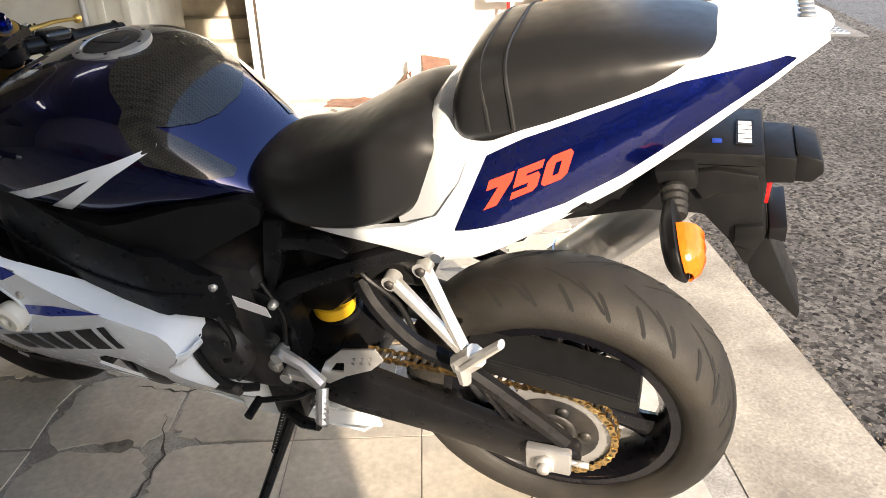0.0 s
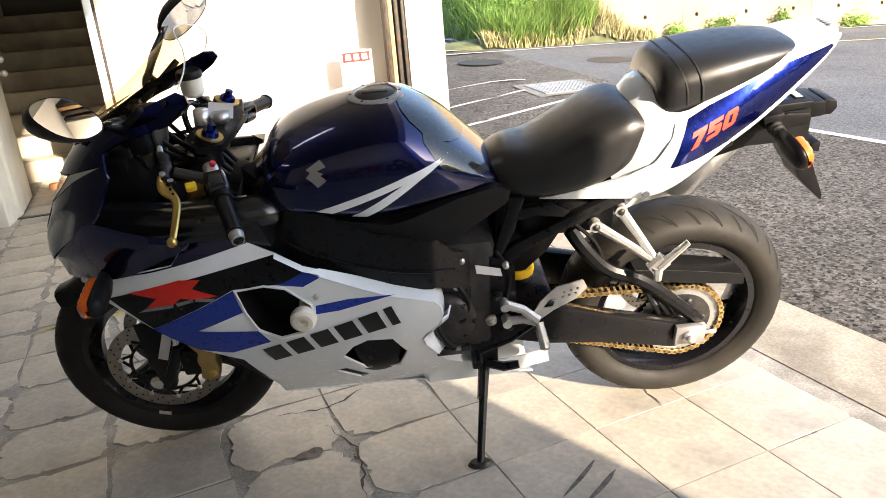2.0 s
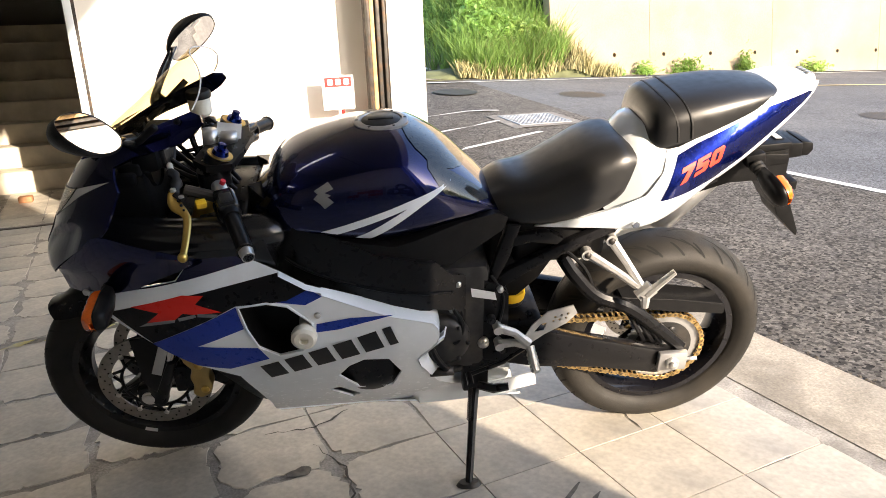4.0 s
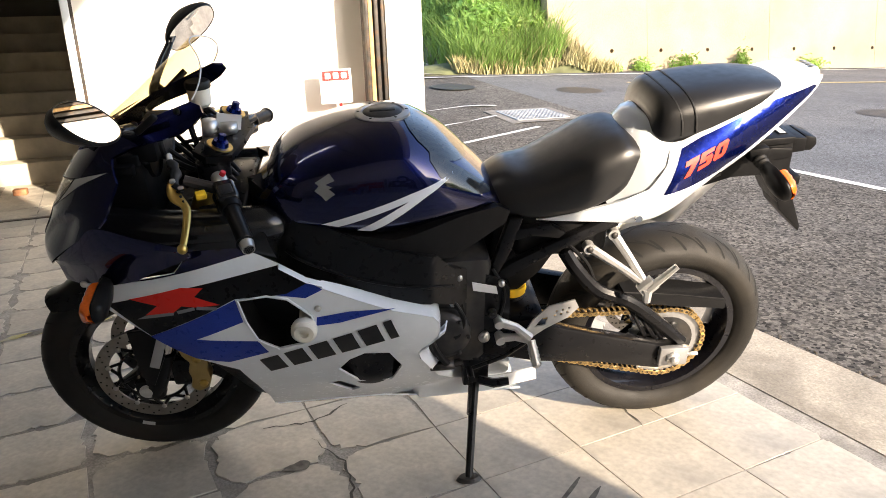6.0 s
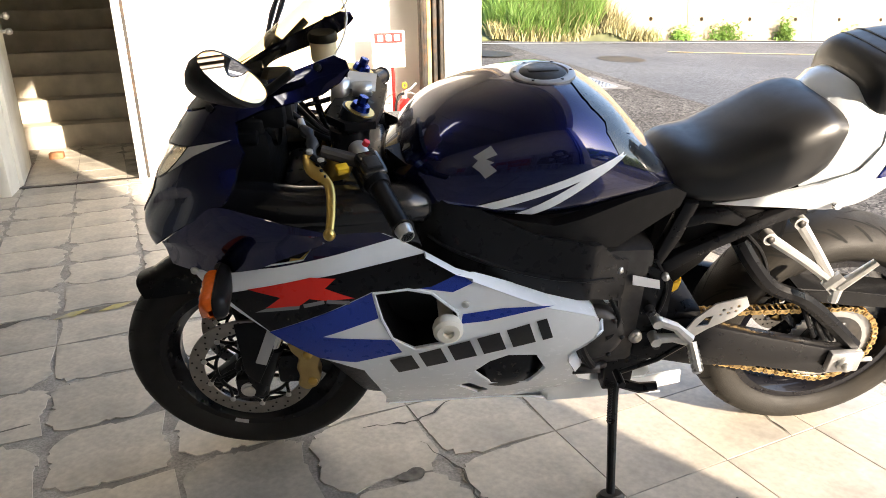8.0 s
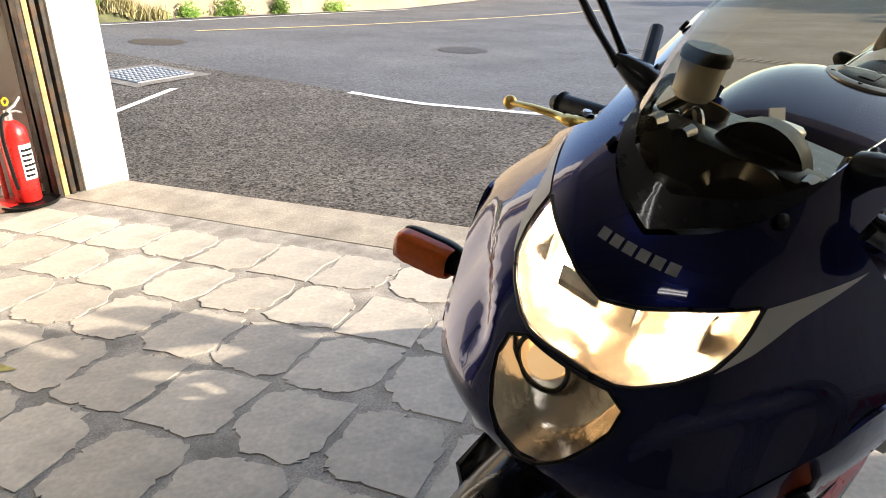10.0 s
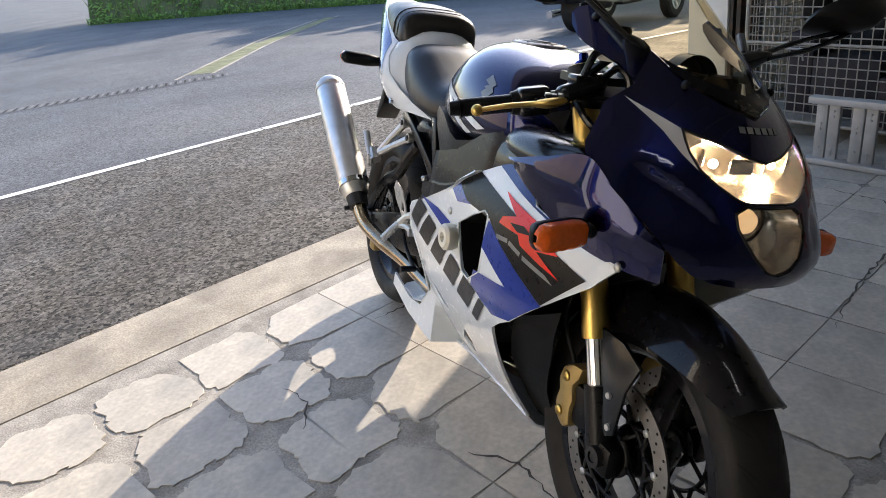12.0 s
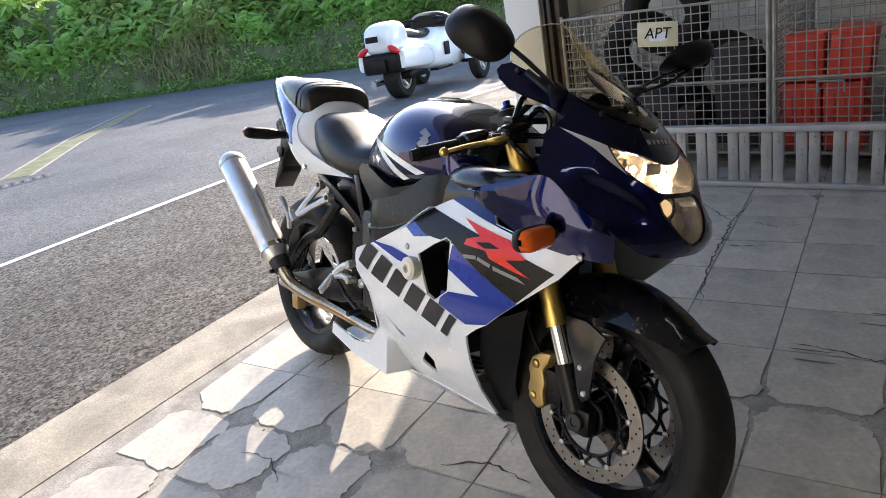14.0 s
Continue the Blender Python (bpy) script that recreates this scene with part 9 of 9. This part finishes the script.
rest = bmesh.new()
for i in range(-18, 8):
    for j in range(-18, 20):
        ctr = (node(i, j) + node(i + 1, j + 1)) / 2
        lim = edge_x(ctr.y, IN_X)
        if ctr.x > lim - 0.02 or ctr.x < -6.9 or not (-3.4 < ctr.y < 3.9 or (-3.2 < ctr.x < -1.9 and ctr.y < 5.15)):
            continue
        if WALL_Y - 0.2 < ctr.y and not (-2.75 < ctr.x < -1.8):
            continue
        bm, mid = slab_mesh(i, j)
        right = max(node(i + 1, j).x, node(i + 1, j + 1).x)
        if right > lim:
            for v in bm.verts:
                w = edge_x(v.co.y + mid.y, IN_X) - 0.004 - mid.x
                if v.co.x > w:
                    v.co.x = w
            bmesh.ops.remove_doubles(bm, verts=bm.verts, dist=0.0005)
        if -3.0 < mid.x and -2.2 < mid.y < 3.75:
            ob = mesh_ob("slab", bm, M_TILE, floor_ob, smooth=False)
            ob.location = (mid.x, mid.y, 0)
        else:
            me = bpy.data.meshes.new("tmp")
            bmesh.ops.translate(bm, vec=(mid.x, mid.y, 0), verts=bm.verts)
            bm.to_mesh(me)
            bm.free()
            rest.from_mesh(me)
            bpy.data.meshes.remove(me)
tagged(mesh_ob("far_slabs", rest, M_TILE, floor_ob, smooth=False), kind="stuff")

# cracks that run across slabs, with crumbled edges
M_CRACK = mat("crack_dirt", (0.075, 0.068, 0.058), 0.95, var=0.3, scale=60, bump=0.5, bscale=300)
rc = random.Random(41)


def crack(pts, w):
    P = [Vector((*p, 0.0)) for p in pts]
    line = []
    for a, b in zip(P, P[1:]):
        n = max(3, int((b - a).length / 0.018))
        q = Vector((-(b - a).y, (b - a).x, 0)).normalized()
        line += [a.lerp(b, k / n) + q * rc.uniform(-0.007, 0.007) for k in range(n)]
    line.append(P[-1])
    rows = []
    for i, p in enumerate(line):
        d = (line[min(i + 1, len(line) - 1)] - line[max(i - 1, 0)]).normalized()
        q = Vector((-d.y, d.x, 0))
        e = w * min(1, 4 * min(i + 1, len(line) - i) / len(line)) * rc.uniform(0.3, 1.5)
        rows.append([p + q * e + Vector((0, 0, 0.0006)), p - q * e * rc.uniform(0.5, 1.4) + Vector((0, 0, 0.0006))])
    part("crack", grid_mesh_bm(rows), M_CRACK, floor_ob, smooth=False)


crack([(-1.05, -2.01), (-1.06, -1.83), (-1.05, -1.66), (-1.07, -1.51), (-1.09, -1.32), (-1.11, -1.17), (-1.14, -1.01), (-1.20, -0.80)], 0.004)
crack([(-0.60, -1.88), (-0.74, -1.86), (-0.85, -1.86), (-1.05, -1.66)], 0.003)
crack([(-1.10, -1.38), (-1.19, -1.39), (-1.30, -1.42)], 0.003)
crack([(-1.15, -1.66), (-1.28, -1.63), (-1.36, -1.69)], 0.0025)
crack([(-1.54, -0.64), (-1.69, -0.65), (-1.82, -0.60)], 0.003)
crack([(-0.99, 0.18), (-0.93, 0.03), (-0.93, -0.08), (-0.95, -0.21)], 0.003)
crack([(-0.07, 0.15), (-0.06, -0.08), (-0.07, -0.14)], 0.003)
crack([(-1.12, 0.29), (-0.97, 0.27), (-0.85, 0.34)], 0.003)
crack([(-1.75, 1.05), (-1.62, 0.98), (-1.55, 0.85)], 0.003)
crack([(-0.45, 0.62), (-0.34, 0.55), (-0.22, 0.58)], 0.0025)


# grit and dead leaves swept against the sill
rq = random.Random(77)
M_GRIT = mat("grit", (0.11, 0.095, 0.075), 0.95, var=0.5, scale=90)
bm = bmesh.new()
for _ in range(900):
    y = rq.uniform(-2.9, 3.4)
    x = edge_x(y, OUT_X) + abs(rq.gauss(0.004, 0.03)) + 0.002
    sz = rq.uniform(0.002, 0.007)
    z = ground_z(x, y) + 0.001
    c = [bm.verts.new((x + sz * math.cos(a) * rq.uniform(0.6, 1.4), y + sz * 1.5 * math.sin(a) * rq.uniform(0.6, 1.4), z)) for a in (0.2, 1.7, 3.3, 4.9)]
    top = bm.verts.new((x, y, z + sz * rq.uniform(0.4, 1.0)))
    for k in range(4):
        bm.faces.new((c[k], c[(k + 1) % 4], top))
tagged(mesh_ob("grit", bm, M_GRIT, smooth=False), "dark grit and leaf crumbs along the sill", "grit", kind="stuff")
